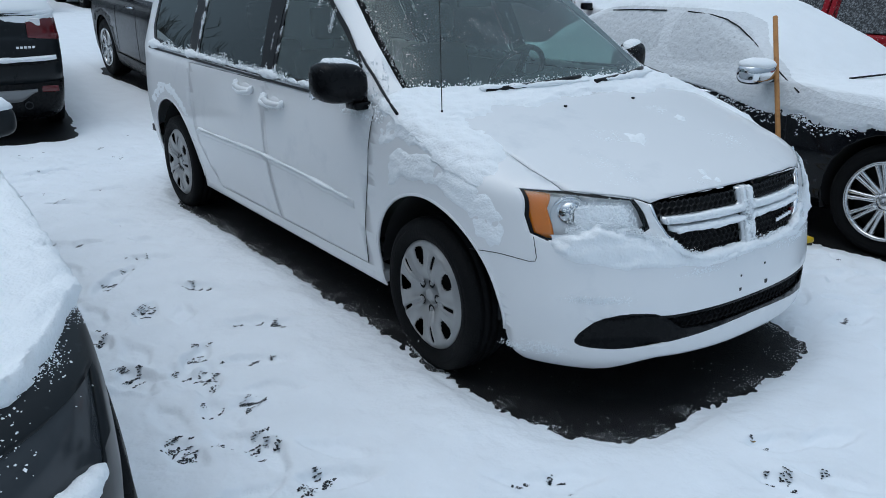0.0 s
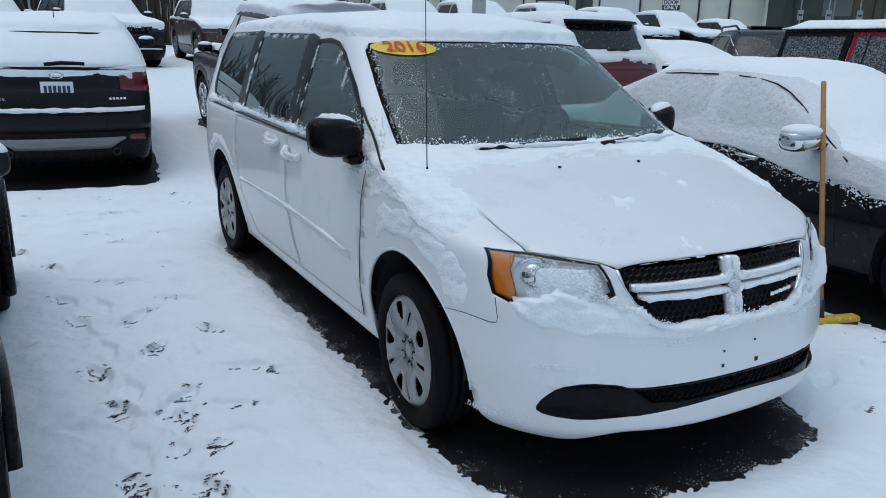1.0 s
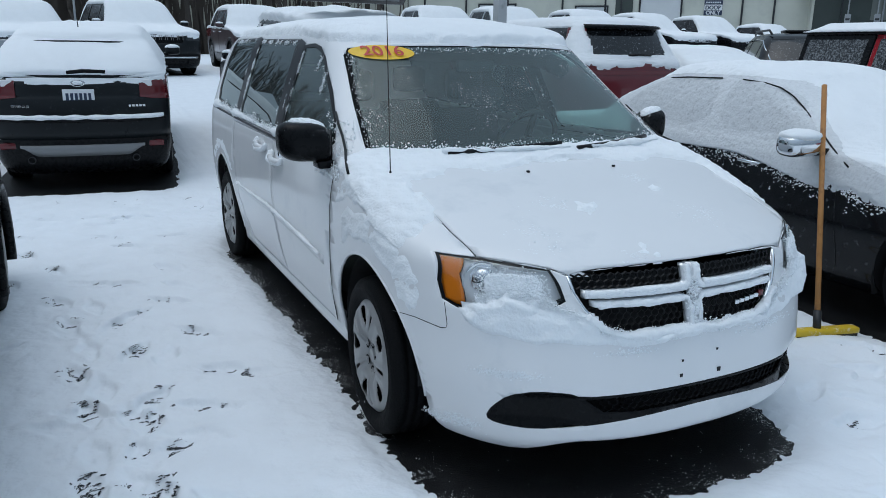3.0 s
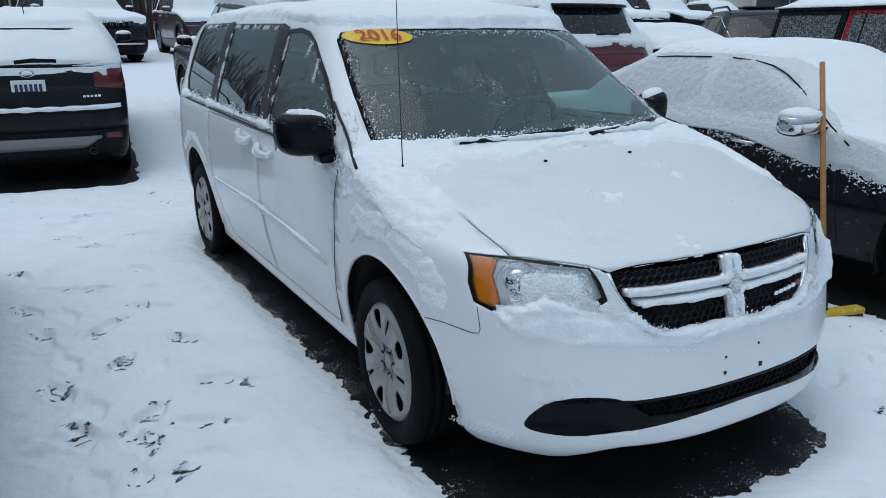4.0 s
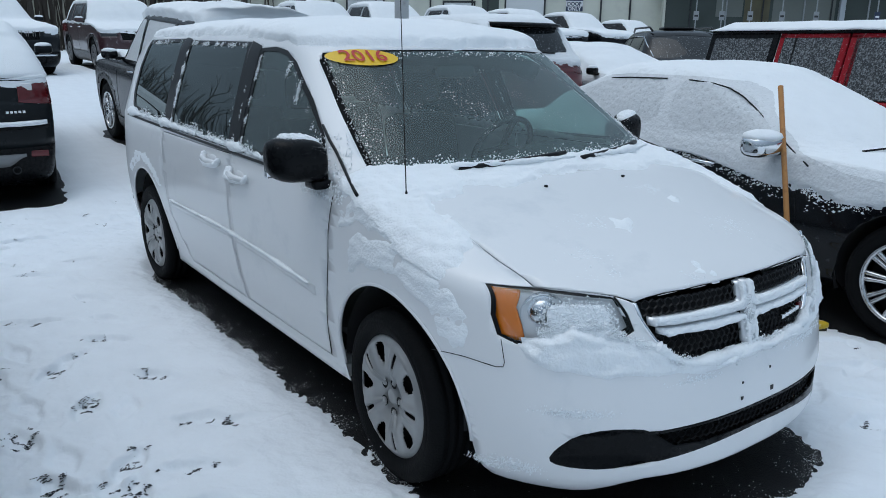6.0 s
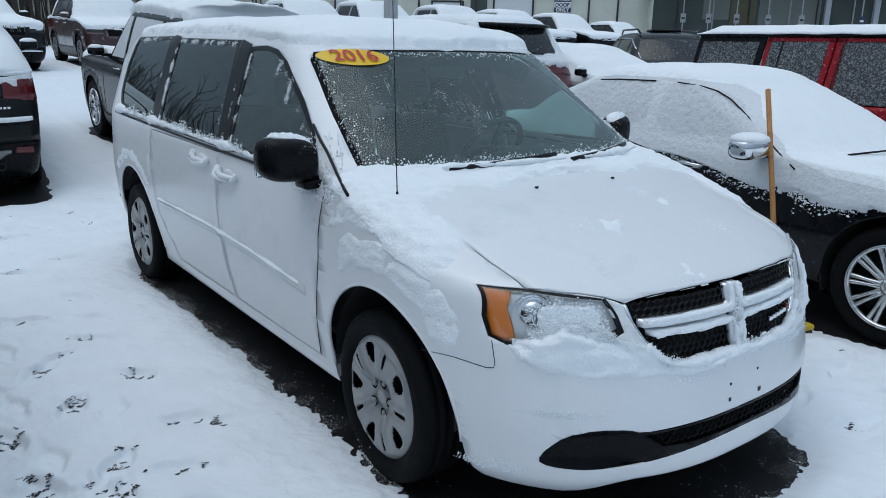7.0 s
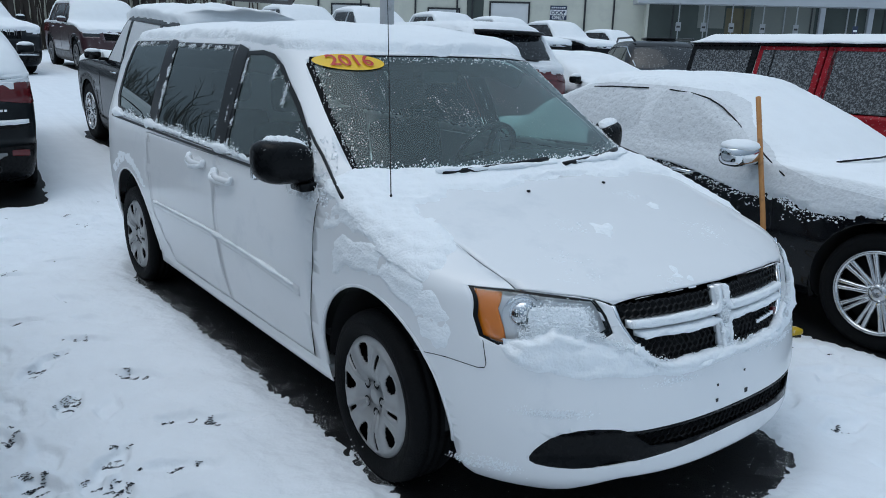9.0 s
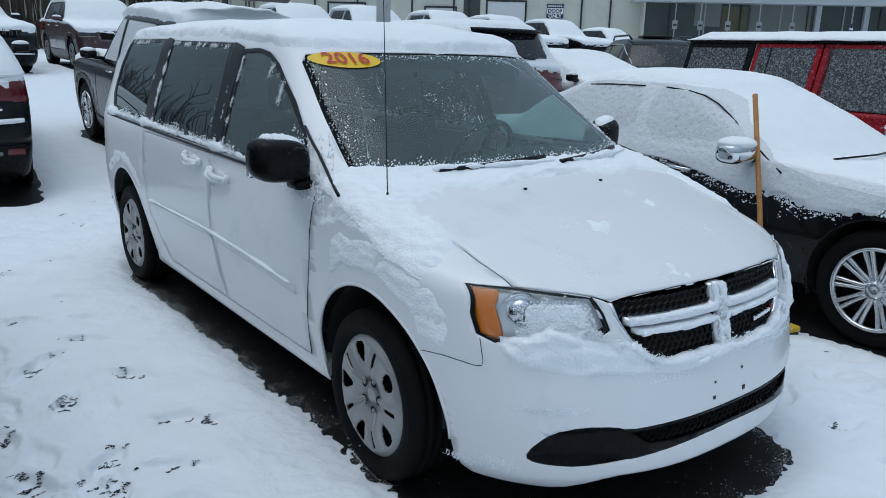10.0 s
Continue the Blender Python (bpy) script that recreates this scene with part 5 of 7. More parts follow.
for s in (-1, 1):
    lumps("snow_on_window_ledge", [side_pt(y, 1.094 + 0.016 * (y - 1.5), s, 0.006) for y in np.linspace(0.62, 3.5, 14)], 0.022, "ragged snow along the window ledge", 420, 1.3, 0.95)
    rg_ = random.Random(70 + s)
    cc, rr_ = [], []
    while len(cc) < 4200:
        y = rg_.uniform(0.62, 3.5)
        tall = max(0.004, 0.022 + 0.035 * noise.noise(Vector((y * 4, s, 0))) + 0.02 * noise.noise(Vector((y * 15, s, 0))))
        dz = rg_.gauss(0, 0.62 * tall)
        cc.append(side_pt(y, 1.090 + 0.016 * (y - 1.5) + abs(dz), s, rg_.uniform(0.0, 0.018)))
        rr_.append(rg_.uniform(0.002, 0.0056))
    # clinging streaks on glass and pillars: from, to, spread
    for p0, p1, wid, cnt, gap in (((1.405, 1.11), (1.480, 1.53), 0.009, 900, 0.12), ((2.535, 1.12), (2.625, 1.60), 0.012, 2200, 0.0), ((1.60, 1.13), (1.705, 1.57), 0.005, 250, 0.25), ((2.70, 1.14), (2.775, 1.59), 0.005, 300, 0.25), ((1.50, 1.2), (1.56, 1.45), 0.005, 160, 0.2), ((0.965, 1.43), (0.945, 1.34), 0.007, 240, -0.4), ((1.12, 1.51), (1.13, 1.45), 0.010, 120, -0.2), ((0.64, 1.20), (1.06, 1.475), 0.003, 120, 0.25), ((1.72, 1.582), (2.60, 1.592), 0.008, 1100, 0.05), ((2.80, 1.60), (3.45, 1.59), 0.010, 700, 0.05)):
        k = 0
        while k < cnt:
            f = rg_.random()
            k += 1
            edge_ = noise.noise(Vector((f * 9 + wid * 900, p0[0] * 3, s))) + 0.5 * noise.noise(Vector((f * 31 + wid * 700, p0[0] * 5, s)))
            if edge_ < gap:
                continue
            w_ = wid * min(1.6, 0.5 + 1.8 * (edge_ - gap))
            y, z = p0[0] + (p1[0] - p0[0]) * f, p0[1] + (p1[1] - p0[1]) * f
            cc.append(side_pt(y + rg_.gauss(0, w_), z + rg_.gauss(0, 0.007), s, rg_.uniform(-0.003, 0.004)))
            rr_.append(rg_.uniform(0.0012, 0.0038))
    specks("clinging_snow", cc, rr_, "clinging crumbs of snow on the side windows", (0.8, 1, 1), 80 + s)
    cap = bmesh.new()
    bmesh.ops.create_icosphere(cap, subdivisions=5, radius=1)
    for v in cap.verts:
        x, y, z = v.co
        f = lambda t, p: math.copysign(abs(t) ** p, t)
        lump = 0.006 * noise.noise(v.co * 4) + 0.005 * noise.noise(v.co * 13)
        v.co = Vector(((-1.048 if s < 0 else 0.99) + (0.074 if s < 0 else 0.084) * f(x, 0.85) + (0.024 if s < 0 else 0), 0.515 + (0.105 if s > 0 else 0) + 0.050 * f(y, 0.85) + 0.03 * x * s, 1.222 + (0.032 if z > 0 else 0.016) * f(z, 0.9) + 0.012 * x * s + lump * (z > -0.2)))
    part_snow("snow_on_mirror", cap, "smooth snow cap on the black door mirror")
    cm, rm = [], []
    for k in range(900):
        u_, v_ = rg_.gauss(0.05, 0.42), rg_.gauss(-0.25, 0.34)
        if abs(u_) < 0.95 and -1 < v_ < 0.9:
            top_ = 0.086 * (1 - min(1.0, abs(v_)) ** 2.35) ** 0.42 * (1 - abs(u_) ** 2.9) ** 0.30
            cm.append(((-1.045 if s < 0 else 0.99) + 0.105 * u_, 0.50 + (0.12 if s > 0 else 0) + 0.078 * v_ + 0.03 * u_ * s, 1.155 + top_ + 0.012 * u_ * s))
            rm.append(rg_.uniform(0.0009, 0.0026))
    specks("snow_grains_on_mirror", cm, rm, "grains of snow scattered on a black mirror", (1, 1, 0.6), 64 + s)
    lumps("snow_on_rub_strip", [side_pt(y, float(np.interp(y, [0.5, 1.0, 1.6, 2.5], [0.606, 0.642, 0.663, 0.653])), s, 0.010) for y in np.linspace(0.6, 2.5, 12)], 0.012, "thin line of snow on the rub strip", 120, 0.7, 0.7)
    for yh, zh in ((1.335, 0.958), (1.71, 0.992)):
        lumps("snow_on_handle", [side_pt(yh - 0.11, zh + 0.03, s, 0.01), side_pt(yh - 0.10, zh - 0.005, s, 0.02), side_pt(yh, zh - 0.012, s, 0.035), side_pt(yh + 0.09, zh, s, 0.025), side_pt(yh + 0.11, zh + 0.045, s, 0.01)], 0.020, "snow caught on a door handle", 30, 0.8, 0.5)
lumps("snow_on_wiper", [nose_pt(x, 1.128, 0.035) for x in np.linspace(-0.52, 0.12, 9)], 0.020, "snow piled along the wiper", 70, 0.7, 0.8)
lumps("snow_on_wiper", [nose_pt(x, 1.125, 0.035) for x in np.linspace(0.15, 0.74, 9)], 0.022, "snow piled along the wiper", 70, 0.7, 0.8)
def hood_pt(x, y, up=0.0):
    q = van_tree.ray_cast(Vector((x, y, 3)), Vector((0, 0, -1)))[0]
    return q + Vector((0, 0, up))


for x_, y_, sp_, cnt_, sd_ in ((-0.298, -0.355, 0.040, 420, 1), (0.26, -0.546, 0.060, 380, 2), (-0.248, -0.775, 0.026, 260, 3), (0.227, -0.179, 0.034, 260, 4), (-0.50, -0.52, 0.05, 160, 5), (-0.51, -0.62, 0.04, 160, 6)):
    rg_ = random.Random(300 + sd_)
    cc, rr_ = [], []
    for k in range(cnt_):
        x, y = x_ + rg_.gauss(0, sp_), y_ + rg_.gauss(0, sp_ * 0.7)
        if noise.noise(Vector((x * 22, y * 22, sd_))) > 0.0 and y > -0.785:
            cc.append(hood_pt(x, y, -0.001))
            rr_.append(rg_.uniform(0.0016, 0.0044))
    specks("snow_crumbs_on_hood", cc, rr_, "crumbled patch of snow on the white hood", (1.3, 1.3, 0.6), 310 + sd_)
# frozen granules over the lower half of each headlamp, and a dusting round the wing and mirror corner
for s in (-1, 1):
    rg_ = random.Random(40 + s)
    cc, rr_ = [], []
    while len(cc) < 3600:
        x, z = rg_.uniform(0.555, 0.835), rg_.uniform(0.695, 0.845)
        p_ = 1.3 * math.exp(-((x - 0.665) / 0.078) ** 4 - ((z - 0.775) / 0.046) ** 4) + (0.9 * math.exp(-((z - 0.71) / 0.018) ** 2) if x < 0.76 else 0.0) + 0.004
        if rg_.random() < p_ and (x < 0.775 or z < 0.73):
            cc.append(nose_pt(s * x, z, 0.001))
            rr_.append(rg_.uniform(0.002, 0.0065) * (1.3 if p_ > 0.5 else 0.7))
    specks("frozen_granules", cc, rr_, "frozen granules of snow on a headlamp", (1, 0.7, 1), 50 + s)
    cc, rr_ = [], []
    while len(cc) < 500:
        y, z = rg_.uniform(0.30, 0.66), rg_.uniform(1.0, 1.24)
        if z > 1.07 + 0.9 * (y - 0.36) + 0.02 or rg_.random() < (y - 0.35) * 1.8:
            continue
        cc.append(side_pt(y, z, s, 0.008))
        rr_.append(rg_.uniform(0.0015, 0.006))
    specks("frozen_granules", cc, rr_, "granules of snow in the mirror corner", (0.7, 1, 1), 60 + s)
# crumbs along the ragged upper edge of the heap on the bumper
rg_ = random.Random(87)
cc, rr_ = [], []
while len(cc) < 9000:
    x = rg_.uniform(-0.775, 0.775)
    rim_ = float(np.interp(abs(x + 0.01), [0.0, 0.30, 0.38, 0.44, 0.50, 0.56, 0.62, 0.68, 0.75, 0.80, 0.86], [0.612, 0.616, 0.640, 0.682, 0.700, 0.728, 0.762, 0.772, 0.742, 0.706, 0.70]))
    z = rim_ - 0.004 + rg_.gauss(0, 0.009) + 0.014 * noise.noise(Vector((x * 17, 3, 0)))
    cc.append(nose_pt(x, z, rg_.uniform(-0.002, 0.014)))
    rr_.append(rg_.uniform(0.0012, 0.0042))
specks("snow_crumbs_on_bumper", cc, rr_, "crumbly snow along the bumper heap", (1, 0.8, 0.9), 88)
# smears of snow on the painted bumper: centre x, z, half width, half height
rg_ = random.Random(84)
cc, rr_ = [], []
for cx_, cz_, wx_, wz_, cnt in ((-0.70, 0.487, 0.075, 0.012, 420), (-0.80, 0.262, 0.045, 0.020, 300), (-0.84, 0.238, 0.03, 0.014, 160), (-0.30, 0.560, 0.10, 0.012, 120), (0.35, 0.565, 0.15, 0.012, 160)):
    for k in range(cnt):
        x, z = rg_.gauss(cx_, wx_ * 0.5), rg_.gauss(cz_, wz_ * 0.55)
        if abs(x) < 0.86:
            cc.append(nose_pt(x, z, 0.0))
            rr_.append(rg_.uniform(0.0015, 0.0042))
specks("clinging_snow", cc, rr_, "smears of snow on the painted bumper", (1.4, 0.6, 1), 85)
rg_ = random.Random(86)
cc, rr_ = [], []
for k in range(1200):
    z = rg_.uniform(0.62, 0.79)
    if noise.noise(Vector((z * 30, 0, 5))) + rg_.uniform(-0.3, 0.3) > -0.1:
        cc.append(nose_pt(-0.026 + rg_.gauss(0, 0.014), z, rg_.uniform(0.006, 0.014)))
        rr_.append(rg_.uniform(0.002, 0.0052))
specks("clinging_snow", cc, rr_, "snow caked on the middle of the grille", (1, 0.7, 1), 87)
# clod of snow pressed against the foot of the front tyre
rg_ = random.Random(88)
cc, rr_ = [], []
for k in range(130):
    a_t = rg_.gauss(-1.36, 0.12)
    q_r = 0.343 - abs(rg_.gauss(0, 0.022))
    cc.append((-0.930 - rg_.uniform(0, 0.008), -q_r * math.cos(a_t) * -1, 0.343 + q_r * math.sin(a_t)))
    rr_.append(rg_.uniform(0.0015, 0.0042))
specks("clinging_snow", cc, rr_, "clods of snow on the foot of the front tyre", (0.6, 1, 1), 89)
rg_ = random.Random(90)
cc, rr_ = [], []
for s in (-1, 1):
    for k in range(240):
        f = rg_.random()
        x = 0.792 - 0.115 * f + abs(rg_.gauss(0, 0.012)) * rg_.choice((-2.0, 0.6))
        cc.append(nose_pt(s * x, 1.13 + 0.41 * f, 0.0))
        rr_.append(rg_.uniform(0.0012, 0.0036))
for k in range(1100):
    x = rg_.uniform(-0.78, 0.78)
    cc.append(nose_pt(x, 1.118 + abs(rg_.gauss(0, 0.012 + 0.012 * abs(noise.noise(Vector((x * 5, 0, 0)))))), 0.0))
    rr_.append(rg_.uniform(0.002, 0.006))
for k in range(260):
    x = rg_.uniform(-0.66, 0.66)
    cc.append(nose_pt(x, 1.562 - 0.02 * x * x - abs(rg_.gauss(0, 0.012)), 0.0))
    rr_.append(rg_.uniform(0.0015, 0.0045))
specks("clinging_snow", cc, rr_, "crumbs of snow round the windshield", (1, 0.7, 1), 91)
lumps("snow_on_grille_sill", [nose_pt(-0.026 + x, 0.614 + 0.030 * smooth01(0.28, 0.40, abs(x)) + 0.045 * smooth01(0.36, 0.44, abs(x)), 0.004) for x in np.linspace(-0.43, 0.43, 25)], 0.021, "lumpy snow along the foot of the grille", 240, 0.8, 0.8)
for s in (-1, 1):
    for zz, wide in ((0.763, 0.42), (0.719, 0.385)):
        lumps("snow_on_grille_bar", [nose_pt(-0.026 + s * x, zz, 0.004) for x in np.linspace(0.05, wide, 8)], 0.0150, "snow lying on a grille bar", 110, 0.75, 0.6)


# ---------- other vehicles ----------
def car_levels(fo, rl, w, h, hood, belt, cowl, top, rear_top, tail, nose=0.6, power=2.6, tailr=0.3, box=0.0):
    """Plan outlines of a car whose front axle is at y 0 and whose nose is at -fo."""
    mid = 0.5
    g = 1 - 0.5 * box
    return [
        (0.20, -fo + 0.12, rl - 0.10, w * 0.88, nose, power, tailr, 3.0),
        (0.28, -fo + 0.04, rl - 0.03, w * 0.94, nose, power, tailr, 3.0),
        (0.45, -fo, rl, w * 0.975, nose, power, tailr, 3.0),
        (hood - 0.26, -fo + 0.01, rl, w, nose, power, tailr, 3.0),
        (hood - 0.12, -fo + 0.04, rl - 0.01, w, nose, power, tailr, 3.0),
        (hood - 0.04, -fo + 0.11, rl - 0.03, w * 0.995, nose * 0.95, power, tailr, 3.0),
        (hood, -fo + 0.30, rl - 0.05, w * 0.99, nose * 0.7, power, tailr, 3.0),
        (hood * 0.45 + belt * 0.55, -fo * 0.3 + cowl * 0.2, rl - 0.06, w * 0.98, nose * 0.5, power, tailr, 3.0),
        (belt, cowl - 0.05, rl - 0.10, w * 0.965, 0.34, 2.5, tailr, 3.0),
        (belt + 0.035, cowl + 0.05, tail, w * 0.945, 0.36, 2.4, tailr, 2.8),
        (belt + (h - belt) * 0.45, cowl + (top - cowl) * 0.5, tail + (rear_top - tail) * 0.45, w * (0.945 - 0.09 * g), 0.36, 2.4, tailr, 2.7),
        (h - 0.13, top - 0.06, rear_top + 0.03, w * (0.945 - 0.19 * g), 0.34, 2.3, tailr, 2.6),
        (h - 0.06, top + 0.08, rear_top - 0.06, w * (0.945 - 0.26 * g), 0.36, 2.3, 0.35, 2.5),
        (h - 0.02, top + 0.35, rear_top - 0.30, w * 0.55, 0.4, 2.2, 0.4, 2.3),
        (h, top + 0.8, max(top + 0.85, rear_top - 0.7), w * 0.06, 0.1, 2.0, 0.1, 2.0),
    ]


def settle(x, y, turn, wb):
    """Pose of a car with its front axle over (x, y), nose turned by turn degrees from -y, resting on the slope."""
    a = radians(turn)
    bx, by = x - math.sin(a) * wb, y + math.cos(a) * wb
    z0, z1 = float(ground_z(y, x)), float(ground_z(by, bx))
    pitch = math.degrees(math.atan2(z1 - z0, wb))
    return pose(x, y, z0, 0, 0, turn) @ pose(0, 0, 0, pitch, 0, 0)


def mirror_snow(m, x, y, z, r):
    """A soft cap of snow on a mirror housing."""
    b = bmesh.new()
    bmesh.ops.create_uvsphere(b, u_segments=14, v_segments=8, radius=1)
    for v in b.verts:
        v.co = Vector((x + v.co.x * r, y + v.co.y * (0.80 if r > 0.12 else 0.55) * r, z + v.co.z * (0.042 if v.co.z > 0 else 0.032 if r > 0.12 else 0.012))) + Vector((0, 0, 0.008 * noise.noise(v.co * 3)))
    so = part("snow_on_mirror", b, SNOW)
    so.matrix_world = m
    tagged(so, "snow cap on a car mirror", "snow", kind="stuff")


def build_car(name, m, label, paint, p, wb, radius, rim, twidth, style, pillars, glass, snow_low=0.25, snow_z=0.9, snow_depth=0.05, lamps="front", category="car", per=4, group="", glass_snow=True, cladding=0.0, extra=None, detail=True, grain=0.008, mirror=(0.0, 1.0, None), bare=None, refine=0, ragged=0.05, films=()):
    """A parked car: shell, glass, doors' gaps, lamps, wheels, mirrors, and the snow that lies on it."""
    lv = car_levels(**p)
    fo, rl, w, h, hood, belt, cowl, top, rear_top, tail = (p[k] for k in ("fo", "rl", "w", "h", "hood", "belt", "cowl", "top", "rear_top", "tail"))
    car = thing(name, m, label, category, group)
    bm = loft(lv, per=per, nf=14, ns=30, nr=8)
    tree = BVHTree.FromBMesh(bm)
    for y in (0.0, wb):
        for s in (-1, 1):
            take(bm, carve(bm, circle(y, radius, radius + 0.055, 28), 0, lambda c, s=s: s * c.x > w * 0.45 and c.z < radius * 2 + 0.12)).free()
    z0, z1 = belt + 0.035, h - 0.15
    fb, ft = cowl + 0.42, top + 0.16
    rb, rt = tail - 0.32, rear_top - 0.22
    yb = [fb] + [q for q in pillars] + [rb]
    yt = [ft] + [q for q in pillars] + [rt]
    for s in (-1, 1):
        side = lambda c, s=s: s * c.x > w * 0.5 and c.z > belt and c.y > cowl + 0.1
        for k in range(len(yb) - 1):
            a0, a1 = yb[k] + (0.04 if k else 0), yb[k + 1] - 0.04
            b0, b1 = yt[k] + (0.04 if k else 0), yt[k + 1] - 0.04
            if b1 - b0 < 0.05:
                b1 = b0 + 0.05
            part("side_window", take(bm, carve(bm, [(a0, z0), (a1, z0 + 0.01), (b1, z1), (b0, z1)], 0, side), 0.006), glass, car)
        if detail:
            for y in [fb - 0.30] + list(pillars[: 2]):
                pts = [side_pt_on(tree, y + 0.05 * k / 6, 0.32 + (belt - 0.34) * k / 6, s, 0.0008) for k in range(7)]
                part("door_gap", tube(pts, 0.003, 4), TRIM, car)
            for y in [q - 0.17 for q in list(pillars)[:2]]:
                c = side_pt_on(tree, y, belt - 0.10, s, 0.022)
                part("door_handle", tube([c + Vector((-s * 0.03, -0.10, 0)), c + Vector((0, -0.07, 0)), c + Vector((0, 0.07, 0.004)), c + Vector((-s * 0.03, 0.10, 0.004))], 0.012, 6), CHROME, car)
    wsp = [(-w * 0.80, belt + 0.05), (0, belt + 0.03), (w * 0.80, belt + 0.05), (w * 0.665, h - 0.145), (0, h - 0.12), (-w * 0.665, h - 0.145)]
    part("windshield", take(bm, carve(bm, wsp, 1, lambda c: c.y < top + 0.25 and c.z > belt), 0.004), glass, car)
    part("rear_window", take(bm, carve(bm, [(-w * 0.74, belt + 0.07), (w * 0.74, belt + 0.07), (w * 0.62, h - 0.16), (-w * 0.62, h - 0.16)], 1, lambda c: c.y > rear_top - 0.25 and c.z > belt), 0.004), glass, car)
    front = lambda c: c.y < 0.0
    back = lambda c: c.y > wb
    for s in (-1, 1):
        hl = [(s * w * a, z) for a, z in ((0.95, hood - 0.05), (0.60, hood - 0.07), (0.56, hood - 0.18), (0.93, hood - 0.19))]
        lamp = part("headlamp", take(bm, carve(bm, hl, 1, front), 0.006), LAMPDARK, car, "clear headlamp")
        tl = [(s * w * a, z) for a, z in ((1.0, belt - 0.02), (0.66, belt - 0.03), (0.66, belt - 0.20), (1.0, belt - 0.24))]
        part("tail_lamp", take(bm, carve(bm, tl, 1, back), -0.006), REDLENS, car, "red tail lamp")
    part("grille", take(bm, carve(bm, [(-w * 0.5, hood - 0.07), (w * 0.5, hood - 0.07), (w * 0.46, hood - 0.26), (-w * 0.46, hood - 0.26)], 1, front), 0.03), PLASTIC, car, "black grille")
    part("lower_intake", take(bm, carve(bm, [(-w * 0.6, 0.42), (w * 0.6, 0.42), (w * 0.55, 0.28), (-w * 0.55, 0.28)], 1, front), 0.02), PLASTIC, car)
    if cladding:
        ring = []
        for f in bm.faces:
            c = f.calc_center_median()
            near = min(math.hypot(c.y, c.z - radius), math.hypot(c.y - wb, c.z - radius))
            if c.z < cladding or (near < radius + 0.12 and abs(c.x) > w * 0.7):
                ring.append(f)
        part("cladding", take(bm, ring, -0.004), PLASTIC, car, "black plastic lower cladding")
    part("body", bm, paint, car, "", solid=0.008 if detail else 0.0)
    part("underbody", slab(-w * 0.8, w * 0.8, -fo * 0.5, rl - 0.4, 0.20, 0.30, 0.02), WELL, car)
    tx = w - twidth / 2 - 0.02
    for s in (-1, 1):
        for y in (0.0, wb):
            add_wheel(car, s * tx, y, radius, rim, twidth, style, s, fine=detail)
            rows, wb_ = [], bmesh.new()
            for k in range(15):
                a = math.pi * (-0.1 + 1.2 * k / 14)
                rows.append([wb_.verts.new((s * q, y + (radius + 0.06) * math.cos(a), radius + (radius + 0.06) * math.sin(a))) for q in (w * 0.5, w * 0.96)])
            for a, b in zip(rows, rows[1:]):
                wb_.faces.new((a[0], a[1], b[1], b[0]))
            wb_.faces.new([r_[0] for r_ in rows])
            part("wheel_well", wb_, WELL, car)
        b = bmesh.new()
        bmesh.ops.create_uvsphere(b, u_segments=18, v_segments=12, radius=1)
        f = lambda t, q: math.copysign(abs(t) ** q, t)
        for v in b.verts:
            x, y, z = v.co
            v.co = Vector((s * (w + 0.10 + mirror[0]) + mirror[1] * 0.105 * f(x, 0.6), fb - 0.12 + 0.06 * mirror[1] ** 1.5 * f(y, 0.8), belt + 0.080 + 0.92 * mirror[1] ** 0.7 * 0.065 * f(z, 0.65)))
        mir = part("door_mirror", b, mirror[2] or (paint if paint is not SILVER else PLASTIC), car)
        mirror_snow(m, s * (w + 0.10 + mirror[0]), fb - 0.12, belt + 0.080 + mirror[1] ** 0.7 * 0.042, mirror[1] * 0.103)
        part("mirror_arm", slab(*sorted((s * w * 0.92, s * (w + 0.04 + mirror[0]))), fb - 0.15, fb - 0.06, belt + 0.01, belt + 0.05, 0.01), PLASTIC, mir)
    if extra:
        extra(car, tree)

    def amt(q, n):
        if q.z < snow_z - 0.12:
            return 0.0
        on_glass = q.z > belt + 0.02 and q.z < h - 0.12 and abs(n.z) < 0.75
        if on_glass and not glass_snow and n.y > -0.35:
            return 0.0
        if on_glass and glass_snow == "front" and abs(n.x) > 0.75:
            return 0.0
        if bare and bare(q, n):
            return 0.0
        a = smooth01(snow_low - 0.12, snow_low + 0.12, n.z + 0.12 * noise.noise(q * 6))
        return a * smooth01(snow_z - 0.08, snow_z + 0.03, q.z + ragged * (noise.noise(q * 4) + 0.7 * noise.noise(q * 17)))
    src = loft(lv, per=per + 3, nf=18, ns=46, nr=10)
    sb = snow_shell(src, snow_depth, amt, grain=grain, refine=refine)
    for nm, poly, film_mat, words in films:
        thin = part(nm, take(sb, carve(sb, poly, 0, lambda c: c.x < -0.4 and c.z > 0.7)), film_mat)
        thin.matrix_world = m
        tagged(thin, words, "snow", kind="stuff")
    so = part("snow_on_car", sb, SNOW)
    so.matrix_world = m
    tagged(so, "fresh snow lying on a parked car", "snow", kind="stuff")
    return car, tree


SEDAN = dict(fo=0.96, rl=4.02, w=0.93, h=1.47, hood=0.86, belt=0.96, cowl=0.52, top=1.30, rear_top=2.62, tail=3.30, nose=0.62)
SUVP = dict(fo=0.92, rl=3.62, w=0.94, h=1.70, hood=1.00, belt=1.10, cowl=0.42, top=1.02, rear_top=3.15, tail=3.48, nose=0.55)


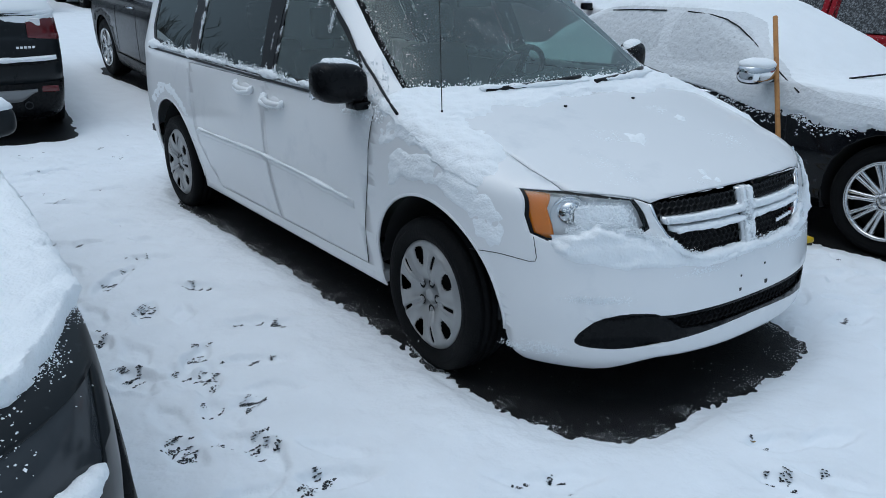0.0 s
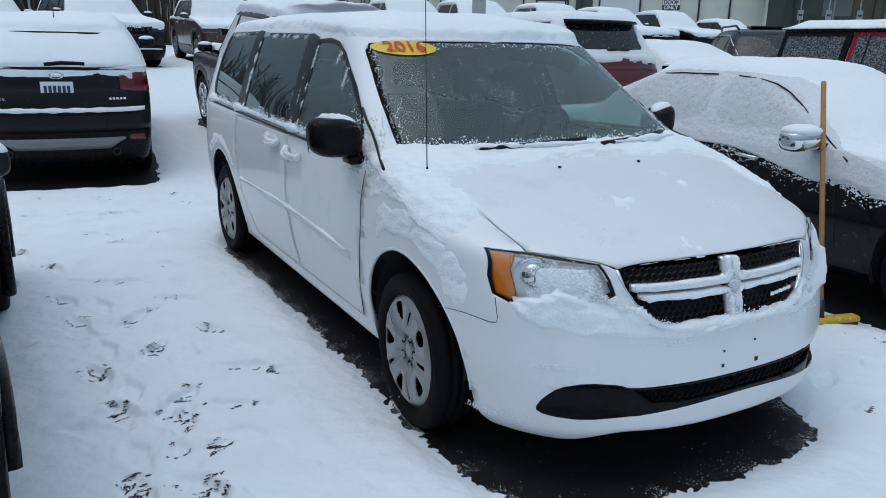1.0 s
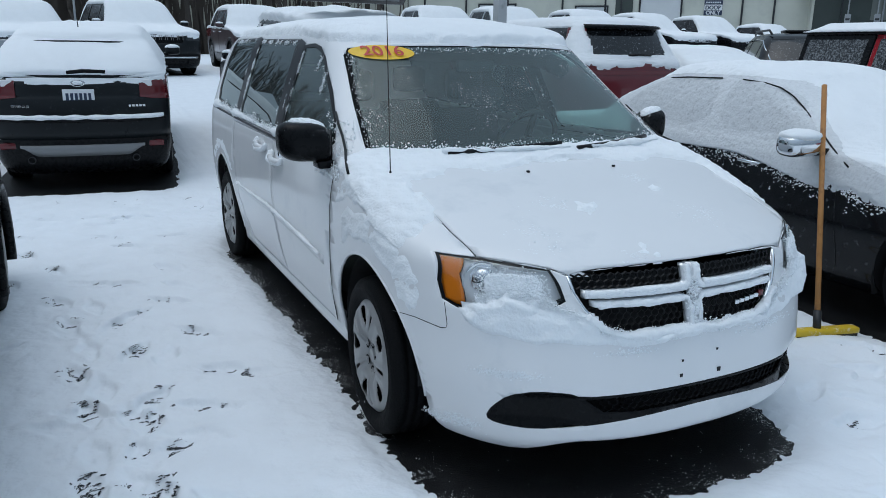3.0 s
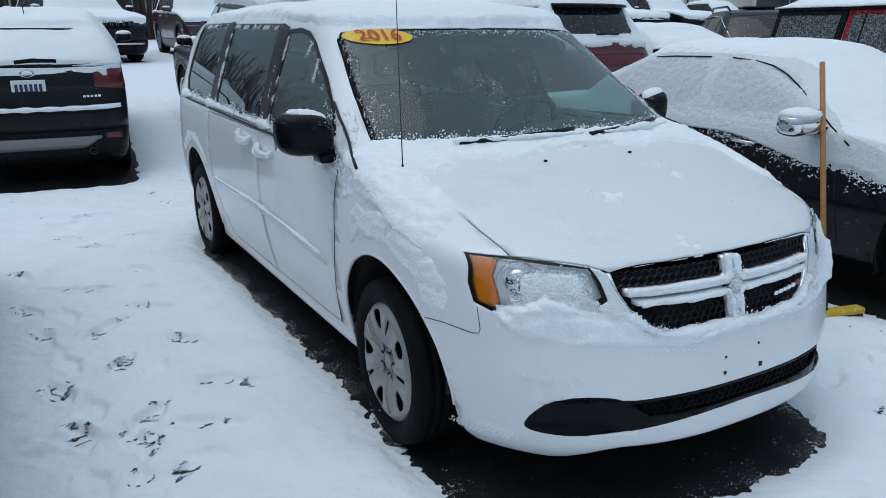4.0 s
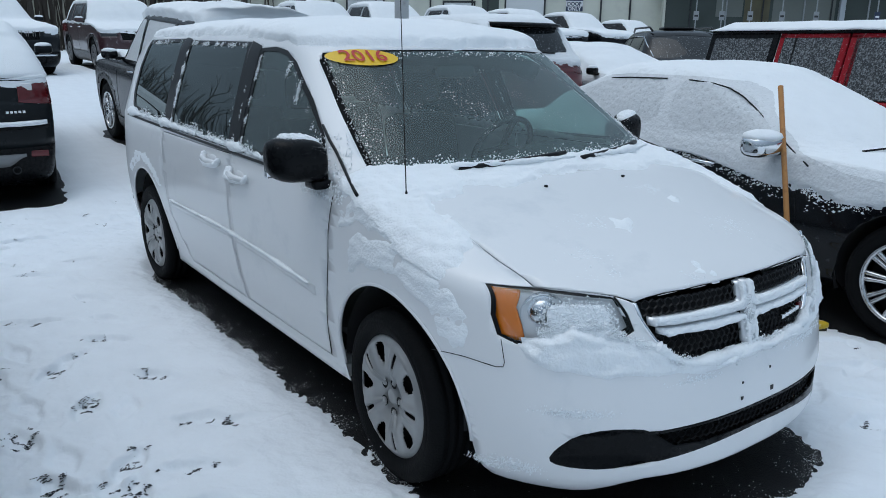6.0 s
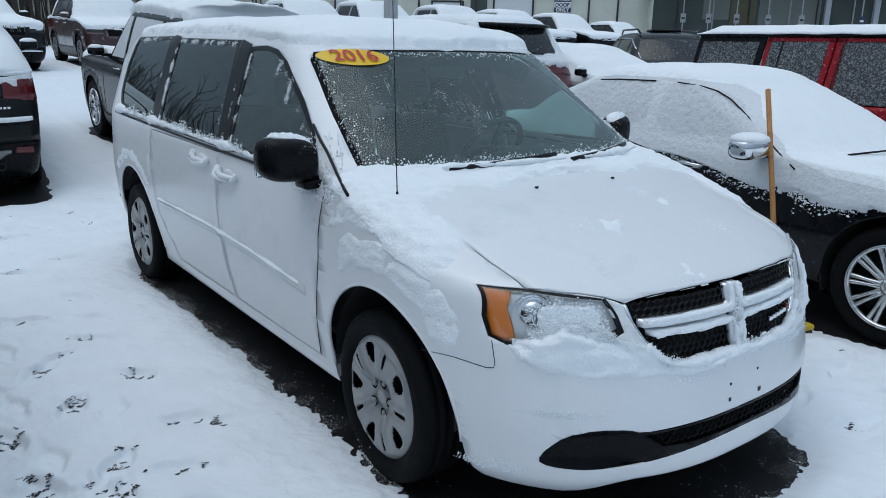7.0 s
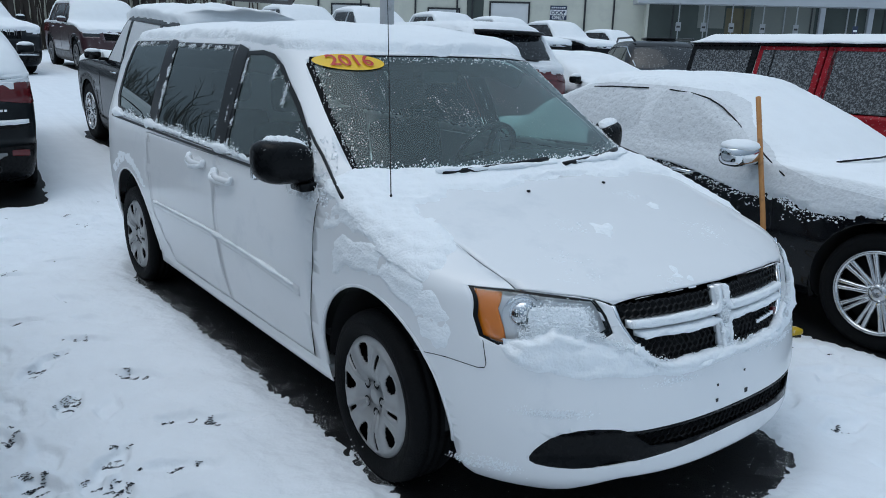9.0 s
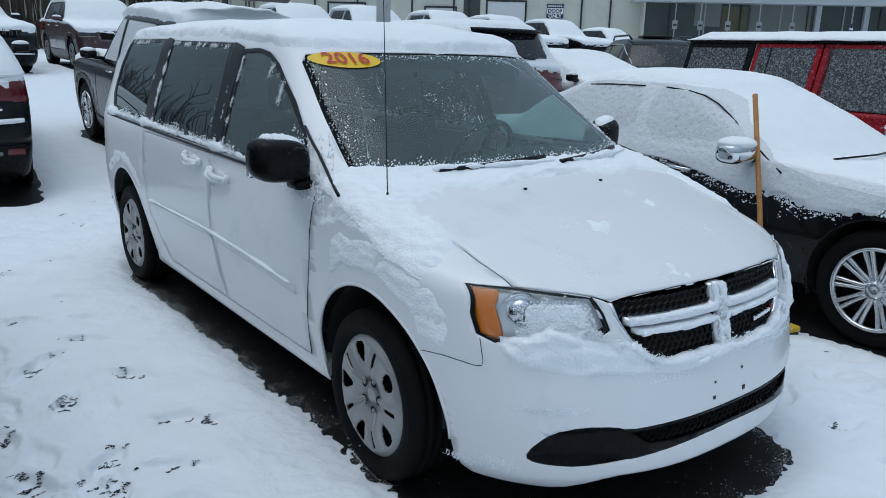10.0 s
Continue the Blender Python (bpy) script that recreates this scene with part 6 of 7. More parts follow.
def sedan_extra(car, tree):
    for s in (-1, 1):
        for line in (((0.62, 0.925, 0.928), (0.785, 1.015, 0.868), (0.95, 1.115, 0.800), (1.117, 1.220, 0.742), (1.23, 1.287, 0.716), (1.341, 1.335, 0.704), (1.472, 1.362, 0.706), (1.676, 1.378, 0.702)), ((1.86, 1.380, 0.705), (2.0, 1.378, 0.708), (2.2, 1.375, 0.707), (2.38, 1.364, 0.705))):
            ys = np.linspace(line[0][0], line[-1][0], 60)
            zs, xs = (np.interp(ys, [q[0] for q in line], [q[k] for q in line]) for k in (1, 2))
            part("window_gasket", tube([(s * (x + 0.003 + 0.007 * noise.noise(Vector((y * 17, s, 0)))), y, z) for x, y, z in zip(xs, ys, zs)], 0.0055, 5), TRIM, car, "dark window edge showing through snow")
    b = bmesh.new()
    part("wiper", tube([(-0.55, 0.50, 1.0), (-0.1, 0.44, 1.008), (0.3, 0.48, 1.015)], 0.007, 6, b), TRIM, car)


SED_X, SED_Y = 2.985, -0.49
SEDAN_FRONT_GLASS = [(0.90, 1.075), (1.30, 1.05), (1.72, 1.05), (1.745, 1.378), (1.54, 1.366), (1.34, 1.342), (1.17, 1.270), (1.04, 1.180)]
SEDAN_SIDE = [(-0.3, 0.70), (0.5, 0.70), (1.6, 0.88), (3.3, 0.90), (3.3, 1.05), (2.85, 1.22), (2.62, 1.33), (2.40, 1.388), (2.2, 1.405), (1.54, 1.402), (1.34, 1.380), (1.17, 1.315), (0.92, 1.14), (0.72, 1.0), (0.4, 0.91), (-0.3, 0.85)]
SEDAN_REAR_GLASS = [(1.80, 1.05), (2.50, 1.07), (2.74, 1.14), (2.62, 1.27), (2.40, 1.352), (2.20, 1.378), (1.84, 1.380)]
sedan, sedan_tree = build_car("sedan", settle(SED_X, SED_Y, 0, 2.85), "glossy black sedan blanketed with snow, bright multi-spoke wheels", BLACKP, SEDAN, 2.85, 0.345, 0.245, 0.235, "multi", (1.52, 2.62), FROSTGLASS, snow_low=0.02, snow_z=0.80, snow_depth=0.042, per=5, extra=sedan_extra, grain=0.006, mirror=(0.085, 1.32, CHROME), refine=2, ragged=0.10, bare=lambda q, n: q.z < 0.74 + 0.17 * smooth01(0.5, 1.6, q.y), films=(("thin_snow_on_window", rounded(SEDAN_FRONT_GLASS, 1), THINSNOW, "thin grey film of snow over a front window"), ("thin_snow_on_window", rounded(SEDAN_REAR_GLASS, 1), THINSNOW, "thin grey film of snow over a rear window"), ("blown_snow_on_side", SEDAN_SIDE, SIDESNOW, "greyer scaly snow on the side of a car")))

left_p = dict(SUVP, fo=0.95, rl=3.60, w=0.93, h=1.68, hood=0.94, belt=1.05, cowl=0.60, top=1.18)


def crossover_extra(car, tree):
    """Black flares over the wheel arches."""
    for s in (-1, 1):
        for y in (0.0, 2.75):
            part("arch_flare", tube([(s * 0.925, y + 0.415 * math.cos(a), 0.355 + 0.415 * math.sin(a)) for a in np.linspace(-0.35, math.pi + 0.35, 26)], 0.034, 8), PLASTIC, car, "black plastic wheel arch flare")


left_car, left_tree = build_car("crossover", settle(-3.315, -0.47, 0, 2.75), "dark grey crossover with a thick snowy hood", GREYP, left_p, 2.75, 0.355, 0.23, 0.225, "five", (1.45, 2.45), CARGLASS, snow_low=0.62, snow_z=0.90, snow_depth=0.055, per=5, extra=crossover_extra, refine=2, ragged=0.10, grain=0.012, mirror=(-0.09, 0.85, None), bare=lambda q, n: q.y < 0.03 * noise.noise(q * 14) + 0.02 * noise.noise(q * 40) + float(np.interp(abs(q.x), [0.3, 0.72, 0.766, 0.793, 0.828, 0.874, 0.95], [-0.82, -0.66, -0.61, -0.57, -0.51, -0.42, -0.24])))
lumps("snow_on_headlamp", [Vector((-3.315, -0.47, 0)) + left_tree.ray_cast(Vector((x, -3, 0.765 - 0.03 * abs(x - 0.7))), Vector((0, 1, 0)))[0] + Vector((0, -0.012, 0)) for x in np.linspace(0.42, 0.86, 9)], 0.034, "clump of snow on a headlamp edge", 50, 0.8, 0.9)


def hatch_extra(car, tree):
    """Tail of the dark hatchback: plate, badge, spoiler slit, skid panel, exhausts, reflectors."""
    def bk(x, z, out=0.0):
        q = tree.ray_cast(Vector((x, 9, z)), Vector((0, -1, 0)))[0]
        return Vector((x, q.y + out, z))
    plate = bk(0, 1.04, 0.012)
    pl = part("licence_plate", slab(-0.155, 0.155, plate.y - 0.01, plate.y + 0.006, 0.965, 1.115, 0.004), SIGNWHITE, car, "white licence plate with blue bars")
    for k in range(6):
        x = -0.11 + 0.044 * k
        part("plate_mark", slab(x - 0.014, x + 0.014, plate.y + 0.006, plate.y + 0.010, 1.00, 1.075), SIGNBLUE, pl, smooth=False)
    e = lathe([(0, 0.001), (0, 0.03), (0.012, 0.045), (0.0, 0.05)], 28)
    for v in e.verts:
        v.co = Vector((v.co.y * 1.5, bk(0, 1.175).y + 0.004 + v.co.x, 1.175 + v.co.z * 0.75))
    part("badge", e, CHROME, car, "oval badge")
    def band(z0, z1, xw, out, material, nm, lab="", cut=0.0):
        b = bmesh.new()
        rows = [[b.verts.new(bk(x, z, o)) for z, o in ((z0 + up, -0.01), (z0 + 0.01 + up, out), (z1 - 0.01, out), (z1, -0.01))] for x in np.linspace(-xw, xw, 33) for up in (cut * smooth01(0.70 * xw, xw, abs(x)),)]
        for a, c in zip(rows, rows[1:]):
            for q in range(3):
                b.faces.new((a[q], c[q], c[q + 1], a[q + 1]))
        bmesh.ops.recalc_face_normals(b, faces=b.faces)
        return part(nm, b, material, car, lab)
    band(0.40, 0.53, 0.62, 0.03, GUNMETAL, "skid_panel", "grey skid panel", 0.09)
    band(0.765, 0.815, 0.86, 0.05, PLASTIC, "bumper_ledge")
    band(1.535, 1.56, 0.55, 0.012, REDLENS, "brake_light", "thin high brake light")
    for s in (-1, 1):
        c = bk(s * 0.72, 0.50, 0.012)
        part("reflector", slab(c.x - 0.10, c.x + 0.10, c.y - 0.02, c.y + 0.012, 0.485, 0.55, 0.012), REDLENS, car, "red reflector")
        c = bk(s * 0.52, 0.40, 0.02)
        ex = lathe([(0, 0.04), (0.02, 0.04), (0.02, 0.032), (0, 0.032)], 16)
        bmesh.ops.rotate(ex, verts=ex.verts, cent=(0, 0, 0), matrix=Matrix.Rotation(math.pi / 2, 3, "Z"))
        bmesh.ops.translate(ex, verts=ex.verts, vec=(c.x, c.y, 0.37))
        part("exhaust_tip", ex, DARKMET, car)
        c = bk(s * 0.685, 1.18, 0.014)
        part("lamp_insert", slab(c.x - 0.055, c.x + 0.055, c.y - 0.02, c.y + 0.006, 1.135, 1.205, 0.008), LENSGREY, car, "clear reversing lamp")
        for k in range(5):
            c = bk(s * (0.50 + 0.036 * k), 0.94, 0.004)
            part("badge_bar", slab(c.x - 0.013, c.x + 0.013, c.y - 0.008, c.y + 0.006, 0.927, 0.951, 0.002), CHROME, car, smooth=False)
    part("wiper", tube([bk(0.10, 1.285, 0.02), bk(-0.06, 1.30, 0.035), bk(-0.28, 1.29, 0.02)], 0.022, 6), PLASTIC, car, "rear wiper")
    # a black bar stands in for the shade of the spoiler slit
    part("spoiler_slit", tube([bk(x, 1.575 - 0.03 * x * x, 0.055) for x in np.linspace(-0.56, 0.56, 9)], 0.013, 6), TRIM, car, "black bar drawn for the shaded slit below the spoiler")
    lumpy = bmesh.new()
    rows = []
    for x in np.linspace(-0.84, 0.84, 60):
        c = bk(x, 0.825, 0.03)
        r = 0.026 * (1 + 0.5 * noise.noise(Vector((x * 9, 0, 0))))
        rows.append([lumpy.verts.new(c + Vector((0, 1.3 * r * math.cos(q), r * math.sin(q)))) for q in np.linspace(0, 6.283, 9)[:-1]])
    for a, d in zip(rows, rows[1:]):
        for q in range(8):
            lumpy.faces.new((a[q], a[(q + 1) % 8], d[(q + 1) % 8], d[q]))
    bmesh.ops.recalc_face_normals(lumpy, faces=lumpy.faces)
    so = part("snow_on_bumper", lumpy, SNOW)
    so.matrix_world = car.matrix_world.copy()
    tagged(so, "line of snow on the rear bumper ledge", "snow", kind="stuff")
    part("antenna_mast", tube([(0.0, 2.75, 1.68), (0.0, 2.82, 1.88)], 0.006, 6, taper=0.003), TRIM, car, "short roof antenna")


HATCH = dict(SUVP, fo=0.88, rl=3.60, w=0.92, h=1.69, hood=1.05, belt=1.225, tail=3.50, rear_top=3.02, tailr=0.34)
hatch_pose = settle(-1.48, 9.97, 174, 2.69)
hatch, hatch_tree = build_car("compact_suv", hatch_pose, "dark green-grey compact SUV with snowy rear window", GREYP, HATCH, 2.69, 0.350, 0.23, 0.235, "five", (1.35, 2.35), CARGLASS, snow_low=0.30, snow_z=1.22, snow_depth=0.05, per=5, extra=hatch_extra, cladding=0.62)


def jeep_extra(car, tree):
    def fp(x, z, out=0.0):
        q = tree.ray_cast(Vector((x, -9, z)), Vector((0, 1, 0)))[0]
        return Vector((x, q.y - out, z))
    for k in range(7):
        x = -0.42 + 0.14 * k
        c = fp(x, 0.93, 0.012)
        part("grille_slot_frame", slab(x - 0.052, x - 0.044, c.y, c.y + 0.03, 0.86, 0.98, 0.002), GUNMETAL, car)
        part("grille_slot_frame", slab(x + 0.044, x + 0.052, c.y, c.y + 0.03, 0.86, 0.98, 0.002), GUNMETAL, car)
    b = bmesh.new()
    part("bumper_chrome", tube([fp(x, 0.46, 0.02) for x in np.linspace(-0.8, 0.8, 15)], 0.022, 6, b), CHROME, car, "chrome lower bumper strip")


JX, JY = 0.04, 17.9
JEEP = dict(SUVP, fo=0.95, rl=4.05, w=0.98, h=1.80, hood=1.05, belt=1.15, cowl=0.55, top=1.2, rear_top=3.6, tail=3.95, nose=0.40, power=3.2)
build_car("large_suv", settle(JX, JY, 10, 3.09), "dark green large SUV under a snow blanket", GREYP, JEEP, 3.09, 0.40, 0.27, 0.265, "dark", (1.6, 2.7), CARGLASS, snow_low=0.30, snow_z=1.0, snow_depth=0.06, extra=jeep_extra, cladding=0.5, glass_snow="front")
GC = dict(SUVP, fo=0.93, rl=3.85, w=0.95, h=1.76, hood=1.03, belt=1.14, nose=0.42, power=3.0)
build_car("suv", settle(2.98, 18.6, 0, 2.91), "dark maroon SUV with a snow-covered hood and windshield", MAROON, GC, 2.91, 0.385, 0.255, 0.26, "dark", (1.5, 2.5), CARGLASS, snow_low=0.35, snow_z=1.0, snow_depth=0.06, cladding=0.45, glass_snow="front")
build_car("suv", settle(-2.65, 18.0, 10, 2.8), "silver SUV almost hidden under snow", SILVER, dict(SUVP, nose=0.45), 2.8, 0.37, 0.24, 0.24, "five", (1.45, 2.4), CARGLASS, snow_low=0.30, snow_z=0.95, snow_depth=0.06)

# dark red SUV, tail towards the lane
DUR = dict(SUVP, fo=0.93, rl=4.12, w=0.96, h=1.77, hood=1.05, belt=1.19, cowl=0.5, top=1.1, rear_top=3.72, tail=4.0, tailr=0.30)


def dur_extra(car, tree):
    def bk(x, z, out=0.0):
        q = tree.ray_cast(Vector((x, 9, z)), Vector((0, -1, 0)))[0]
        return Vector((x, q.y + out, z))
    b = bmesh.new()
    rows = [[b.verts.new(v) for v in (bk(x, 1.60, -0.02), bk(x, 1.615, 0.12), bk(x, 1.65, 0.12), bk(x, 1.67, -0.05))] for x in np.linspace(-0.62, 0.62, 13)]
    for a, c in zip(rows, rows[1:]):
        for q in range(3):
            b.faces.new((a[q], c[q], c[q + 1], a[q + 1]))
    b.faces.new(rows[0]), b.faces.new(rows[-1][::-1])
    bmesh.ops.recalc_face_normals(b, faces=b.faces)
    part("roof_spoiler", b, PLASTIC, car, "dark roof spoiler")
    part("wiper", tube([bk(0.1, 1.25, 0.02), bk(-0.1, 1.265, 0.03), bk(-0.3, 1.255, 0.02)], 0.014, 6), TRIM, car)
    b = bmesh.new()
    rows = [[b.verts.new(bk(x, z, 0.012)) for z in (1.00, 1.05)] for x in np.linspace(-0.9, 0.9, 17)]
    for a, c in zip(rows, rows[1:]):
        b.faces.new((a[0], c[0], c[1], a[1]))
    part("light_bar", b, REDLENS, car, "full-width red tail light")


build_car("suv", settle(5.04, 9.72, 180, 3.04), "dark red SUV with snow over its roof and sides", DEEPRED, DUR, 3.04, 0.385, 0.255, 0.265, "dark", (1.55, 2.7), CARGLASS, snow_low=-0.6, snow_z=1.13, snow_depth=0.03, extra=dur_extra, bare=lambda q, n: (q.y > 3.7 and q.z < 1.06 and abs(n.z) < 0.5) or (1.25 < q.z < 1.62 and ((q.y > 3.55 and abs(q.x) < 0.62 + 0.02 * noise.noise(q * 9)) or (abs(n.x) > 0.6 and 0.9 < q.y < 3.55 and not 2.62 < q.y < 2.78 and noise.noise(q * 5) > -0.35))), ragged=0.08, refine=2)

# white-topped sedan and black wagon further back
build_car("sedan", settle(7.35, 5.1, 0, 2.8), "sedan completely covered with snow", SILVER, dict(SEDAN, h=1.38, belt=0.92, hood=0.83), 2.8, 0.34, 0.24, 0.23, "five", (1.5, 2.55), FROSTGLASS, snow_low=0.05, snow_z=0.85, snow_depth=0.06, detail=False)


def rails_extra(car, tree):
    for s in (-1, 1):
        part("roof_rail", tube([(s * 0.60, 1.2, 1.66), (s * 0.62, 1.4, 1.74), (s * 0.62, 2.8, 1.74), (s * 0.60, 3.0, 1.66)], 0.02, 6), TRIM, car)
        pts = [side_pt_on(tree, y, z, s, 0.006) for y, z in ((0.62, 1.17), (1.0, 1.42), (1.3, 1.54), (2.0, 1.565), (2.9, 1.54))]
        part("window_trim", tube(pts, 0.012, 6), CHROME, car, "chrome window trim")
    part("roof_pod", slab(-0.30, 0.30, 1.5, 2.0, 1.70, 1.75, 0.02), TRIM, car)


build_car("wagon", settle(10.1, 6.85, -38, 2.8), "black wagon with chrome window trim and roof rails", BLACKP, dict(SUVP, h=1.70), 2.8, 0.365, 0.24, 0.235, "dark", (1.35, 2.45), CARGLASS, snow_low=0.95, snow_z=2.5, snow_depth=0.02, extra=rails_extra, detail=False)

# black SUV heading away, tail behind the minivan
def tailgate_extra(car, tree):
    """Raised liftgate with a pale lining."""
    g = slab(-0.66, 0.66, 0.0, 0.95, -0.03, 0.03, 0.02)
    f = slab(-0.56, 0.56, 0.10, 0.84, -0.044, -0.028, 0.006)
    for b in (g, f):
        bmesh.ops.rotate(b, verts=b.verts, cent=(0, 0, 0), matrix=Matrix.Rotation(radians(36), 3, "X"))
        bmesh.ops.translate(b, verts=b.verts, vec=(0, 3.10, 2.10))
    gate = part("liftgate", g, BLACKP, car, "raised black liftgate")
    part("gate_lining", f, GALV, gate, "pale grey lining of the liftgate")


BIG = dict(SUVP, fo=0.92, rl=3.85, w=0.97, h=1.90, hood=1.08, belt=1.18, cowl=0.5, top=1.1, rear_top=3.4, tail=3.72, nose=0.45, power=3.0)
build_car("suv", settle(1.27, 9.80, 181, 2.95), "black SUV heaped with snow, parked behind the minivan", BLACKP, BIG, 2.95, 0.40, 0.27, 0.265, "multi", (1.5, 2.6), THINSNOW, snow_low=0.72, snow_z=1.12, snow_depth=0.13, cladding=0.4, extra=tailgate_extra)


# ---------- pickups ----------
def build_pickup(name, m, label, paint, glass_snow=True, group="", detail=True):
    """Crew-cab pickup: shell of hood and cab, and a load bed of its own."""
    p = dict(fo=0.98, rl=3.05, w=1.02, h=1.93, hood=1.16, belt=1.28, cowl=0.62, top=1.28, rear_top=2.72, tail=2.95, nose=0.34, power=3.4, tailr=0.16)

    def extra(car, tree):
        bed = slab(-1.0, 1.0, 3.08, 4.85, 0.50, 1.26, 0.05)
        part("load_bed", bed, paint, car, "load bed filled with snow")
        for s in (-1, 1):
            part("running_board", slab(*sorted((s * 0.92, s * 1.06)), 0.55, 2.75, 0.36, 0.42, 0.02), PLASTIC, car)
            fl = []
            for y in (0.0,):
                pts = [(s * 1.03, y + 0.47 * math.cos(a), 0.40 + 0.47 * math.sin(a)) for a in np.linspace(-0.1, math.pi + 0.1, 16)]
                part("arch_flare", tube(pts, 0.03, 6), PLASTIC, car)
        def fp(x, z, out=0.0):
            q = tree.ray_cast(Vector((x, -9, z)), Vector((0, 1, 0)))[0]
            return Vector((x, q.y - out, z))
        part("front_bumper", tube([fp(x, 0.52, 0.04) for x in np.linspace(-0.92, 0.92, 13)], 0.10, 8), paint, car, "deep front bumper")
        for z in (0.96, 1.02):
            part("grille_bar", tube([fp(x, z, 0.01) for x in np.linspace(-0.5, 0.5, 9)], 0.014, 5), CHROME, car)
    return build_car(name, m, label, paint, p, 3.57, 0.40, 0.25, 0.27, "dark", (1.72,), CARGLASS, snow_low=0.30, snow_z=1.05, snow_depth=0.07, category="pickup truck", group=group, glass_snow=glass_snow, extra=extra, detail=detail, per=3)


def lot_place(dist, bearing, z, turn=0.0):
    """A pose at a distance and bearing from the open side of the lot."""
    return pose(-2.34 + dist * math.sin(radians(bearing)), -2.25 + dist * math.cos(radians(bearing)), z, 0, 0, turn)


for paint_, words, places in ((SILVER, "silver pickup truck covered with snow, in a row", ((23.0, 28.6, 0.90, 0), (23.5, 33.9, 0.92, 0), (25.5, 39.5, 0.93, 0))),
                              (BLACKP, "black pickup truck with a snow-covered hood, in a row", ((28.0, 43.7, 0.93, 2), (30.5, 47.4, 0.93, -2), (37.0, 51.1, 0.85, 4)))):
    truck, _ = build_pickup("pickup_truck", lot_place(*places[0]), words, paint_, "front", "row of pickup trucks", False)
    truck_snow = [o for o in scene.collection.objects if o.name.startswith("snow_on_car")][-1]
    for place in places[1:]:
        copy_thing(truck, lot_place(*place))
        copy_thing(truck_snow, lot_place(*place))


# ---------- red four-door off-roader with a black hard top ----------
def build_offroader():
    car = thing("offroader", settle(5.745, -0.795, 0, 3.0), "red boxy off-roader with black hard top dusted with snow", "car")
    w, fo = 0.93, 0.62
    tub = slab(-w, w, 0.35, 3.72, 0.50, 1.14, 0.04)
    part("body_tub", tub, REDP, car, "red body tub")
    part("hood", slab(-0.72, 0.72, -0.55, 0.55, 0.78, 1.13, 0.06), REDP, car)
    part("grille", slab(-0.62, 0.62, -0.62, -0.52, 0.72, 1.08, 0.03), REDP, car)
    for k in range(7):
        x = -0.42 + 0.14 * k
        part("grille_slot", slab(x - 0.035, x + 0.035, -0.628, -0.60, 0.78, 1.04, 0.01), WELL, car)
    part("front_bumper", slab(-0.85, 0.85, -0.85, -0.66, 0.55, 0.72, 0.04), PLASTIC, car)
    part("rear_bumper", slab(-0.85, 0.85, 3.70, 3.86, 0.52, 0.70, 0.04), PLASTIC, car)
    part("underbody", slab(-0.6, 0.6, -0.5, 3.6, 0.40, 0.52), WELL, car)
    # hard top: roof slab, rear quarter with a window, frames
    part("hard_top_roof", slab(-0.72, 0.72, 0.95, 3.78, 1.738, 1.785, 0.02), PLASTIC, car, "black hard top roof")
    part("windshield", slab(-0.66, 0.66, 0.62, 0.66, 1.14, 1.72), CARGLASS, car)
    for s in (-1, 1):
        xs = lambda z: s * (0.90 - 0.20 * (z - 1.14) / 0.60)

        def wall(y0, y1, z0, z1, material, nm, th=0.03, lab="", par=car, lean0=0.0, lean1=0.0):
            b = bmesh.new()
            vs = [[b.verts.new((xs(z) - s * q * th, y, z)) for q in (0, 1)] for y, z in ((y0, z0), (y1, z0), (y1 + lean1, z1), (y0 + lean0, z1))]
            for k in range(4):
                b.faces.new((vs[k][0], vs[(k + 1) % 4][0], vs[(k + 1) % 4][1], vs[k][1]))
            b.faces.new([v[0] for v in vs]), b.faces.new([v[1] for v in vs][::-1])
            bmesh.ops.recalc_face_normals(b, faces=b.faces)
            bmesh.ops.bevel(b, geom=b.edges[:], offset=0.006, segments=1, affect="EDGES")
            return part(nm, b, material, par, lab, smooth=False)
        # rear quarter of the top
        q = wall(3.005, 3.79, 1.14, 1.76, PLASTIC, "hard_top_side", 0.03, "black hard top side")
        wall(3.065, 3.725, 1.17, 1.695, FROSTGLASS, "quarter_window", -0.004, "snow-speckled quarter window", q)
        for nm, y0, y1, lean0 in (("rear_door", 2.30, 2.99, 0.0), ("front_door", 0.98, 2.285, 0.30)):
            d = wall(y0, y1, 0.62, 1.14, REDP, nm, 0.03, "red door")
            wall(y0, y0 + 0.06, 1.14, 1.73, REDP, "window_post", 0.035, "", d, lean0, lean0)
            wall(y1 - (0.055 if nm == "rear_door" else 0.10), y1, 1.14, 1.73, REDP, "window_post", 0.035, "", d)
            wall(y0 + lean0, y1, 1.695, 1.74, REDP, "window_header", 0.036, "", d)
            wall(y0 + 0.055, y1 - 0.05, 1.15, 1.70, FROSTGLASS, "door_window", 0.006, "snow-speckled window", d, lean0, 0.0)
            part("door_handle", tube([(xs(1.05) * 1.02, y1 - 0.24, 1.04), (xs(1.05) * 1.05, y1 - 0.17, 1.04), (xs(1.05) * 1.02, y1 - 0.10, 1.04)], 0.014, 6), PLASTIC, d)
        wall(2.80, 2.83, 1.15, 1.70, TRIM, "window_divider", 0.02)
        for y in (0.0, 3.0):
            add_wheel(car, s * 0.80, y, 0.40, 0.235, 0.27, "dark", s, fine=False)
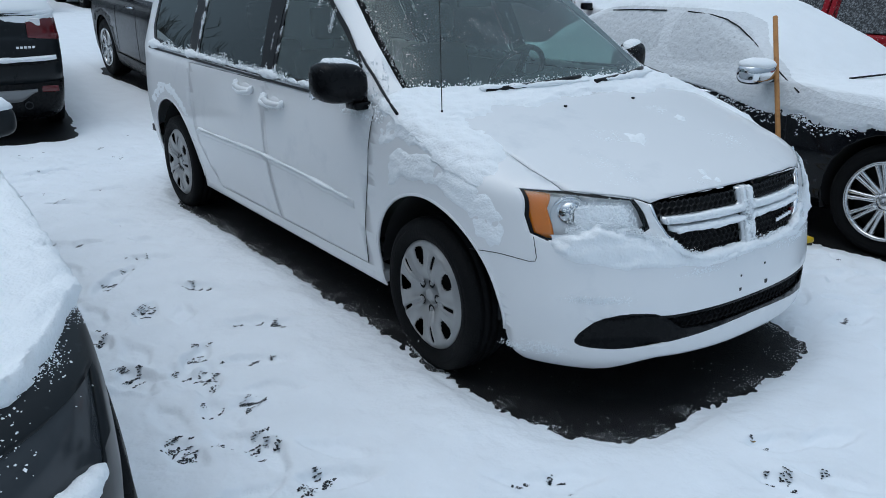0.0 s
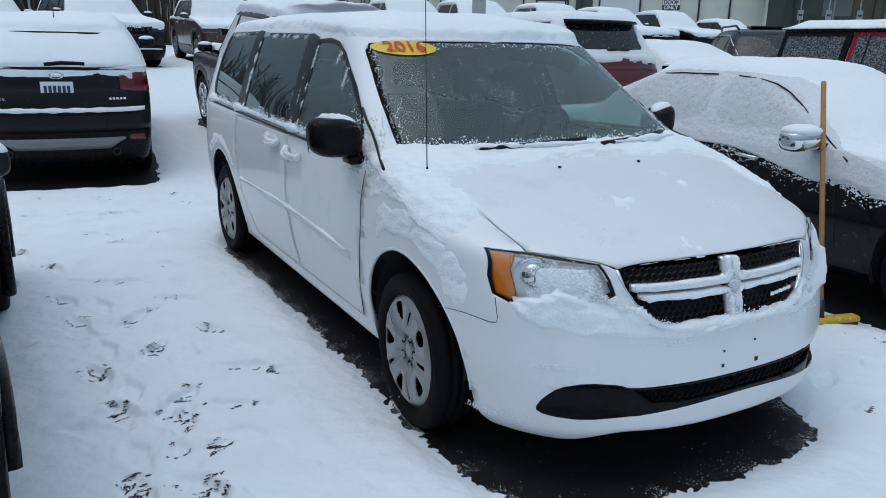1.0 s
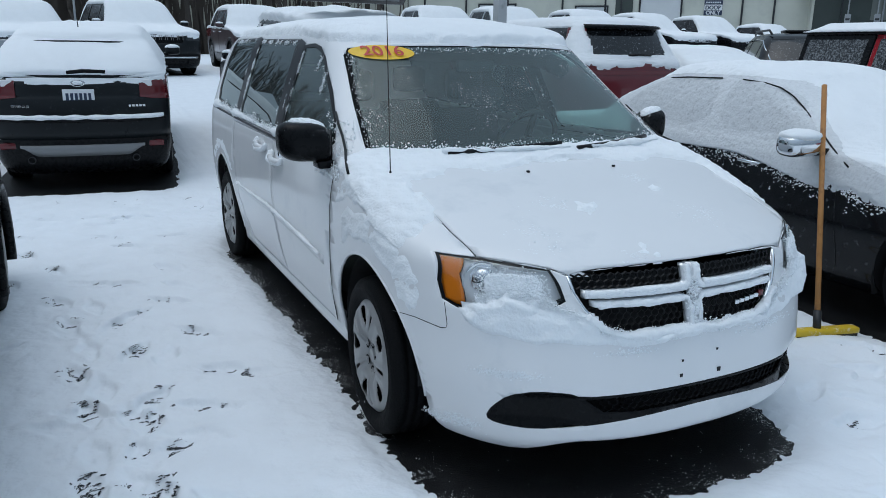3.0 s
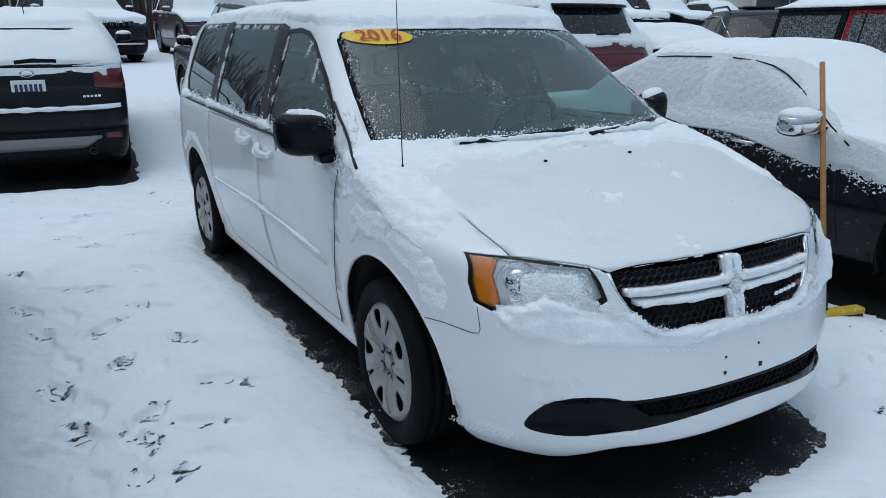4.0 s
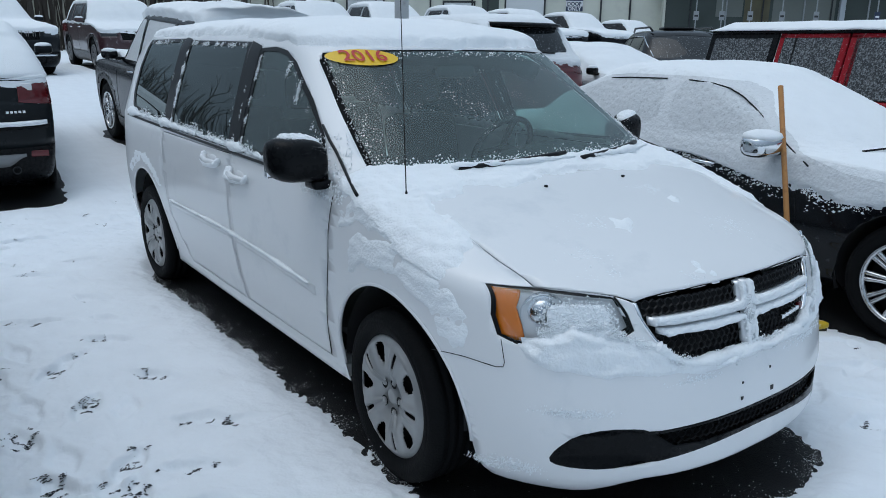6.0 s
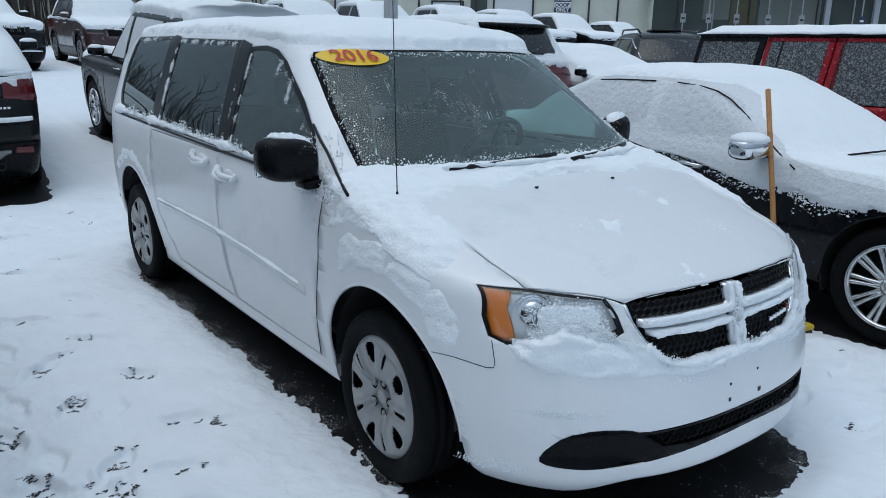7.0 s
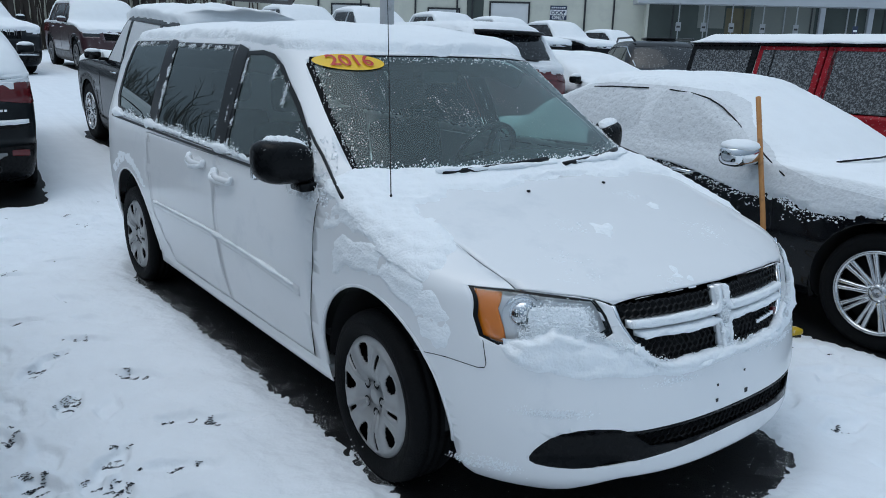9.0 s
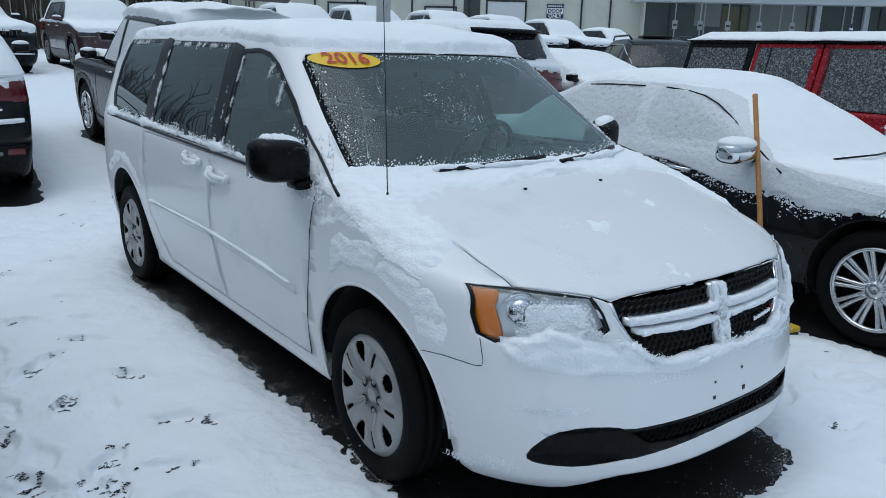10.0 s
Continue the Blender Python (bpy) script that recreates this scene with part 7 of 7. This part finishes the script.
            part("fender_flare", tube([(s * 0.86, y + 0.50 * math.cos(a), 0.42 + 0.46 * math.sin(a)) for a in np.linspace(0.1, math.pi - 0.1, 12)], 0.06, 6), PLASTIC, car)
        part("door_mirror", slab(*sorted((s * 0.95, s * 1.15)), 0.78, 0.88, 1.18, 1.38, 0.03), PLASTIC, car)
    top = bmesh.new()
    n1, n2 = 60, 40
    g = [[top.verts.new((-0.745 + 1.49 * i / n2, 0.92 + 2.88 * j / n1, 1.776 + 0.084 * min(1, 6 * min(i / n2, 1 - i / n2) ** 0.8) * min(1, 9 * min(j / n1, 1 - j / n1) ** 0.8) + 0.006 * noise.noise(Vector((i * 0.2, j * 0.2, 0))))) for i in range(n2 + 1)] for j in range(n1 + 1)]
    for j in range(n1):
        for i in range(n2):
            top.faces.new((g[j][i], g[j][i + 1], g[j + 1][i + 1], g[j + 1][i]))
    so = part("snow_on_car", top, SNOW, solid=0.01)
    so.matrix_world = car.matrix_world.copy()
    tagged(so, "even slab of snow on the hard top", "snow", kind="stuff")
    return car


build_offroader()


def flecks(name, tree, origin, count, test, seed, label, r0=0.002, r1=0.007):
    """Loose flecks of snow clinging to a car's side."""
    rng_ = random.Random(seed)
    cc, rr_ = [], []
    while len(cc) < count:
        y, z = rng_.uniform(-0.9, 4.0), rng_.uniform(0.45, 1.0)
        if rng_.random() > test(y, z):
            continue
        q = tree.ray_cast(Vector((-2, y, z)), Vector((1, 0, 0)))[0]
        if q is None:
            continue
        cc.append(q + Vector(origin))
        rr_.append(r0 + (r1 - r0) * rng_.random() ** 2)
    return specks(name, cc, rr_, label, (0.5, 1.5, 1), seed)


def clump(y, z):
    return smooth01(0.0, 0.5, noise.noise(Vector((y * 5, z * 16, 1))) + 0.25)


flecks("snow_flecks", sedan_tree, (SED_X, SED_Y, 0), 9000, lambda y, z: max(0.0, (z - 0.58 - 0.14 * smooth01(0.5, 1.6, y)) / 0.24) ** 4.0 * (0.05 + clump(y, z)) if math.hypot(y, z - 0.345) > 0.42 and z < 0.93 else 0.0, 3, "flecks of snow on the black sedan side")


rg_ = random.Random(5)
cc, rr_ = [], []
while len(cc) < 1500:
    x, y = rg_.uniform(0.45, 0.93), rg_.uniform(-0.95, -0.2)
    rim_y = float(np.interp(x, [0.3, 0.72, 0.766, 0.793, 0.828, 0.874, 0.95], [-0.82, -0.66, -0.61, -0.57, -0.51, -0.42, -0.24]))
    q, n, _, _ = left_tree.ray_cast(Vector((x, y, 3)), Vector((0, 0, -1)))
    if q is None or q.z < 0.72 or rg_.random() > (math.exp(-abs(y - rim_y) / 0.03) if y < rim_y + 0.05 else 0.0) * (0.1 + clump(q.y * 2, q.z * 0.6)) + 0.002:
        continue
    cc.append(q + Vector((-3.315, -0.47, 0.0)))
    rr_.append(0.0010 + 0.0022 * rg_.random() ** 2)
specks("snow_flecks", cc, rr_, "crumbs of snow along the crossover hood edge", (1, 1.2, 0.8), 6)


# ---------- broom leaning against the sedan ----------
def build_broom():
    br = thing("push_broom", pose(0, 0, 0), "push broom with orange wooden handle and yellow head", "broom")
    part("handle", tube([(1.655, -0.115, 0.075), (1.87, 0.135, 0.74), (2.08, 0.38, 1.375)], 0.0155, 10), WOOD, br, "orange-brown wooden handle")
    hd = slab(-0.20, 0.20, -0.035, 0.035, 0.050, 0.085, 0.012)
    bmesh.ops.rotate(hd, verts=hd.verts, cent=(0, 0, 0), matrix=Matrix.Rotation(radians(-14), 3, "Z"))
    bmesh.ops.translate(hd, verts=hd.verts, vec=(1.70, -0.13, 0))
    part("head", hd, YPLAST, br, "yellow plastic broom head")
    bs = slab(-0.19, 0.19, -0.03, 0.03, 0.0, 0.055)
    bmesh.ops.rotate(bs, verts=bs.verts, cent=(0, 0, 0), matrix=Matrix.Rotation(radians(-14), 3, "Z"))
    bmesh.ops.translate(bs, verts=bs.verts, vec=(1.70, -0.13, 0))
    part("bristles", bs, BRISTLE, br, "dark bristles")
    part("socket", tube([(1.658, -0.112, 0.078), (1.688, -0.078, 0.17)], 0.022, 8), DARKMET, br)


build_broom()

# ---------- light pole ----------
pole = thing("light_pole", pose(3.78, 7.22, float(ground_z(7.22, 3.78))), "grey square steel light pole in the car lot", "pole")
part("shaft", slab(-0.075, 0.075, -0.075, 0.075, 0.0, 8.0, 0.012), POLEM, pole)
part("base_plate", slab(-0.2, 0.2, -0.2, 0.2, 0.0, 0.03), GALV, pole)


# ---------- dealership building ----------
def build_building():
    d0, brg = 55.0, 42.0
    a = radians(brg)
    cx, cy = -2.34 + d0 * math.sin(a), -2.25 + d0 * math.cos(a)
    m = pose(cx, cy, 1.0, 0, 0, -brg)
    b = thing("dealership_building", m, "cream metal-clad service building with glazed showroom", "building")
    U = lambda deg: d0 * math.tan(radians(deg - brg))
    # service wing: wall in panels between openings
    z_top = 8.5
    dl, dr = U(40.33), U(43.0)
    part("wall", slab(-45, 8.8, 0.0, 0.4, 0.0, z_top), SIDING, b, "cream ribbed metal wall", smooth=False)
    rib = U(34.0)
    for deg in (16, 19, 22, 25, 28, 31, 34.9, 37.9, 39.0, 47.0, 49.0):
        u = U(deg)
        part("downpipe", slab(u - 0.06, u + 0.06, -0.10, -0.005, 0.0, z_top - 0.5, 0.02), DARKMET, b, smooth=False)
    for u0, u1, z1, nm in ((dl, dr, 3.95, "roll_door"), (U(35.9), U(38.0), 3.45, "roll_door"), (U(29.0), U(31.5), 3.6, "roll_door")):
        door = part(nm, slab(u0, u1, -0.06, -0.004, 0.0, z1), ROLLDOOR, b, "white roll-up door", smooth=False)
        part("door_surround", slab(u0 - 0.12, u0, -0.10, -0.004, 0.0, z1 + 0.12), DARKMET, door, smooth=False)
        part("door_surround", slab(u1, u1 + 0.12, -0.10, -0.004, 0.0, z1 + 0.12), DARKMET, door, smooth=False)
        part("door_surround", slab(u0, u1, -0.10, -0.004, z1, z1 + 0.12), DARKMET, door, smooth=False)
        for k in range(1, 6):
            part("slat_line", slab(u0, u1, -0.07, -0.06, z1 * k / 6, z1 * k / 6 + 0.03), ROLLDOOR, door, smooth=False)
    part("window", slab(U(38.6), U(39.8), -0.05, -0.004, 2.2, 4.6), SHOPGLASS, b, "dark window", smooth=False)
    # door sign
    u = U(45.15)
    sg = part("sign_panel", slab(u - 0.57, u + 0.57, -0.06, -0.004, 2.93, 3.87), SIGNBLUE, b, "navy and white door sign", smooth=False)
    part("sign_field", slab(u - 0.555, u + 0.555, -0.07, -0.06, 3.24, 3.60), SIGNWHITE, sg, smooth=False)
    for k in range(7):
        part("sign_mark", slab(u - 0.48 + 0.14 * k, u - 0.38 + 0.14 * k, -0.07, -0.06, 3.69, 3.78), SIGNWHITE, sg, smooth=False)
    for word, z, material in (("DOOR", 3.30, SIGNBLUE), ("ONLY", 2.98, SIGNWHITE)):
        cu = bpy.data.curves.new("word", "FONT")
        cu.body, cu.size, cu.align_x, cu.offset = word, 0.33, "CENTER", 0.012
        tmp = bpy.data.objects.new("word", cu)
        scene.collection.objects.link(tmp)
        bpy.context.view_layer.update()
        me = bpy.data.meshes.new_from_object(tmp.evaluated_get(bpy.context.evaluated_depsgraph_get()))
        bpy.data.objects.remove(tmp)
        tb = bmesh.new()
        tb.from_mesh(me)
        for v in tb.verts:
            v.co = Vector((u + v.co.x, -0.08, z + v.co.y))
        part("sign_word", tb, material, sg, "word " + word, smooth=False)
    # showroom, set forward, with a deep fascia
    s0, s1 = 8.8, 60.0
    part("showroom_wall", slab(s0, s1, -1.0, 0.4, 0.0, 0.7), SIDING, b, smooth=False)
    part("fascia", slab(s0 - 0.8, s1, -2.2, 0.4, 4.05, 5.4), SOFFIT, b, "pale grey fascia over the showroom", smooth=False)
    part("side_wall", slab(s0, s0 + 0.15, -1.0, 0.0, 0.0, 4.05), SIDING, b, smooth=False)
    k, u = 0, s0 + 0.1
    while u < s1 - 1:
        wdt = (1.7, 2.3, 2.3, 2.6)[k % 4]
        part("pane", slab(u, u + wdt - 0.08, -0.92, -0.88, 0.7, 4.05), SHOPGLASS, b, "dark showroom pane", smooth=False)
        part("mullion", slab(u + wdt - 0.08, u + wdt, -1.0, -0.86, 0.7, 4.05), GALV if k % 2 else DARKMET, b, smooth=False)
        u += wdt
        k += 1
    # things seen behind the panes: pale counters and a yellow poster
    part("showroom_back", slab(s0, s1, 0.35, 0.39, 0.7, 4.05), SHOPGLASS, b, smooth=False)
    part("display", slab(14.0, 15.6, -0.935, -0.921, 1.5, 3.9), OCHRE, b, "ochre display seen in the showroom", smooth=False)
    part("inner_wall", slab(15.8, 19.7, -0.935, -0.921, 2.3, 4.05), INNERWALL, b, "pale wall seen in the showroom", smooth=False)
    part("inner_wall", slab(12.2, 13.9, -0.935, -0.921, 2.6, 4.05), INNERWALL, b, smooth=False)
    for u in (20.06, 23.1, 27.0, 31.0):
        part("column", slab(u - 0.16, u + 0.16, -1.25, -0.94, 0.0, 4.05), SOFFIT, b, "pale showroom column", smooth=False)
    for u in (10.48, 12.06, 13.78, 15.71, 17.75, 21.36, 25.2):
        post = part("sign_post", slab(u - 0.03, u + 0.03, -3.3, -3.24, 0.0, 4.0), GALV, b, smooth=False)
        part("parking_sign", slab(u - 0.16, u + 0.16, -3.34, -3.30, 2.3, 2.85), SIGNBLUE if u > 20 else GALV, post, "small parking sign", smooth=False)
        part("sign_band", slab(u - 0.11, u + 0.11, -3.35, -3.34, 2.50, 2.62), SIGNWHITE if u > 20 else DARKMET, post, smooth=False)
    return b


build_building()


# ---------- woods, bare trees and a house at the edge of the lot ----------
def bare_tree(name, x, y, height, seed, label, spread=1.0, depth=5):
    rng = random.Random(seed)
    tr = thing(name, pose(x, y, float(ground_z(y)) - 0.05), label, "tree")
    trunk, crown = bmesh.new(), bmesh.new()

    def grow(p, d, ln, r, lv):
        steps = 4 if lv < 3 else 2
        pts = [p]
        for k in range(steps):
            d = (d + Vector((rng.uniform(-1, 1), rng.uniform(-1, 1), rng.uniform(-0.3, 0.5))) * 0.16).normalized()
            pts.append(pts[-1] + d * ln / steps)
        tube(pts, r, 7 if lv < 2 else 4, trunk if lv < 2 else crown, taper=r * 0.55)
        if lv < depth:
            n = 3 if lv < 2 else rng.choice((2, 3))
            for k in range(n):
                q = pts[-1] if k < 2 else pts[rng.randrange(1, steps)]
                side = Vector((rng.uniform(-1, 1), rng.uniform(-1, 1), rng.uniform(0.0, 0.7))).normalized()
                grow(q, (d * 0.75 + side * 0.75 * spread).normalized(), ln * rng.uniform(0.6, 0.8), r * 0.55, lv + 1)
    grow(Vector((0, 0, 0)), Vector((0, 0, 1)), height * 0.33, height * 0.022, 0)
    part("trunk", trunk, BARK, tr, "grey-brown trunk and limbs")
    part("crown", crown, TWIG, tr, "bare twigs")
    return tr


trees_at = [(-12, 2.5, 9.0), (-14.5, 7.0, 8.0), (-13.0, 12.5, 10.0)]
for k, (x, y, hh) in enumerate(trees_at):
    bare_tree("bare_tree", x, y, hh, 11 + k, "bare leafless tree beside the car lot", 1.1, 6)

woods_tree = [bare_tree("bare_tree", -9 + 3.0 * k, 44, 9.5 + k, 40 + k, "thin bare tree at the edge of the lot", 0.7, 4) for k in range(3)]
rng = random.Random(5)
for k in range(34):
    src_ = woods_tree[k % 3]
    copy_thing(src_, Matrix.Translation((-38 + 1.75 * k + rng.uniform(-0.8, 0.8), 42 + rng.uniform(0, 14) + 0.02 * k, 1.0)) @ Matrix.Rotation(rng.uniform(0, 6.28), 4, "Z"))
brush = bmesh.new()
for k in range(2600):
    x = rng.uniform(-60, 24)
    y = 50 + rng.uniform(0, 16)
    hh = rng.uniform(3.0, 9.5)
    lean = rng.uniform(-0.12, 0.12)
    r = rng.uniform(0.03, 0.12)
    v = [brush.verts.new((x + dx + lean * z, y + dy, 0.9 + z)) for z, f in ((0, 1), (hh, 0.25)) for dx, dy in ((-r * f, -r * f), (r * f, -r * f), (0, r * f))]
    for q in range(3):
        brush.faces.new((v[q], v[(q + 1) % 3], v[3 + (q + 1) % 3], v[3 + q]))
tagged(part("brushwood", brush, TWIG, smooth=False), "dense grey-brown leafless woods behind the lot", "woods", kind="stuff")
bank = slab(-70, 30, 67, 68, 0.5, 7.0)
bmesh.ops.subdivide_edges(bank, edges=bank.edges[:], cuts=30, use_grid_fill=True)
for v in bank.verts:
    if v.co.z > 6:
        v.co.z += 2.5 * noise.noise(Vector((v.co.x * 0.25, 0, 0))) + 1.0 * noise.noise(Vector((v.co.x * 0.9, 0, 3)))
tagged(part("far_woods", bank, TWIG), "hazy brown far woods", "woods", kind="structure")


def build_house():
    hs = thing("house", pose(-9.3, 40, 1.0, 0, 0, 8), "small grey house at the far edge of the lot", "house")
    part("wall", slab(-3.2, 3.2, 0, 6, 0, 2.6), HOUSE, hs, smooth=False)
    rf = bmesh.new()
    v = [rf.verts.new(c) for c in ((-3.6, -0.4, 2.5), (3.6, -0.4, 2.5), (3.6, 6.4, 2.5), (-3.6, 6.4, 2.5), (0, -0.4, 4.6), (0, 6.4, 4.6))]
    for f in ((0, 1, 4), (2, 3, 5), (1, 2, 5, 4), (3, 0, 4, 5), (0, 3, 2, 1)):
        rf.faces.new([v[q] for q in f])
    part("roof", rf, SNOW, hs, "snow-covered gable roof", smooth=False)
    w1 = part("window", slab(1.0, 2.0, -0.06, -0.005, 1.1, 2.1), CARGLASS, hs, smooth=False)
    part("window_frame", slab(0.94, 2.06, -0.09, -0.06, 1.02, 1.1), SIGNWHITE, w1, smooth=False)


build_house()
sp = thing("lot_sign", pose(-1.45, 30.0, 1.05), "white lot sign on a steel post", "sign")
part("post", slab(-0.04, 0.04, -0.04, 0.04, 0, 2.6), GALV, sp)
part("panel", slab(-0.38, 0.38, -0.06, -0.04, 2.2, 2.75, 0.01), SIGNWHITE, sp)
for k in range(2):
    part("panel_mark", slab(-0.28, 0.28, -0.07, -0.06, 2.32 + 0.2 * k, 2.40 + 0.2 * k), SIGNBLUE, sp, smooth=False)

# a brown leaf frozen into the snow
lf_ = bmesh.new()
ln_ = [lf_.verts.new((-0.37 + 0.035 * math.cos(a) * (1 + 0.3 * math.sin(3 * a)), -1.19 + 0.022 * math.sin(a), 0.036 + 0.006 * math.cos(2 * a))) for a in np.linspace(0, 2 * math.pi, 14)[:-1]]
lf_.faces.new(ln_)
tagged(part("dead_leaf", lf_, LEAFM, solid=0.002), "crumpled brown leaf lying in the snow", "leaf")
